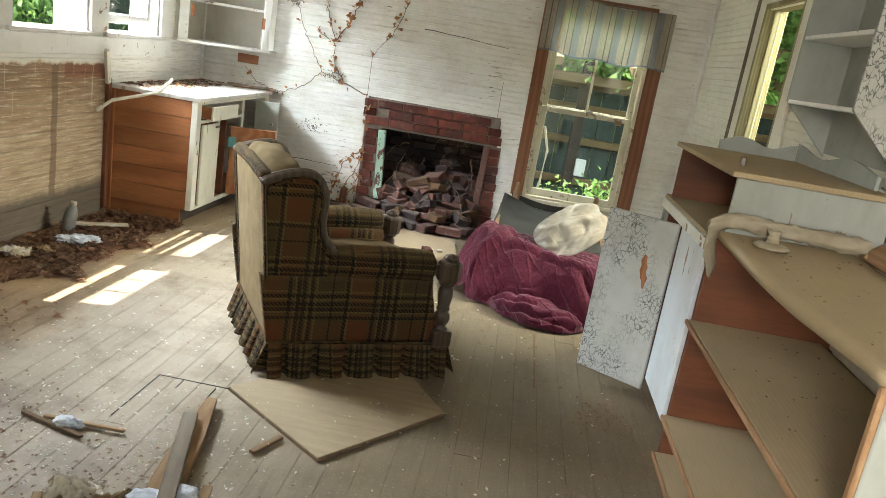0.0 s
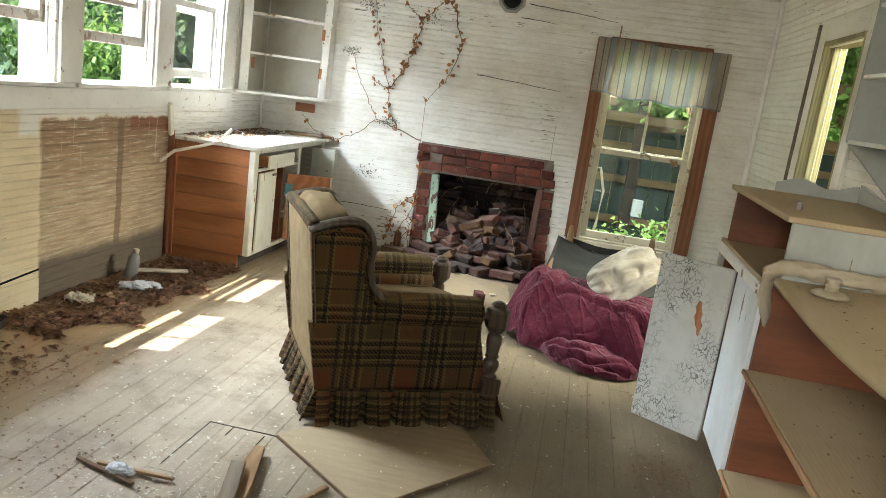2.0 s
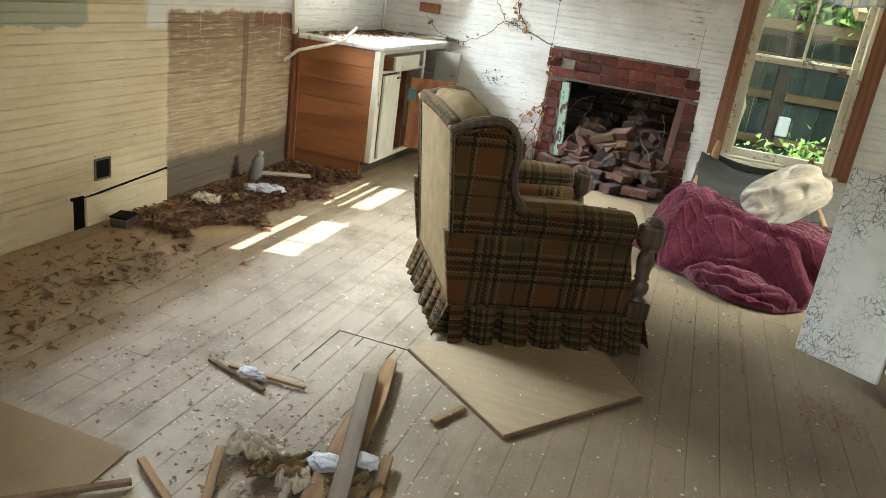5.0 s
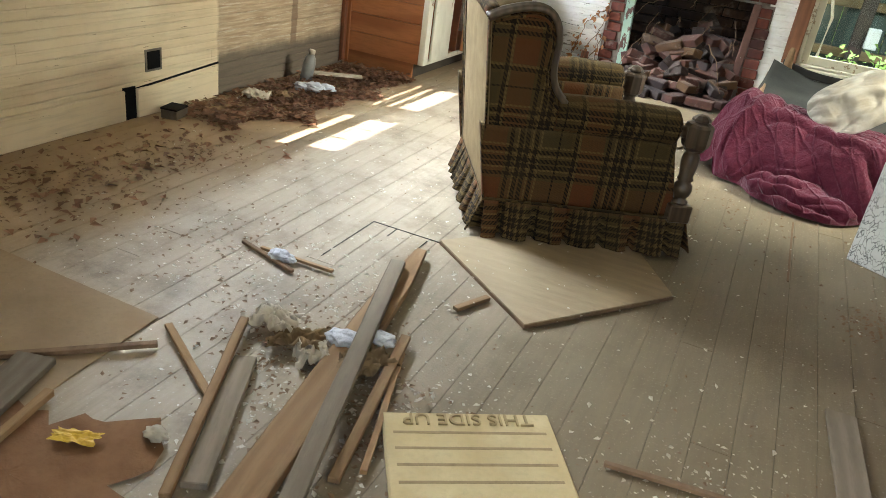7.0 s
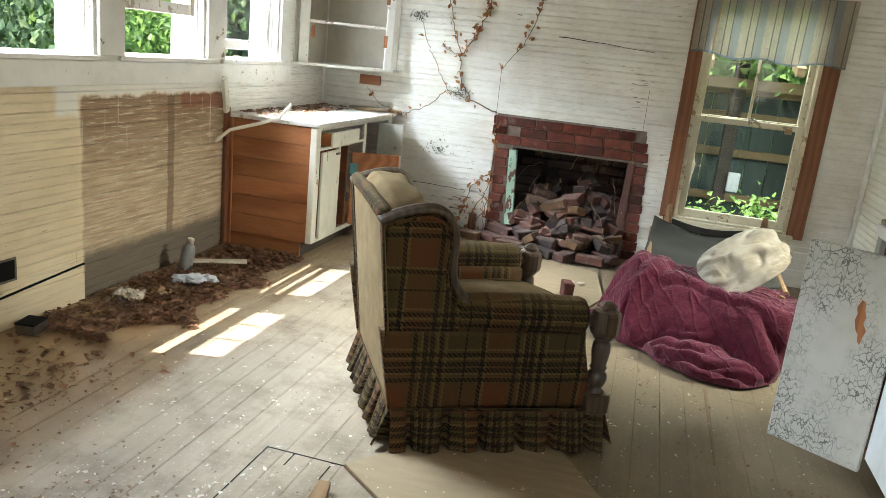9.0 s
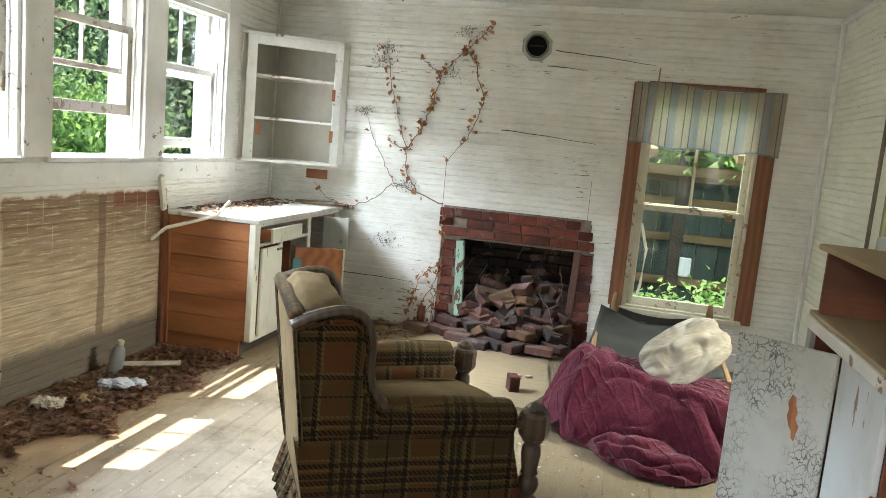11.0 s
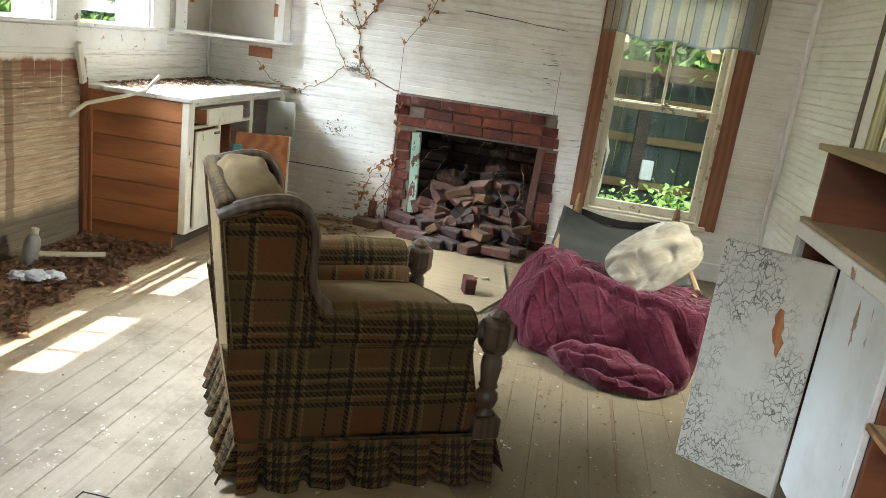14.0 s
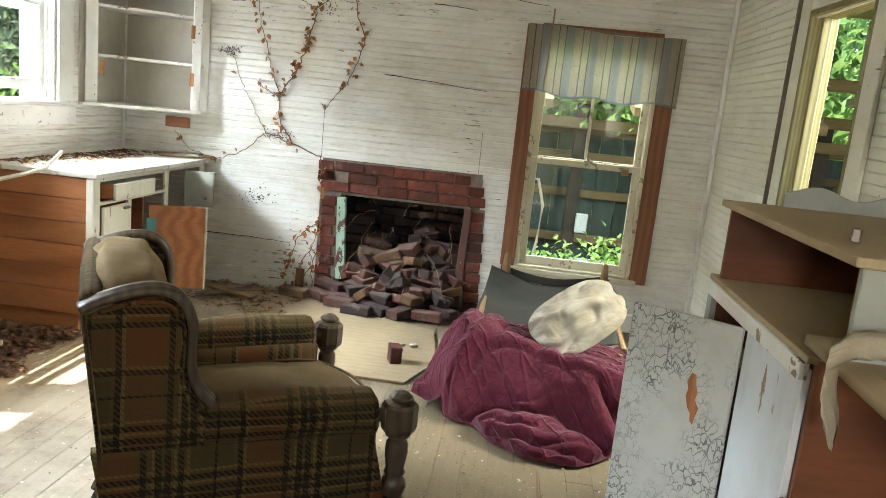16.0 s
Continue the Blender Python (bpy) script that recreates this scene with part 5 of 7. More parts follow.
part("top_board", rough(cut_box(block(FX - 0.004, -3.55, 0.944, RW - 0.01, -2.60, 0.962, 0.002), 2), 0.002), SHELFTOP, rc)
part("bottom_board", block(FX + 0.02, -3.53, 0.14, RW - 0.01, -2.62, 0.16, 0.002), BROWN, rc)
part("back_board", block(RW - 0.012, -3.53, 0.0, RW - 0.004, -2.62, 0.94), BROWN, rc)
DM = Matrix.Translation((FX - 0.006, -3.085, 0)) @ pose(0, 0, 0, 0, 0, 148)
d = part("door", moved(cut_box(block(0.0, -0.011, 0.09, 0.345, 0.011, 0.895, 0.005), 1), DM), GREY_PAINT, rc, "crackled grey-white door standing open")
part("bare_spot", moved(prism([(0, 0.0), (0.010, 0.010), (0.013, 0.035), (0.024, 0.050), (0.034, 0.085), (0.030, 0.110), (0.036, 0.130), (0.026, 0.163), (0.012, 0.158), (0.008, 0.128), (0.000, 0.105), (0.004, 0.080), (-0.010, 0.055), (-0.004, 0.030)], 0.002, "Y"), DM @ pose(0.10, 0.0112, 0.56)), PINE_Z, d, "orange wood where paint has flaked off")
for z in (0.22, 0.80):
    part("hinge", moved(block(-0.012, -0.016, z - 0.03, 0.012, -0.006, z + 0.03, 0.002), DM), METAL, d)

hutch = thing("open_box_cupboard", "low grey box cupboard with dark open front on the cupboard", "cupboard")
part("end_panel", block(FX + 0.01, -3.70, 0.962, RW - 0.02, -3.68, 1.205, 0.003), PALE_PAINT, hutch, "grey-white end panel")
part("end_panel", block(FX + 0.01, -2.69, 0.962, RW - 0.02, -2.67, 1.205, 0.003), BROWN, hutch)
part("back_panel", block(RW - 0.03, -3.68, 0.962, RW - 0.02, -2.69, 1.205), BROWN, hutch)
part("top_board", rough(cut_box(block(FX - 0.015, -3.72, 1.206, RW - 0.015, -2.64, 1.228, 0.003), 2), 0.002), SHELFTOP, hutch, "dusty top board")
part("end_panel_inside", block(FX + 0.012, -3.679, 0.964, RW - 0.03, -3.674, 1.204), BROWN, hutch)


def wave_rail(L, hgt, n=24):
    top = [(L * k / n, hgt * (0.55 + 0.45 * math.sin(math.pi * (0.1 + 1.35 * k / n)) ** 2)) for k in range(n + 1)]
    return [(0, 0)] + top + [(L, 0)]


part("gallery", moved(prism(wave_rail(0.88, 0.085), 0.014, "X"), pose(RW - 0.045, -3.56, 1.229)), PALE_PAINT, hutch, "scalloped gallery board")
part("gallery", moved(prism(wave_rail(0.36, 0.075), 0.014, "Y"), pose(RW - 0.41, -2.69, 1.229)), PALE_PAINT, hutch, "scalloped gallery board")
latch = tagged(part("door_latch", moved(join(block(0, 0, 0, 0.07, 0.022, 0.012, 0.003), block(0.0, 0.0, 0.0, 0.018, 0.022, 0.035, 0.004), moved(lathe([(0.010, 0), (0.010, 0.008), (0.004, 0.012)], 10), pose(0.05, 0.011, 0.012))), pose(3.70, -3.50, 1.230, 0, 0, 70)), METAL), "rusty metal latch lying on the box cupboard", "latch")

su = thing("open_shelf_unit", "red-brown open shelf unit with sagging dusty boards", "shelf unit")
part("near_panel", block(FX + 0.005, -5.05, 0.0, RW - 0.01, -5.03, 0.985, 0.003), PALE_PAINT, su, "grey-white painted end panel")
part("near_edge", block(FX - 0.010, -5.05, 0.0, FX + 0.004, -5.03, 0.985, 0.003), EDGEWOOD, su)
for z, nm in ((0.190, "shelf"), (0.610, "shelf"), (0.02, "shelf")):
    s = part(nm, cut_box(block(FX + 0.004, -5.028, z - 0.018, RW - 0.06, -3.552, z, 0.002), 3), SHELFTOP, su, "dusty board shelf")
    part("shelf_edge", block(FX - 0.010, -5.028, z - 0.020, FX + 0.003, -3.552, z + 0.001, 0.004), EDGEWOOD, s)
part("back_panel", block(RW - 0.05, -4.25, 0.61, RW - 0.04, -3.60, 0.985, 0.002), CREAM_PAINT, su, "cream back board")
part("back_panel", block(RW - 0.05, -5.03, 0.02, RW - 0.04, -4.42, 0.985, 0.002), BROWN, su)
part("back_panel", block(RW - 0.05, -5.03, 0.02, RW - 0.04, -3.60, 0.60, 0.002), BROWN, su)
part("stud", block(RW - 0.08, -4.30, 0.61, RW - 0.04, -4.25, 0.985, 0.003), EDGEWOOD, su)
part("stud", block(RW - 0.075, -4.42, 0.61, RW - 0.05, -4.36, 0.985, 0.003), GREYWOOD, su)


def sagging(u, v):
    y = -3.54 - 1.51 * u
    x = FX - 0.015 + 0.49 * v + 0.004 * math.sin(u * 9) * (1 - v)
    return (x, y, 1.012 - 0.022 * math.sin(math.pi * u) + 0.004 * noise.noise(Vector((x * 4, y * 4, 0))))


part("top_board", sheet(sagging, 30, 8, 0.024), SHELFTOP, su, "sagging dusty top plank")
part("rear_board", moved(block(0, -0.006, 0, 1.3, 0.006, 0.09, 0.003), pose(RW - 0.10, -3.72, 1.0, -50, 0, -90)), EDGEWOOD, su)
for y, hh in ((-3.83, 0.05), (-4.05, 0.035)):
    part("splinter", moved(prism([(0, 0), (0.06, 0), (0.03, hh), (0.02, hh * 0.8)], 0.01, "Y"), pose(RW - 0.12, y, 1.02, 0, 0, 80)), EDGEWOOD, su)


def towel_at(u, v):
    y = -3.80 + 0.03 * math.sin(u * 5)
    if u < 0.28:
        f = 1 - u / 0.28
        x, z = FX - 0.045 - 0.012 * math.sin(f * 4), 1.05 - 0.17 * f
        y = -3.785 - 0.04 * f
        wv = (0.075 - 0.028 * f) * math.sqrt(max(0.02, 1 - f ** 6))
    else:
        f = (u - 0.28) / 0.72
        x, z = FX - 0.02 + 0.47 * f, 1.058
        wv = 0.024 + 0.012 * noise.noise(Vector((f * 6, 3, 1)))
    a = 2 * math.pi * v
    lump = 1 + 0.45 * noise.noise(Vector((u * 9, math.cos(a) * 1.5, math.sin(a) * 1.5))) + 0.35 * noise.noise(Vector((u * 22, math.cos(a) * 3, math.sin(a) * 3)))
    return (x + (wv * 0.5 * math.cos(a) * lump if u < 0.28 else 0.02 * noise.noise(Vector((u * 20, v * 6, 0)))), y + wv * math.cos(a) * lump * (0.7 if u < 0.28 else 1), z + 0.026 * math.sin(a) * lump)


tagged(part("towel", sheet(towel_at, 60, 20), TOWEL, smooth=True), "grimy cream towel draped over the shelf edge", "towel")
spool = thing("porcelain_fitting", "dusty porcelain lamp fitting lying on the shelf", "fitting", pose(3.745, -3.87, 1.006) @ Matrix.Scale(0.72, 4))
part("base_disc", lathe([(0.082, 0.0), (0.084, 0.006), (0.070, 0.016), (0.030, 0.024)], 28), PORCELAIN, spool, smooth=True)
part("socket", lathe([(0.030, 0.024), (0.026, 0.040), (0.030, 0.044), (0.030, 0.052), (0.024, 0.056), (0.030, 0.062), (0.034, 0.082), (0.026, 0.084)], 24), PORCELAIN, spool, smooth=True)

ws = thing("wall_shelf", "grey painted wall shelf with tapered ends and two boards", "shelf")
WX = 3.98
END = [(RW - 0.004, 1.285), (WX, 1.500), (WX, 2.20), (RW - 0.004, 2.20)]
for y in (-2.90, -3.62):
    part("end_panel", moved(prism(END, 0.018, "Y"), pose(0, y, 0)), PALE_PAINT if y > -3 else GREY_PAINT, ws, "grey end board tapering to the wall")
for z in (1.490, 1.765, 2.06):
    part("shelf", block(WX + 0.002, -3.600, z, RW - 0.006, -2.902, z + 0.018, 0.003), TRIM, ws)
part("back_board", block(RW - 0.010, -3.600, 1.30, RW - 0.002, -2.902, 2.20), PALE_PAINT, ws)

# ---- window curtain ----
cur = thing("curtain", "sheer tan and blue striped valance, sagging on its rod", "curtain")


def valance(u, v):
    x = 2.855 + 1.03 * u
    top = 2.035 + 0.014 * math.sin(u * 8) - 0.02 * u
    bot = 1.605 - 0.025 * math.sin(u * 2.6) + 0.012 * math.sin(u * 17)
    fold = 0.010 * math.sin(u * 27 + 0.8 * math.sin(v * 4)) + 0.004 * math.sin(u * 71) + 0.014 * noise.noise(Vector((u * 5, v * 1.5, 2)))
    return (x, -0.075 + fold * (0.5 + 0.5 * (1 - v)), bot + (top - bot) * v)


part("cloth", sheet(valance, 150, 16), CURTAIN, cur, smooth=True)
part("rod", tube([(2.86, -0.055, 2.04), (3.36, -0.055, 2.03), (3.86, -0.055, 2.015)], 0.006, 0.006, 8), METAL, cur)
tagged(part("cord", tube(wander([(3.012, -0.115, 2.14), (3.006, -0.118, 1.9), (2.995, -0.112, 1.62)], 5, 0.002, 3), 0.006, 0.005, 6), RAWWOOD), "thin wooden blind stick hanging by the curtain", "stick")

# ---- stove pipe hole ----
flue = thing("flue_collar", "octagonal rusty stove pipe collar in the wall", "flue", pose(2.108, 0.0, 2.254, 90, 0, 0))
ringb = lathe([(0.078, 0.0), (0.118, 0.0), (0.120, 0.012), (0.100, 0.022), (0.080, 0.016)], 8)
part("collar", moved(ringb, pose(0, 0, 0, 0, 0, 22.5)), PALE_PAINT, flue)
part("pipe", lathe([(0.088, 0.008), (0.092, 0.018), (0.082, 0.024), (0.072, 0.012)], 24), METAL, flue, smooth=True)
part("hole", lathe([(0.074, 0.0245), (0.073, 0.0262)], 24), BLACK, flue)
part("damper", block(-0.06, -0.006, 0.0266, 0.06, 0.006, 0.030, 0.001), SHEDPOST, flue)

# ---- vines on the wall ----
vine = thing("dead_vine", "dry climbing vine with brown leaves on the wall", "vine")
YV = -0.008
STEMS = [
    [(1.49, 1.00), (1.267, 1.075), (1.17, 1.223), (1.154, 1.423), (1.068, 1.66), (1.004, 1.875), (0.933, 2.18)],
    [(1.16, 1.40), (1.279, 1.589), (1.352, 1.792), (1.392, 2.011), (1.576, 2.193), (1.769, 2.376)],
    [(1.576, 2.19), (1.65, 2.113), (1.754, 1.822), (1.659, 1.556), (1.511, 1.345)],
    [(1.267, 1.075), (1.074, 1.132), (0.964, 1.316), (0.881, 1.466), (0.795, 1.67)],
    [(1.074, 1.132), (0.919, 0.979), (0.707, 0.901), (0.531, 0.952), (0.399, 1.078)],
    [(1.49, 1.00), (1.53, 0.62), (1.47, 0.30), (1.50, 0.02)],
    [(1.50, 0.52), (1.36, 0.40), (1.30, 0.22), (1.27, 0.10)],
    [(1.48, 0.36), (1.38, 0.16), (1.33, 0.0)],
    [(1.52, 0.30), (1.44, 0.12), (1.42, 0.0)],
    [(1.392, 2.0), (1.30, 2.06), (1.24, 2.10)],
    [(1.154, 1.40), (1.05, 1.44), (1.0, 1.47)],
]
vr = random.Random(11)
spots = []
for k, st in enumerate(STEMS):
    pts = wander([(x, YV - 0.012 * (k % 3), z) for x, z in st], 7, 0.010, k)
    part("stem", tube(pts, 0.0050 if k < 3 else 0.0036, 0.0020, 5), BARK, vine)
    dens = {0: 34, 1: 84, 2: 40, 3: 5, 4: 8, 5: 26, 6: 30, 7: 16, 8: 16}.get(k, 6)
    for _ in range(dens):
        p = vr.choice(pts)
        spots.append((p.x + vr.uniform(-0.035, 0.035), YV - vr.uniform(0.005, 0.04), p.z + vr.uniform(-0.03, 0.03)))
lm = leaves(spots, 0.046, vr)
lm.materials.append(DEADLEAF)
lo = new("foliage", lm)
lo.parent = vine
tagged(lo, "curled rust-brown leaves", kind="stuff")
STAINB = plain("sooty_lichen_stain", (0.13, 0.12, 0.10), (0.30, 0.28, 0.24), 30, 0.95)
for x, z, s in ((0.925, 2.17, 0.05), (0.93, 2.08, 0.045), (0.79, 1.68, 0.035), (1.44, 2.02, 0.10), (1.60, 2.33, 0.06), (1.03, 0.66, 0.07), (1.18, 1.12, 0.05)):
    spk = []
    for _ in range(90):
        spk.append((x + vr.gauss(0, s), -0.0045, z + vr.gauss(0, s * 0.5)))
    sm_ = leaves(spk, 0.016, vr)
    sm_.materials.append(STAINB)
    o = tagged(new("lichen", sm_), "grey lichen and root scars on the paint", "lichen", "wall lichen", "stuff")

# ---- rubble ----
rb = random.Random(5)


def loose(mesh, m):
    o = new("brick", mesh)
    o.matrix_world = m
    return tagged(o, "loose sooty red brick in the fireplace rubble", "brick", "loose bricks")


for k in range(70):
    u = rb.random()
    y = 0.34 - 0.64 * u ** 1.0
    x = 2.12 + rb.uniform(-0.40, 0.40) * (1 - 0.25 * u) + 0.08 * u
    crest = max(0.0, 0.68 * (1 - u ** 0.95)) * (1 - 0.35 * abs(x - 2.16) / 0.4) + 0.02
    if x < 1.80 and y > 0.1:
        continue
    z = 0.035 + crest * rb.uniform(0.72, 1.0)
    if z < 0.09 and y < -0.12:
        continue
    if z < 0.09:
        loose(rb.choice(RUB), pose(x, y, 0.035, 0, 0, rb.uniform(0, 180)))
    else:
        loose(rb.choice(RUB if rb.random() < 0.8 else RUBH), pose(x, y, z, rb.uniform(-42, 42), rb.uniform(-30, 30), rb.uniform(0, 180)))
for x, y, a in ((2.40, -0.40, -4), (1.42, -0.22, -14), (1.60, -0.20, -30), (1.78, -0.34, -12), (1.93, -0.47, -8), (2.05, -0.40, -35), (2.22, -0.42, 62), (2.50, -0.26, -38), (1.72, -0.24, 10), (2.33, -0.22, 70), (1.90, -0.25, -20), (2.10, -0.20, 75)):
    loose(rb.choice(RUB), pose(x, y, 0.046, 0, 0, a))
for x, y, z, a, t in ((2.28, -0.30, 0.12, 70, 12), (2.02, -0.26, 0.10, -15, 8), (2.46, -0.14, 0.12, -50, -14), (1.86, -0.12, 0.11, -20, 5), (1.66, -0.10, 0.10, -25, 0), (1.74, 0.06, 0.18, 80, 70)):
    loose(rb.choice(RUB), pose(x, y, z, t, 6, a))
tagged(new("brick", HALF[0]), "broken half brick lying alone on the boards", "brick").matrix_world = pose(2.335, -1.30, 0.055, 0, 90, 20)
for x, y in ((2.33, -1.02), (2.40, -1.0)):
    tagged(part("rubble_chip", rough(block(-0.025, -0.012, 0, 0.025, 0.012, 0.016, 0.004), 0.004, 30, x), PAPER), "small chip of mortar on the boards", "chip", "mortar chips").matrix_world = pose(x, y, 0.017, 0, 0, 30)
for k in range(16):
    a = Vector((rb.uniform(1.8, 2.5), rb.uniform(-0.2, 0.2), rb.uniform(0.3, 0.75)))
    b = a + Vector((rb.uniform(-0.2, 0.2), rb.uniform(-0.2, 0.0), rb.uniform(-0.3, 0.05)))
    tagged(part("twig", tube(wander([a, a.lerp(b, 0.5) + Vector((0, 0, 0.05)), b], 4, 0.008, k), 0.004, 0.002, 5), BARK), "dry twig caught in the brick rubble", "twig", "twigs")

# ---- floor things ----
PLY_OUT = [(1.854, -3.730), (2.339, -4.120), (2.735, -3.583), (2.40, -3.05), (2.26, -3.18)]
ply = thing("plywood_sheet", "dusty plywood sheet lying on the floor by the chair", "plywood", pose(0, 0, 0.002))
part("face_ply", prism(PLY_OUT, 0.004, "Z"), PLYWOOD, ply).location.z = 0.0125
# slightly larger dark sheet underneath, seen as a dark line round the edge
part("dark_under_sheet", prism([(2.33 + (x - 2.33) * 1.006, -3.6 + (y + 3.6) * 1.006) for x, y in PLY_OUT], 0.012, "Z"), BARK, ply, "dark sheet under the plywood, showing along its edge")
hb = tagged(part("plywood_sheet", prism([(1.05, -0.32), (1.35, -0.10), (2.48, -0.62), (2.56, -1.22), (2.44, -1.60), (1.70, -1.60)], 0.014, "Z"), PLYWOOD), "dusty board sheet in front of the hearth", "plywood")
hb.location.z = 0.002
fs = tagged(part("fibreboard_sheet", prism([(0.05, -4.72), (1.40, -4.745), (1.47, -5.55), (0.05, -5.55)], 0.005, "Z"), PALEBOARD), "old fibreboard sheet on the floor", "fibreboard")
fs.location.z = 0.001


def dirt_at(u, v):
    """A ragged heap of dust, thick in the middle and feathered out."""
    th = 2 * math.pi * u
    r = v * (0.25 + 0.14 * noise.noise(Vector((math.cos(th) * 1.3, math.sin(th) * 1.3, 4))) + 0.07 * noise.noise(Vector((math.cos(th) * 5, math.sin(th) * 5, 1))))
    return (1.60 + 1.15 * r * math.cos(th), -5.40 + 0.95 * r * math.sin(th), 0.0066 + 0.012 * (1 - v) + 0.002 * noise.noise(Vector((r * 30, th * 5, 0))))


tagged(part("red_dirt", sheet(dirt_at, 60, 14), REDDIRT), "patch of rotted red wood dust", "dirt", kind="stuff")


def plank(name, a, b, wid, th, mat, label, cat, group="", lift=0.0, seed=0.0, end=0.0):
    """A board laid from a to b on the floor."""
    a, b = Vector((*a[:2], a[2] if len(a) > 2 else lift)), Vector((*b[:2], b[2] if len(b) > 2 else lift))
    L = (b - a).length
    bm = cut_box(block(0, -wid / 2, 0, L, wid / 2, th, min(th, wid) * 0.12), 4)
    rough(bm, min(th, wid) * 0.12, 12, seed)
    if end:
        for v in bm.verts:
            if v.co.x > L - end:
                v.co.y *= 0.35 + 0.65 * (L - v.co.x) / end
    ob = part(name, bm, mat)
    ob.matrix_world = Matrix.Translation(a) @ (b - a).to_track_quat("X", "Z").to_matrix().to_4x4()
    return tagged(ob, label, cat, group)


plank("lumber", (2.08, -5.28, 0.012), (1.845, -3.88, 0.012), 0.105, 0.026, RAWWOOD, "split brown board lying on the floor", "lumber", "scrap boards", seed=2, end=0.35)
plank("lumber", (2.215, -5.30, 0.060), (1.838, -4.06, 0.042), 0.052, 0.022, GREYWOOD, "grey weathered stick lying across a board", "lumber", "scrap boards", seed=5)
plank("lumber", (1.95, -5.22, 0.004), (1.742, -4.775, 0.004), 0.062, 0.020, GREYWOOD, "short grey board on the floor", "lumber", "scrap boards", seed=7)
plank("lumber", (1.935, -5.29, 0.026), (1.635, -4.645, 0.03), 0.026, 0.018, RAWWOOD, "thin split lath on the floor", "lath", "laths", seed=9)
plank("lumber", (1.79, -4.97, 0.004), (1.461, -4.768, 0.006), 0.022, 0.014, RAWWOOD, "thin split lath on the floor", "lath", "laths", seed=11)
plank("lumber", (1.15, -5.20, 0.008), (1.508, -4.86, 0.008), 0.020, 0.014, BARK, "dark thin stick on the floor", "stick", "laths", seed=12)
plank("lumber", (1.44, -5.50, 0.010), (1.315, -5.085, 0.010), 0.105, 0.020, GREYWOOD, "grey board end on the floor", "lumber", "scrap boards", seed=13)
plank("lumber", (1.53, -5.48, 0.012), (1.456, -5.166, 0.012), 0.024, 0.020, RAWWOOD, "thin split lath on the floor", "lath", "laths", seed=14)
plank("lumber", (2.20, -5.05, 0.012), (2.065, -4.43, 0.018), 0.030, 0.018, RAWWOOD, "splintered lath on the floor", "lath", "laths", seed=15)
plank("lumber", (2.24, -4.98, 0.006), (2.09, -4.50, 0.010), 0.018, 0.014, RAWWOOD, "splintered lath on the floor", "lath", "laths", seed=16)
plank("lumber", (2.731, -4.619, 0.004), (3.10, -4.565, 0.004), 0.016, 0.012, BARK, "dark thin stick on the floor", "stick", "laths", seed=17)
plank("lumber", (2.110, -4.160, 0.004), (2.172, -4.020, 0.004), 0.024, 0.014, RAWWOOD, "short pale wood strip on the floor", "lath", "laths", seed=18)
plank("lumber", (1.36, -4.20, 0.004), (1.66, -4.20, 0.010), 0.014, 0.012, RAWWOOD, "thin twig-like splinter under the stuffing", "lath", "laths", seed=19)
plank("lumber", (1.28, -4.20, 0.004), (1.55, -4.28, 0.006), 0.016, 0.012, BARK, "thin splinter under the stuffing", "lath", "laths", seed=20)
plank("lumber", (3.30, -4.00, 0.004), (3.34, -4.62, 0.004), 0.085, 0.014, GREYWOOD, "loose grey board by the shelves", "lumber", "scrap boards", seed=21)
plank("lumber", (0.86, -0.30, 0.03), (1.20, -0.42, 0.02), 0.09, 0.018, RAWWOOD, "broken board by the wall", "lumber", "scrap boards", seed=22)
plank("lumber", (0.80, -0.46, 0.004), (1.14, -0.30, 0.05), 0.06, 0.014, GREYWOOD, "broken board by the wall", "lumber", "scrap boards", seed=23)
plank("lumber", (1.10, -0.16, 0.006), (1.42, -0.14, 0.006), 0.03, 0.02, RAWWOOD, "pale stick by the hearth", "stick", "laths", seed=24)
plank("lumber", (1.36, -0.03, 0.13), (1.36, -0.012, 0.30), 0.06, 0.02, BROWN, "dark board end against the wall", "lumber", "scrap boards", seed=25).matrix_world = pose(1.40, -0.03, 0.002, 0, -84, 90)
plank("strip", (0.30, -0.10, 0.902), (0.64, -0.10, 0.912), 0.07, 0.02, GREYWOOD, "dark board lying on the worktop", "lumber", "", seed=26)
plank("strip", (0.36, -0.16, 0.90), (0.70, -0.03, 0.905), 0.09, 0.014, RAWWOOD, "warped board lying on the worktop", "lumber", "", seed=27)
strip = tagged(part("moulding_strip", tube([(0.02, -1.64, 0.72), (0.10, -1.60, 0.80), (0.28, -1.535, 0.86), (0.38, -1.485, 0.90), (0.42, -1.40, 0.99)], 0.014, 0.010, 6), CREAM_PAINT), "bent strip of moulding hanging over the cabinet edge", "moulding")
tagged(part("moulding_strip", moved(block(-0.012, -0.02, 0, 0.012, 0.02, 0.24, 0.003), pose(0.025, -1.52, 0.90, 22, 8, 0)), CREAM_PAINT), "loose strip leaning on the wall by the cabinet", "moulding")
tagged(part("post_strip", block(0.002, -1.52, 0.02, 0.03, -1.478, 0.93, 0.003), BROWN), "dark upright batten beside the cabinet", "batten")


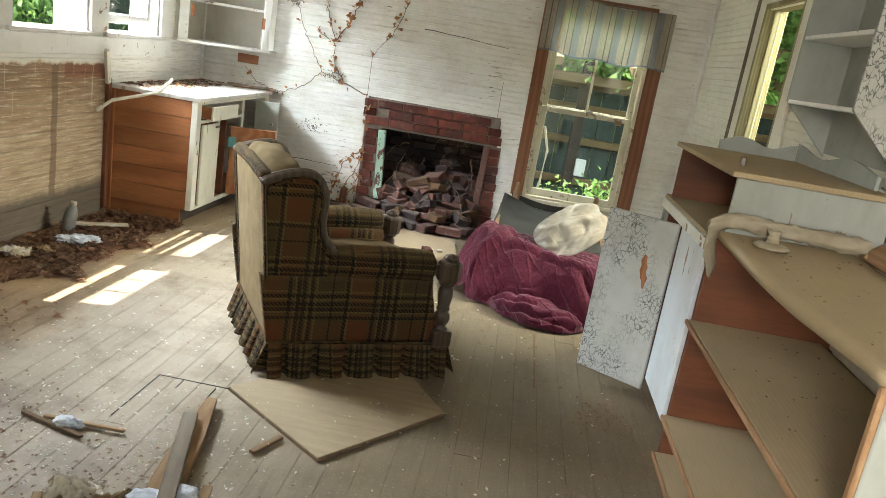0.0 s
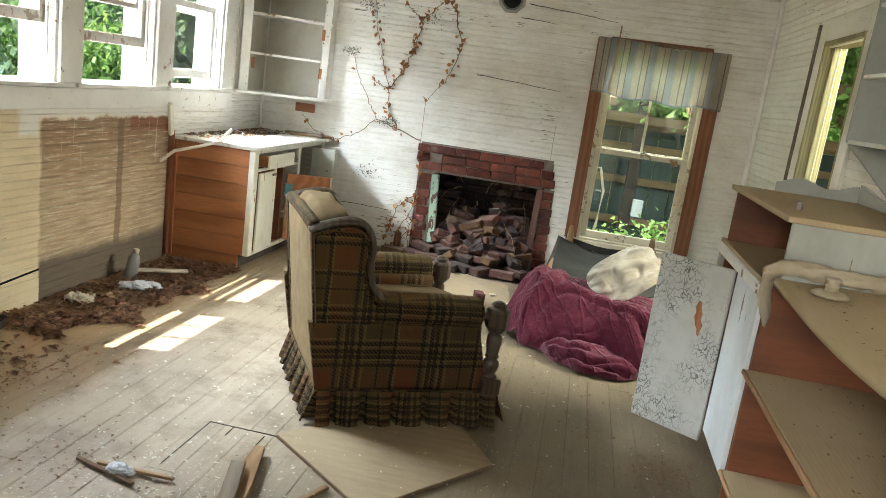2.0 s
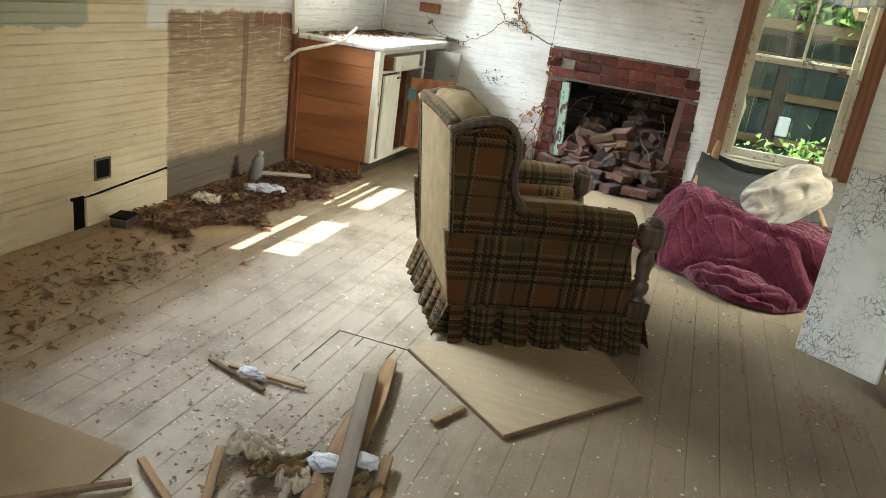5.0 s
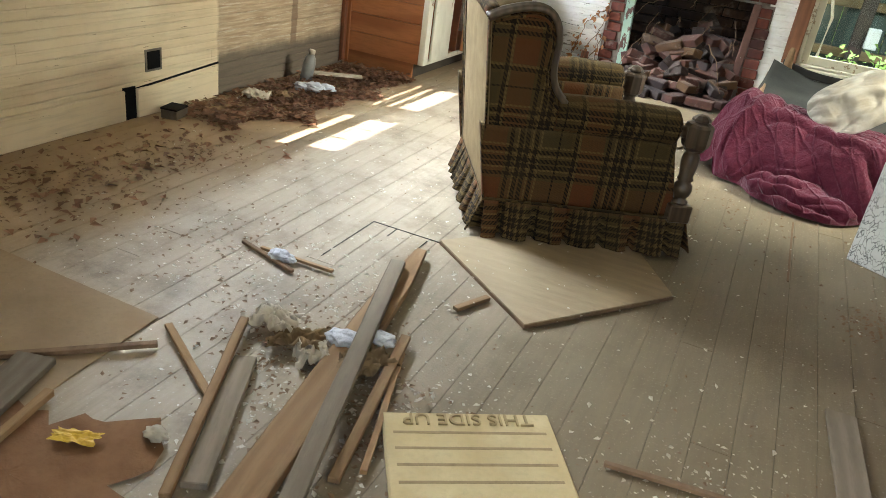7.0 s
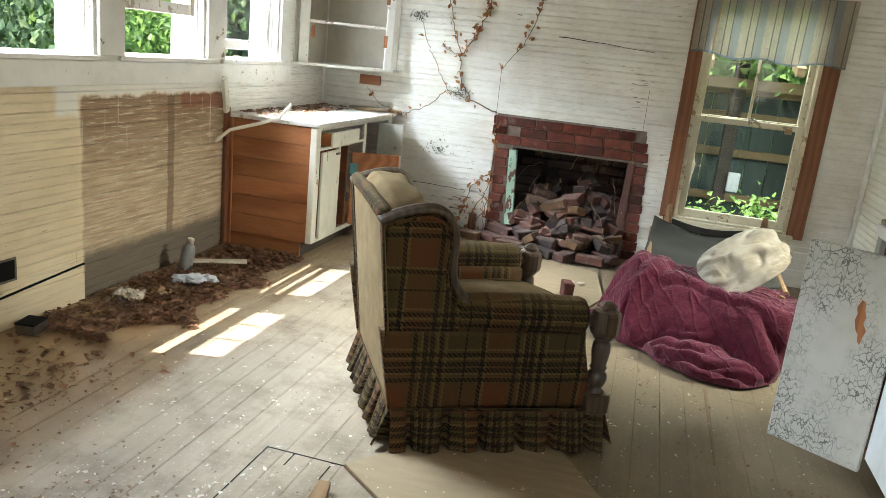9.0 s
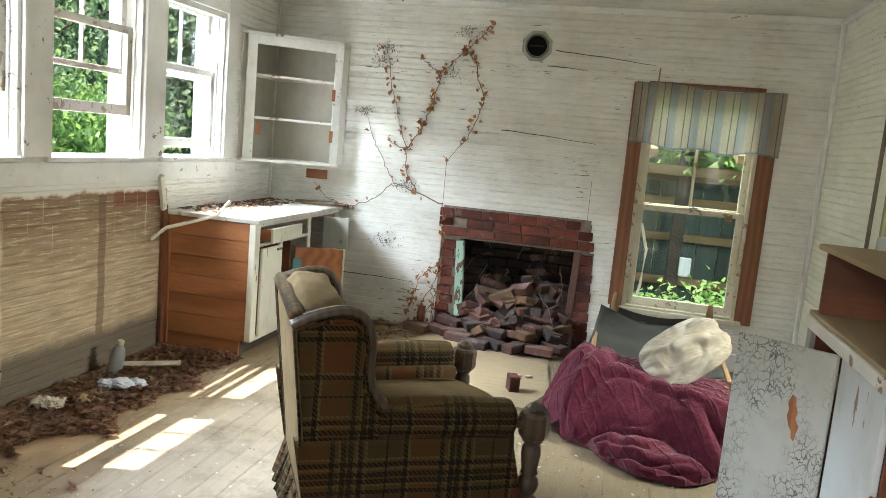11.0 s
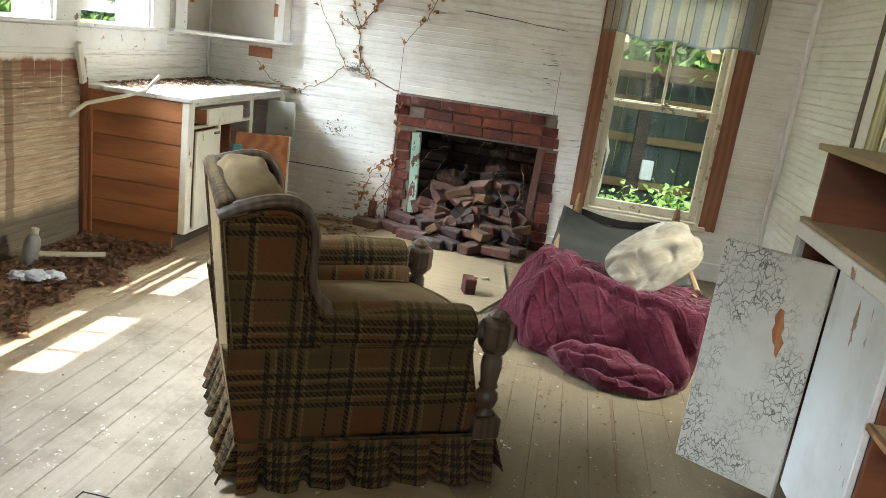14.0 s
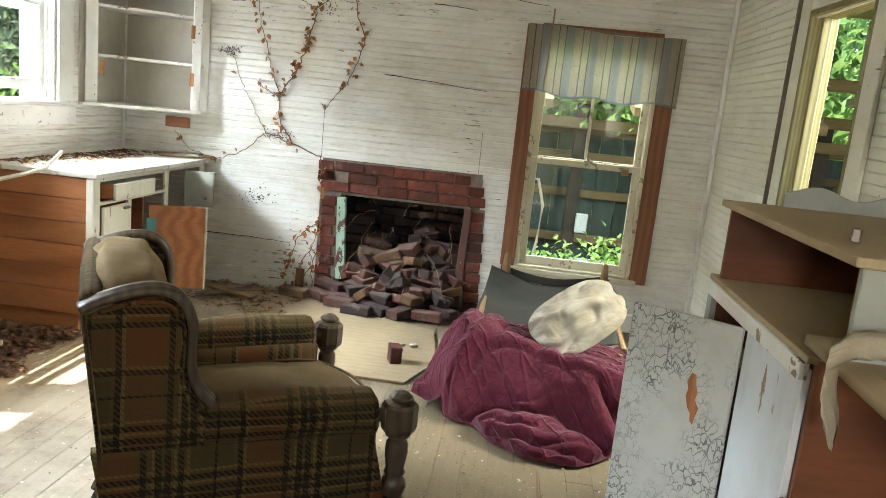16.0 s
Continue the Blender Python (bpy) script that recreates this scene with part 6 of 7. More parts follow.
def fluff_ball(name, x, y, z, r, seed, mat=FLUFF, label="wad of white cushion stuffing", cat="stuffing"):
    bm = bmesh.new()
    bmesh.ops.create_icosphere(bm, subdivisions=4, radius=r)
    for v in bm.verts:
        d = v.co.normalized()
        k = 1 + 0.35 * noise.noise(d * 2.2 + Vector((seed, 0, 0))) + 0.16 * noise.noise(d * 7 + Vector((0, seed, 0)))
        v.co = Vector((d.x * 1.35, d.y, d.z * 0.62)) * r * k
    ob = part(name, bm, mat, smooth=True)
    ob.location = (x, y, z)
    return tagged(ob, label, cat, "stuffing wads" if mat is FLUFF else "")


for x, y, z, r, s in ((1.93, -4.57, 0.045, 0.036, 1), (2.02, -4.50, 0.04, 0.030, 2), (1.455, -4.225, 0.020, 0.030, 3), (1.49, -4.22, 0.016, 0.022, 8), (0.33, -2.32, 0.034, 0.048, 4), (0.39, -2.27, 0.030, 0.04, 5), (0.26, -2.35, 0.028, 0.04, 6)):
    fluff_ball("stuffing", x, y, z, r, s)


def crumpled(name, x, y, w, l, seed, mat, label, cat, hgt=0.05, rz=0):
    def at(u, v):
        a, b = u - 0.5, v - 0.5
        ragged = 1 + 0.35 * noise.noise(Vector((a * 4 + seed, b * 4, seed))) + 0.15 * noise.noise(Vector((a * 13, b * 13, seed)))
        ridge = 1 - abs(noise.noise(Vector((a * 3.2 + seed, b * 3.2, seed * 2)))) * 2.2
        fine = 1 - abs(noise.noise(Vector((a * 7.5, b * 7.5 + seed, seed)))) * 2
        up = max(0.0, 0.62 * ridge + 0.38 * fine) * (1 - 0.75 * max(abs(a), abs(b)) * 2 * abs(noise.noise(Vector((u * 2, v * 2, seed + 5))) + 0.5))
        return (a * w * ragged, b * l * ragged, 0.004 + hgt * max(0.0, up))

    bm = sheet(at, 26, 26)
    ob = part(name, bm, mat)
    ob.matrix_world = pose(x, y, 0.004, 0, 0, rz)
    return tagged(ob, label, cat)


RAG = plain("brown_rag", (0.24, 0.165, 0.085), (0.15, 0.10, 0.055), 12, 0.95, fine=120)
crumpled("rag", 1.81, -4.62, 0.16, 0.11, 1, RAG, "crumpled brown rag under the boards", "rag", 0.05, 30)
crumpled("paper", 1.70, -4.58, 0.15, 0.10, 2, PAPER, "crumpled dirty paper on the floor", "paper", 0.06, 10)
crumpled("paper", 1.885, -4.66, 0.10, 0.09, 3, PAPER, "torn dirty paper under the boards", "paper", 0.05, 50)
crumpled("rag", 2.03, -4.62, 0.11, 0.16, 4, RAG, "crumpled olive rag under the boards", "rag", 0.06, -20)
crumpled("wrapper", 1.635, -5.250, 0.105, 0.045, 5, YELLOW, "torn yellow wrapper on the red dirt", "wrapper", 0.012, 20).location.z = 0.019
fluff_ball("paper_ball", 1.771, -5.143, 0.022, 0.022, 9, PAPER, "small crumpled paper ball", "paper")
crumpled("cardboard", 0.20, -2.72, 0.16, 0.13, 6, PAPER, "crumpled pale cardboard by the wall", "cardboard", 0.06, 20)
crumpled("cardboard", 0.30, -2.58, 0.11, 0.10, 7, RAWWOOD, "torn brown cardboard by the wall", "cardboard", 0.055, 60)
crumpled("wood_scrap", 0.22, -3.0, 0.22, 0.07, 8, RAWWOOD, "splintered wood scrap by the wall", "wood scrap", 0.03, 75)
plank("lumber", (0.10, -2.05, 0.03), (0.40, -1.86, 0.03), 0.06, 0.012, PAPER, "pale thin board on the leaf litter", "lumber", "", seed=30)
bottle = thing("bottle", "clouded plastic bottle standing among the leaves", "bottle", pose(0.14, -2.13, 0.0, -6, 8, 0))
part("body", lathe([(0.036, 0.0), (0.040, 0.01), (0.040, 0.12), (0.034, 0.15), (0.018, 0.175)], 18), BOTTLE, bottle, smooth=True)
part("cap", lathe([(0.020, 0.175), (0.021, 0.20), (0.018, 0.205)], 14), PAPER, bottle, smooth=True)
tin = thing("small_box", "small dark metal box on the floor by the wall", "box", pose(0.12, -3.28, 0.0, 0, 0, 12))
part("body", block(-0.045, -0.055, 0.0, 0.045, 0.055, 0.045, 0.004), METAL, tin)
part("lid", block(-0.047, -0.057, 0.046, 0.047, 0.057, 0.056, 0.003), BLACK, tin)
outl = thing("wall_box", "empty square electrical box hole in the wall", "wall box")
part("rim", join(block(0.0, -3.345, 0.215, 0.006, -3.335, 0.325), block(0.0, -3.245, 0.215, 0.006, -3.235, 0.325), block(0.0, -3.335, 0.315, 0.006, -3.245, 0.325), block(0.0, -3.335, 0.215, 0.006, -3.245, 0.225)), METAL, outl)
part("hole", block(-0.003, -3.335, 0.225, 0.003, -3.245, 0.315), BLACK, outl)
tagged(part("wall_gap", block(0.001, -3.50, 0.0, 0.012, -3.425, 0.16), BLACK), "dark gap in the skirting board", "gap", kind="structure")
tagged(part("floor_gap", join(block(1.548, -4.10, -0.004, 1.552, -3.714, 0.0015), block(1.548, -3.719, -0.004, 1.85, -3.715, 0.0015), block(1.655, -3.80, -0.004, 1.659, -3.72, 0.0015), block(1.80, -3.83, -0.004, 1.804, -3.72, 0.0015)), BLACK), "dark saw cuts of a hatch in the floor", "floor gap", kind="structure")
tagged(part("floor_gap", block(3.119, -3.10, -0.004, 3.127, -2.36, 0.0015), BARK), "dark worn joint between floor boards", "floor gap", kind="structure")

for k, (ax, az, bx, bz) in enumerate(((2.25, 2.232, 2.98, 2.170), (1.90, 1.618, 2.62, 1.570), (2.2, 2.12, 2.5, 2.10), (0.66, 0.36, 1.30, 0.352))):
    tagged(part("crack", tube(wander([(ax, -0.001, az), ((ax + bx) / 2, -0.001, (az + bz) / 2 + 0.004), (bx, -0.001, bz)], 5, 0.003, k + 40), 0.0035, 0.0015, 5), BLACK), "dark split between wall boards", "crack", kind="structure")
for x, z0, z1 in ((1.490, 1.0, 1.37), (2.62, 1.0, 1.30)):
    tagged(part("crack", block(x, -0.0015, z0, x + 0.003, 0.004, z1), BARK), "upright seam in the wall boards", "crack", kind="structure")
tagged(part("crack", moved(block(-0.33, -0.002, 0, 0.33, 0.003, 0.010), pose(0.003, -3.13, 0.158, 0, -4, 90)), BLACK), "dark split above the skirting board", "crack", kind="structure")

# ---- foam panel with raised words ----
MP = Matrix.Translation((2.17, -4.77, 0.002)) @ pose(0, 0, 0, 0, 0, 32.6)
mat_ = thing("foam_panel", "yellowed foam packing panel with grooves and raised words", "foam panel", MP)
part("panel", block(0.0, -0.46, 0.0, 0.449, 0.0, 0.020, 0.005), MATFOAM, mat_)
# grooves drawn as thin darker strips on the panel's face
for k in range(7):
    part("groove", block(0.025, -0.085 - k * 0.058, 0.0190, 0.425, -0.076 - k * 0.058, 0.0206), MATMARK, mat_)
txt = bpy.data.curves.new("words", "FONT")
txt.body, txt.size, txt.extrude, txt.align_x = "THIS SIDE UP", 0.060, 0.004, "CENTER"
tob = bpy.data.objects.new("words", txt)
scene.collection.objects.link(tob)
bpy.context.view_layer.update()
tme = bpy.data.meshes.new_from_object(tob.evaluated_get(bpy.context.evaluated_depsgraph_get()))
bpy.data.objects.remove(tob)
tme.materials.clear()
tme.materials.append(MATWORD_SHADED)
words = new("lettering", tme)
words.parent = mat_
words.matrix_basis = pose(0.225, -0.012, 0.0215, 0, 0, 180)
tagged(words, "raised words on the panel, coloured darker for their shading")

# ---- leaf litter, chips ----
lr = random.Random(21)


def litter(name, spots_, size, mat, label, lift=0.004):
    me = leaves(spots_, size, lr, 0.72)
    me.materials.append(mat)
    for v in me.vertices:
        v.co.z = max(v.co.z, 0.001)
    return tagged(new(name, me), label, name.replace("_", " "), kind="stuff")


LEAFM = foliage("brown_dead_leaf", (0.36, 0.20, 0.125), (0.095, 0.055, 0.036), (0.33, 0.17, 0.09))
pts = []
for _ in range(3000):
    y = -1.50 - 1.75 * lr.random() ** 1.15
    wid = 0.76 if y > -2.9 else 0.62
    x = 0.04 + wid * lr.random() ** 0.8 * (0.75 + 0.25 * noise.noise(Vector((y * 4, 0, 0))))
    pts.append((x, y, 0.006 + 0.03 * lr.random() ** 2))
for _ in range(230):
    y = -3.2 - 1.5 * lr.random()
    pts.append((0.30 + 0.45 * lr.gauss(0.3, 0.4), y, 0.006))
for _ in range(260):
    pts.append((lr.uniform(0.75, 1.5), lr.uniform(-0.75, -0.05), 0.02))
litter("leaf_litter", pts, 0.042, LEAFM, "thick drift of brown dead leaves along the wall")
pts = []
for _ in range(1500):
    pts.append((lr.uniform(0.3, 3.5), lr.uniform(-6.4, -0.4), 0.004))
for cx, cy, s, n in ((1.75, -4.25, 0.18, 420), (2.2, -4.75, 0.14, 260), (2.95, -4.6, 0.14, 200), (1.95, -4.85, 0.16, 300), (2.0, -0.55, 0.25, 260), (1.3, -4.35, 0.16, 200), (1.2, -3.6, 0.35, 260)):
    for _ in range(n):
        pts.append((lr.gauss(cx, s), lr.gauss(cy, s), 0.004))
pts = [p for p in pts if p[0] < 3.58]
CHIP = foliage("paint_chip", (0.74, 0.71, 0.63), (0.52, 0.46, 0.36), (0.6, 0.55, 0.45))
def chip_lift(x, y):
    return 0.021 if 1.85 < x < 2.75 and -4.1 < y < -3.05 else 0.004


litter("paint_chips", [(x, y, chip_lift(x, y)) for x, y, z in pts[::4]], 0.019, CHIP, "larger flakes of white paint strewn over the floor")
litter("paint_chips", [(x, y, chip_lift(x, y)) for x, y, z in pts], 0.0085, CHIP, "crumbs of white paint strewn over the floor")
litter("floor_debris", [(lr.uniform(0.3, 3.5), lr.uniform(-5.6, -0.6), 0.004) for _ in range(900)], 0.012, LITTER, "scattered dark crumbs of dirt on the boards")
pts = []
for cx, cy, s, n in ((1.75, -4.65, 0.16, 260), (2.1, -4.8, 0.12, 220), (3.45, -3.3, 0.08, 160), (0.45, -4.3, 0.22, 420), (1.25, -4.3, 0.16, 120), (0.5, -3.7, 0.16, 240), (2.8, -2.4, 0.25, 120), (2.2, -0.6, 0.3, 200)):
    for _ in range(n):
        pts.append((lr.gauss(cx, s), lr.gauss(cy, s * 1.2), 0.005))
litter("floor_debris", [p for p in pts if 0.02 < p[0] < 3.6], 0.017, LITTER, "crumbs of bark, wood and dirt on the floor")
litter("shelf_debris", [(FX + 0.02 + 0.4 * lr.random(), -3.6 - 1.35 * lr.random(), 1.008) for _ in range(60)] + [(FX + 0.05 + 0.4 * lr.random(), -3.6 - 1.35 * lr.random(), 0.614) for _ in range(60)], 0.012, LITTER, "crumbs of dirt on the shelf boards")
litter("worktop_debris", [(0.04 + 0.30 * lr.random() ** 1.6, -1.40 + 1.36 * lr.random(), 0.902) for _ in range(420)], 0.036, LEAFM, "dead leaves and splinters on the worktop")

# ---- outside ----
tagged(part("ground", block(-200, -200, -0.62, 200, 200, -0.5), SOIL), "grassy earth around the house", "ground", kind="structure")


def tree(x, y, z0, height, spread, n, seed, mat, size=0.15, low=0.25):
    rng = random.Random(seed)
    t = thing("tree", "leafy green tree outside the house", "tree", pose(x, y, z0), "trees outside")
    h = height
    lean = Vector((rng.uniform(-0.2, 0.2), rng.uniform(-0.2, 0.2), 0))
    base = [Vector((0, 0, 0)), lean * 0.4 + Vector((0, 0, h * 0.35)), lean + Vector((0, 0, h * 0.75))]
    limbs = [tube(base, 0.05 * h / 3, 0.02 * h / 3, 9)]
    tips = []
    for _ in range(11):
        f = rng.uniform(low, 0.95)
        a = base[0].lerp(base[2], f)
        th = rng.uniform(0, 6.28)
        b = a + Vector((math.cos(th) * spread, math.sin(th) * spread, h * rng.uniform(0.05, 0.3))) * rng.uniform(0.5, 1)
        m_ = a.lerp(b, 0.5) + Vector((0, 0, 0.12))
        limbs.append(tube([a, m_, b], 0.028, 0.008, 6))
        tips += [a.lerp(b, 0.6), b, b, m_]
    part("trunk", join(*limbs), TRUNK, t)
    sp = []
    for _ in range(n):
        c = rng.choice(tips)
        sp.append(c + Vector((rng.gauss(0, spread * 0.27), rng.gauss(0, spread * 0.27), rng.gauss(0, spread * 0.22))))
    me = leaves(sp, size, rng)
    me.materials.append(mat)
    o = new("crown", me)
    o.parent = t
    return t


for k, (x, y, h, s, mt_) in enumerate(((-4.6, -1.2, 4.2, 1.5, GREEN), (-4.9, 0.9, 4.6, 1.6, GREEN_DARK), (-4.2, -3.6, 3.9, 1.4, GREEN), (-5.6, 3.4, 5.2, 1.8, GREEN_DARK), (-6.2, -0.2, 6.0, 1.9, GREEN_DARK), (-6.6, -3.2, 6.0, 2.0, GREEN), (-4.4, 2.2, 3.2, 1.3, GREEN_LIGHT), (-7.5, 6.5, 7.0, 2.2, GREEN))):
    tree(x, y, -0.5, h, s, 9500, 40 + k, mt_, 0.105, 0.10)
for k, (x, y, h, s, mt_) in enumerate(((3.2, 5.6, 4.2, 1.6, GREEN_LIGHT), (5.0, 5.8, 4.2, 1.6, GREEN_LIGHT), (2.2, 7.5, 5.0, 1.9, GREEN_LIGHT), (4.6, 7.8, 5.4, 2.0, GREEN), (6.8, 8.2, 5.2, 2.0, GREEN_LIGHT), (0.2, 8.0, 5.2, 2.0, GREEN))):
    tree(x, y, -0.5, h, s, 4200, 60 + k, mt_, 0.2, 0.25)
for k, (x, y, h, s, mt_) in enumerate(((8.6, 2.6, 4.6, 1.7, GREEN_LIGHT), (8.2, 5.0, 4.8, 1.8, GREEN_LIGHT), (9.6, 0.4, 5.2, 1.9, GREEN), (11.0, 4.4, 6.0, 2.1, GREEN_LIGHT))):
    tree(x, y, -0.5, h, s, 4200, 80 + k, mt_, 0.17, 0.12)
wr = random.Random(9)
sp = []
for _ in range(16000):
    a = wr.uniform(1.2, 4.3)
    r = wr.uniform(13, 17)
    sp.append((2 + r * math.cos(a), r * math.sin(a) - 1, -0.4 + 7.5 * wr.random()))
for _ in range(7000):
    a = wr.uniform(-0.4, 1.2)
    r = wr.uniform(14, 17)
    sp.append((2 + r * math.cos(a), r * math.sin(a) - 1, -0.4 + 6.5 * wr.random()))
me = leaves(sp, 0.75, wr)
me.materials.append(GREEN_DARK)
tagged(new("far_woods", me), "dense green woods around the house", "woods", kind="stuff")

shed = thing("shed", "open lean-to shed with grey-green boards, dark posts and vines", "shed")
x = 1.2
while x < 7.2:
    part("board", block(x, 3.10 + 0.008 * (int(x * 10) % 2), -0.5, x + 0.225, 3.13, 1.30, 0.004), SHEDWALL, shed)
    x += 0.232
for z in (0.12, 0.62, 1.02):
    part("girt", block(1.2, 3.02, z, 7.2, 3.098, z + 0.09, 0.005), SHEDBEAM, shed)
for x in (1.9, 3.42, 4.35, 5.8):
    part("post", block(x, 2.60, -0.5, x + 0.13, 2.73, 1.62, 0.006), SHEDPOST, shed)
for y, z, tilt in ((2.56, 1.36, 0.0), (2.62, 1.62, 0.5), (2.9, 1.30, -0.4), (2.2, 1.95, 0.3)):
    part("beam", moved(block(-3.0, -0.05, 0, 3.0, 0.05, 0.11, 0.006), pose(4.2, y, z, 0, tilt, 0)), SHEDBEAM, shed)
for x in (2.4, 3.1, 3.9, 4.7, 5.5):
    part("rafter", moved(block(-0.04, -0.9, 0, 0.04, 0.9, 0.09, 0.005), pose(x, 2.6, 1.74, 14, 0, 0)), SHEDBEAM, shed)
part("meter_box", block(3.54, 2.52, 0.30, 3.66, 2.59, 0.50, 0.008), WHITEBOX, shed, "small white box on a post")
part("hose", tube([(2.98, 2.9, 0.75), (3.12, 2.9, 0.78), (3.2, 2.9, 0.5), (3.18, 2.9, 0.1), (3.1, 2.9, -0.4)], 0.016, 0.016, 8), PAPER, shed)
part("bench", block(3.5, 2.35, -0.02, 4.9, 2.6, 0.03, 0.005), WHITEBOX, shed)


def shrub(x, y, z0, w, h, n, seed, mat, size):
    rng = random.Random(seed)
    s = thing("shrub", "low green leafy shrub outside the window", "shrub", pose(x, y, z0), "shrubs")
    st = []
    sp_ = []
    for k in range(10):
        b = Vector((rng.uniform(-w, w), rng.uniform(-w * 0.5, w * 0.5), h * rng.uniform(0.6, 1.0)))
        st.append(tube([(0, 0, 0), b * 0.5 + Vector((0, 0, 0.05)), b], 0.008, 0.003, 5))
        for _ in range(n // 10):
            f = rng.uniform(0.35, 1.0)
            sp_.append(b * f + Vector((rng.gauss(0, 0.07), rng.gauss(0, 0.07), rng.gauss(0, 0.05))))
    part("stems", join(*st), TRUNK, s)
    me_ = leaves(sp_, size, rng, 0.4)
    me_.materials.append(mat)
    o = new("leaves", me_)
    o.parent = s
    return s


for k, (x, y, w, h) in enumerate(((3.0, 1.5, 0.35, 0.80), (3.45, 1.35, 0.3, 0.72), (3.95, 1.5, 0.35, 0.92), (4.4, 1.7, 0.4, 0.8), (2.6, 1.8, 0.4, 0.8))):
    shrub(x, y, -0.5, w, h + 0.10, 900, 90 + k, GREEN_LIGHT, 0.075)
for k, (x0, x1, y, z, n) in enumerate(((2.2, 5.6, 2.35, 1.95, 3000), (2.0, 5.8, 2.75, 2.40, 3600), (4.40, 4.48, 2.56, 0.75, 170))):
    rng = random.Random(120 + k)
    cr_ = thing("creeper", "creeper with bright green leaves on the shed", "creeper", None, "creepers")
    part("stem", tube(wander([(x0, y, z), ((x0 + x1) / 2, y - 0.05, z + 0.06), (x1, y, z)], 6, 0.03, k), 0.010, 0.006, 6) if k < 2 else tube(wander([(x0, y, -0.4), (x0 + 0.04, y, 0.6), (x1, y, 1.4)], 6, 0.02, k), 0.008, 0.005, 6), TRUNK, cr_)
    if k < 2:
        sp = [(rng.uniform(x0, x1), y + rng.gauss(-0.05, 0.15), z + rng.gauss(-0.03, 0.17)) for _ in range(n)]
    else:
        sp = [(rng.gauss(4.44, 0.04), y + rng.gauss(0, 0.03), rng.uniform(-0.2, 1.3)) for _ in range(n)]
    me = leaves(sp, 0.11 if k < 2 else 0.06, rng, 0.2)
    me.materials.append(GREEN_LIGHT)
    o = new("leaves", me)
    o.parent = cr_

porch = thing("porch", "weathered yellow-green porch with boarded frieze and vines", "porch")
x = -3.2
while x < 3.2:
    part("frieze_board", block(6.30, x, 1.92, 6.32, x + 0.085, 2.75, 0.003), PORCHBOARD, porch)
    x += 0.088
part("beam", block(6.22, -3.2, 1.86, 6.30, 3.2, 1.95, 0.005), PORCHBOARD, porch)
part("porch_floor", block(4.40, -3.2, -0.12, 6.40, 3.2, -0.04, 0.004), GREYWOOD, porch)
part("porch_roof", block(4.37, -3.2, 2.76, 6.5, 3.2, 2.82, 0.004), PORCHBOARD, porch)
for y in (-1.6, 1.9):
    part("post", block(6.20, y, -0.5, 6.32, y + 0.12, 1.86, 0.006), JAMB, porch)
part("rail", block(6.22, -3.2, 0.95, 6.30, 3.2, 1.03, 0.005), SHEDBEAM, porch)

# ---- floor boards and wall boards, piece by piece ----
pr = random.Random(3)
x, k = 0.0, 0
while x < RW - 0.01:
    w = min(0.1080, RW - x)
    cuts = sorted([BACKY, 0.0] + [pr.uniform(-6.6, -0.6) for _ in range(2)])
    for a, b in zip(cuts, cuts[1:]):
        if b - a > 0.05:
            dz = pr.uniform(-0.0012, 0.0)
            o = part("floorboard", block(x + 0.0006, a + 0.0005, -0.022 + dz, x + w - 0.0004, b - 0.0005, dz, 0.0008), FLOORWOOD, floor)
    x += w
    k += 1

PITCH = 0.088


def bead_profile(wd):
    """Section of a beadboard: (height, depth) pairs, proud face at 0, with joint and mid bead grooves."""
    g, d = 0.0045, 0.0042
    mid = wd / 2
    return [(0.0005, -0.020), (0.0005, -d), (g, 0.0), (mid - g, 0.0), (mid - 0.001, -0.0032), (mid + 0.001, -0.0032), (mid + g, 0.0), (wd - g, 0.0), (wd - 0.0005, -d), (wd - 0.0005, -0.020)]


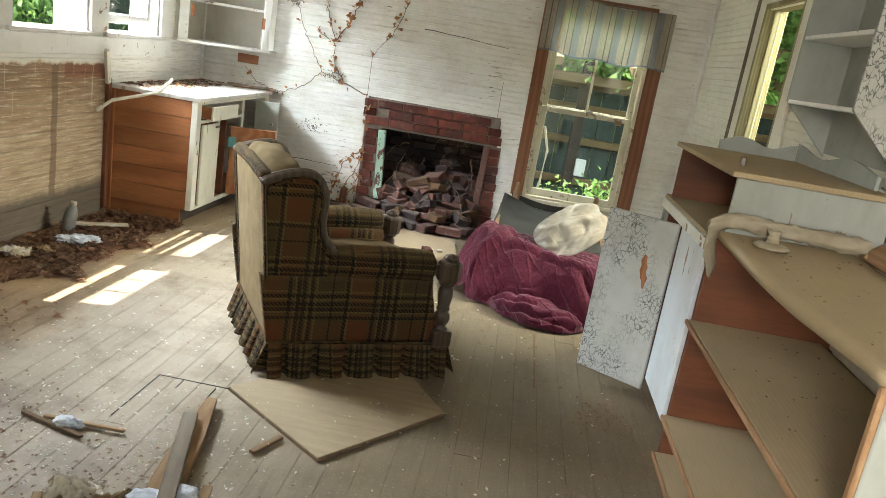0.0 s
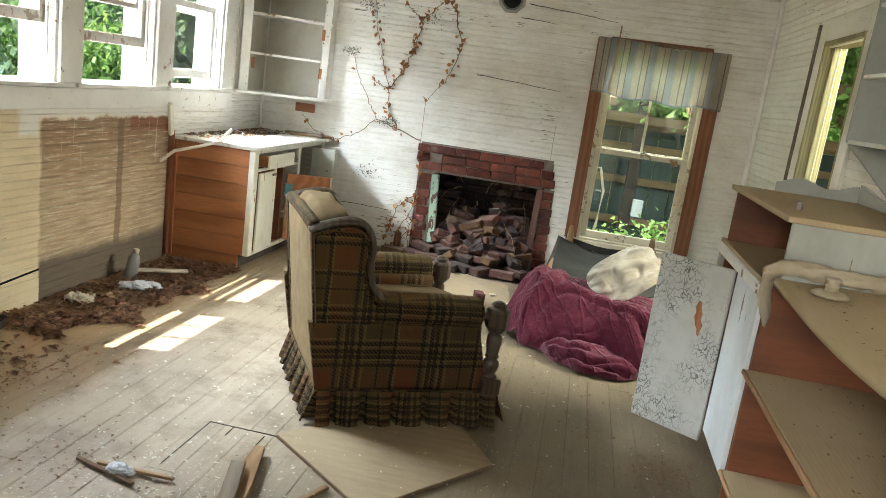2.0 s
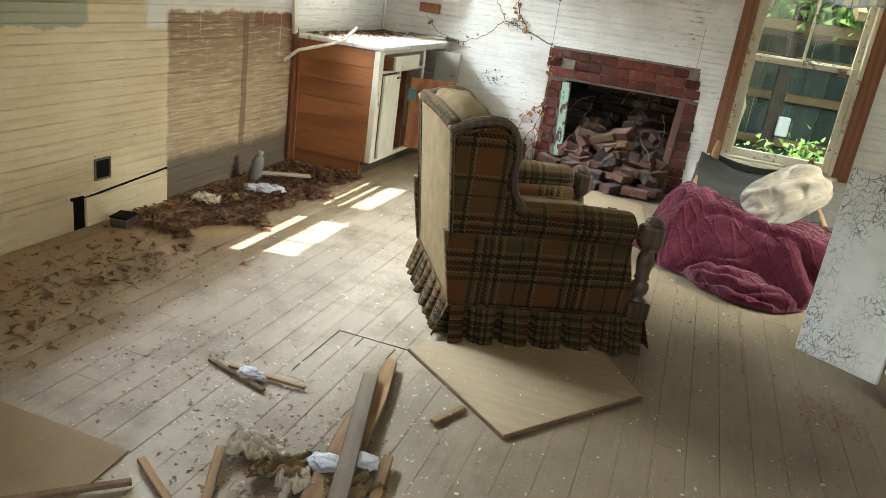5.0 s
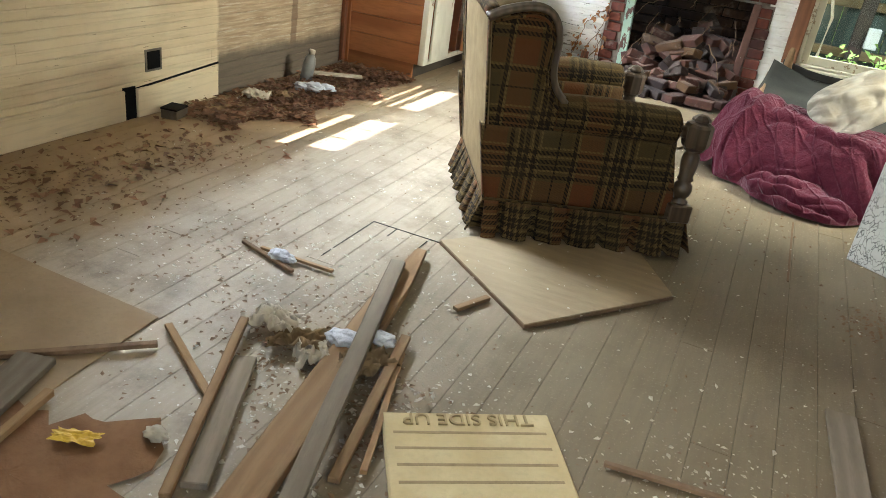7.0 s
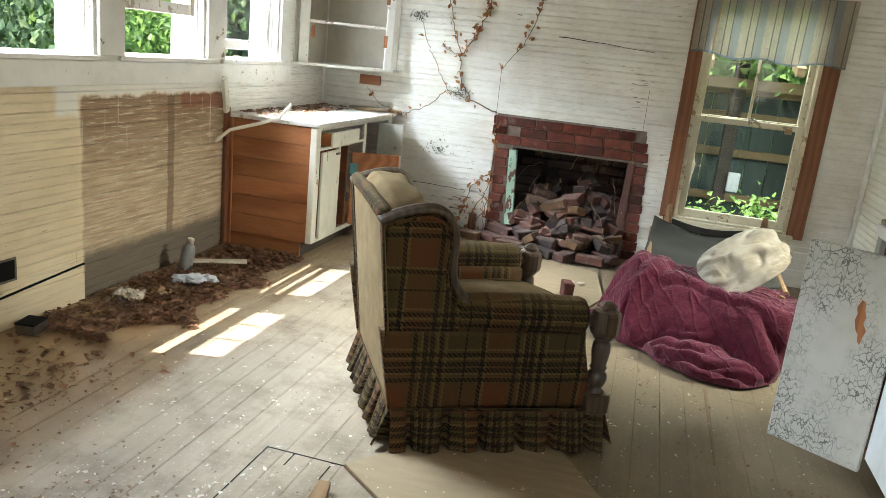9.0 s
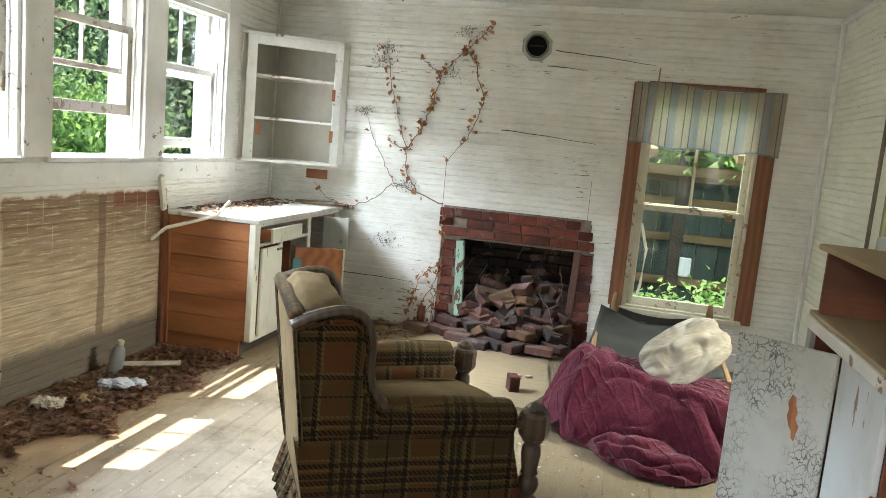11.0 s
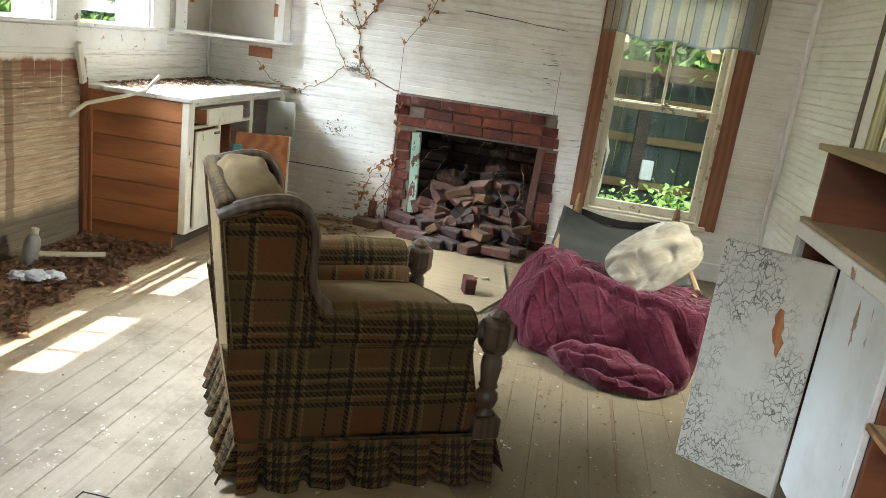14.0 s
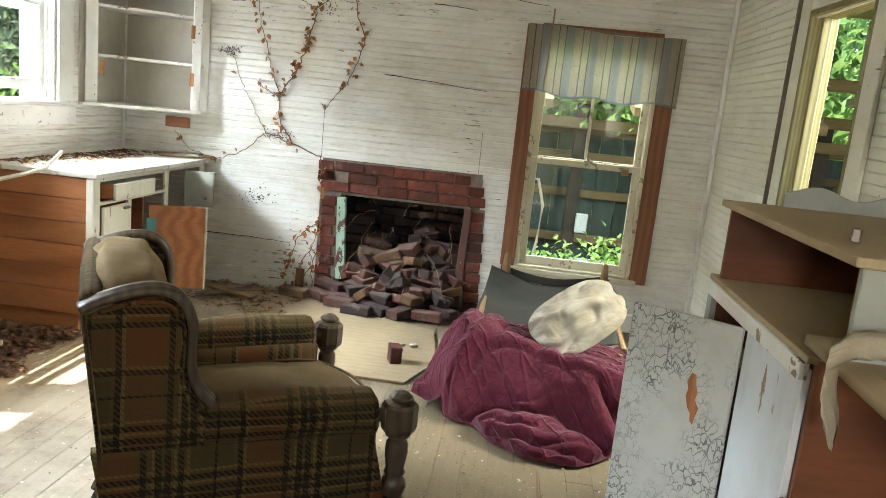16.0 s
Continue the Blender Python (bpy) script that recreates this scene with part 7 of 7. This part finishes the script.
def clad(parent, a0, a1, holes, face, axis, sign, mat, seed):
    """Horizontal boards over a wall; sign is the way the proud face looks."""
    rng = random.Random(seed)
    z = 0.0
    while z < H - 0.01:
        wd = min(PITCH, H - z)
        spans = [(a0, a1)]
        for h in holes:
            if h[2] < z + wd * 0.5 < h[3]:
                nxt = []
                for p, q in spans:
                    if h[1] <= p or h[0] >= q:
                        nxt.append((p, q))
                    else:
                        if h[0] > p:
                            nxt.append((p, h[0]))
                        if h[1] < q:
                            nxt.append((h[1], q))
                spans = nxt
        if a1 - a0 > 4.5:
            c = rng.uniform(a0 + 1.2, a1 - 1.2)
            spans = [s for p, q in spans for s in ((p, c), (c, q)) if p < c < q] + [(p, q) for p, q in spans if not p < c < q]
        for p, q in spans:
            if q - p < 0.01:
                continue
            prof = bead_profile(wd) if wd > 0.05 else [(0, -0.02), (0, 0), (wd, 0), (wd, -0.02)]
            bm = bmesh.new()
            dev = rng.uniform(-0.0015, 0.0)
            ends = []
            for c in (p + 0.0004, q - 0.0004):
                ring = []
                for hh, dd in prof:
                    off = face + sign * (dd + dev)
                    ring.append(bm.verts.new((c, off, z + hh) if axis == "X" else (off, c, z + hh)))
                ends.append(ring)
            n = len(prof)
            for s in range(n):
                bm.faces.new((ends[0][s], ends[0][(s + 1) % n], ends[1][(s + 1) % n], ends[1][s]))
            bm.faces.new(ends[0])
            bm.faces.new(ends[1][::-1])
            bmesh.ops.recalc_face_normals(bm, faces=bm.faces[:])
            part("board", bm, mat, parent)
        z += PITCH


clad(wall_back, 0.0, RW, [(2.945, 3.755, 0.385, 2.02), (1.50, 2.66, 0.70, 1.0), (1.50, 2.70, -1, 0.70)], 0.0, "X", -1, WHITE_WALL, 1)
clad(wall_left, BACKY, -0.0005, [(a, b, WZ0, WZ1) for a, b in WINDOWS], 0.0, "Y", 1, LEFT_WALL, 2)
clad(wall_right, BACKY, -0.0005, [(-2.15, -1.42, 0.0, 2.06)], RW, "Y", -1, RIGHT_WALL, 3)
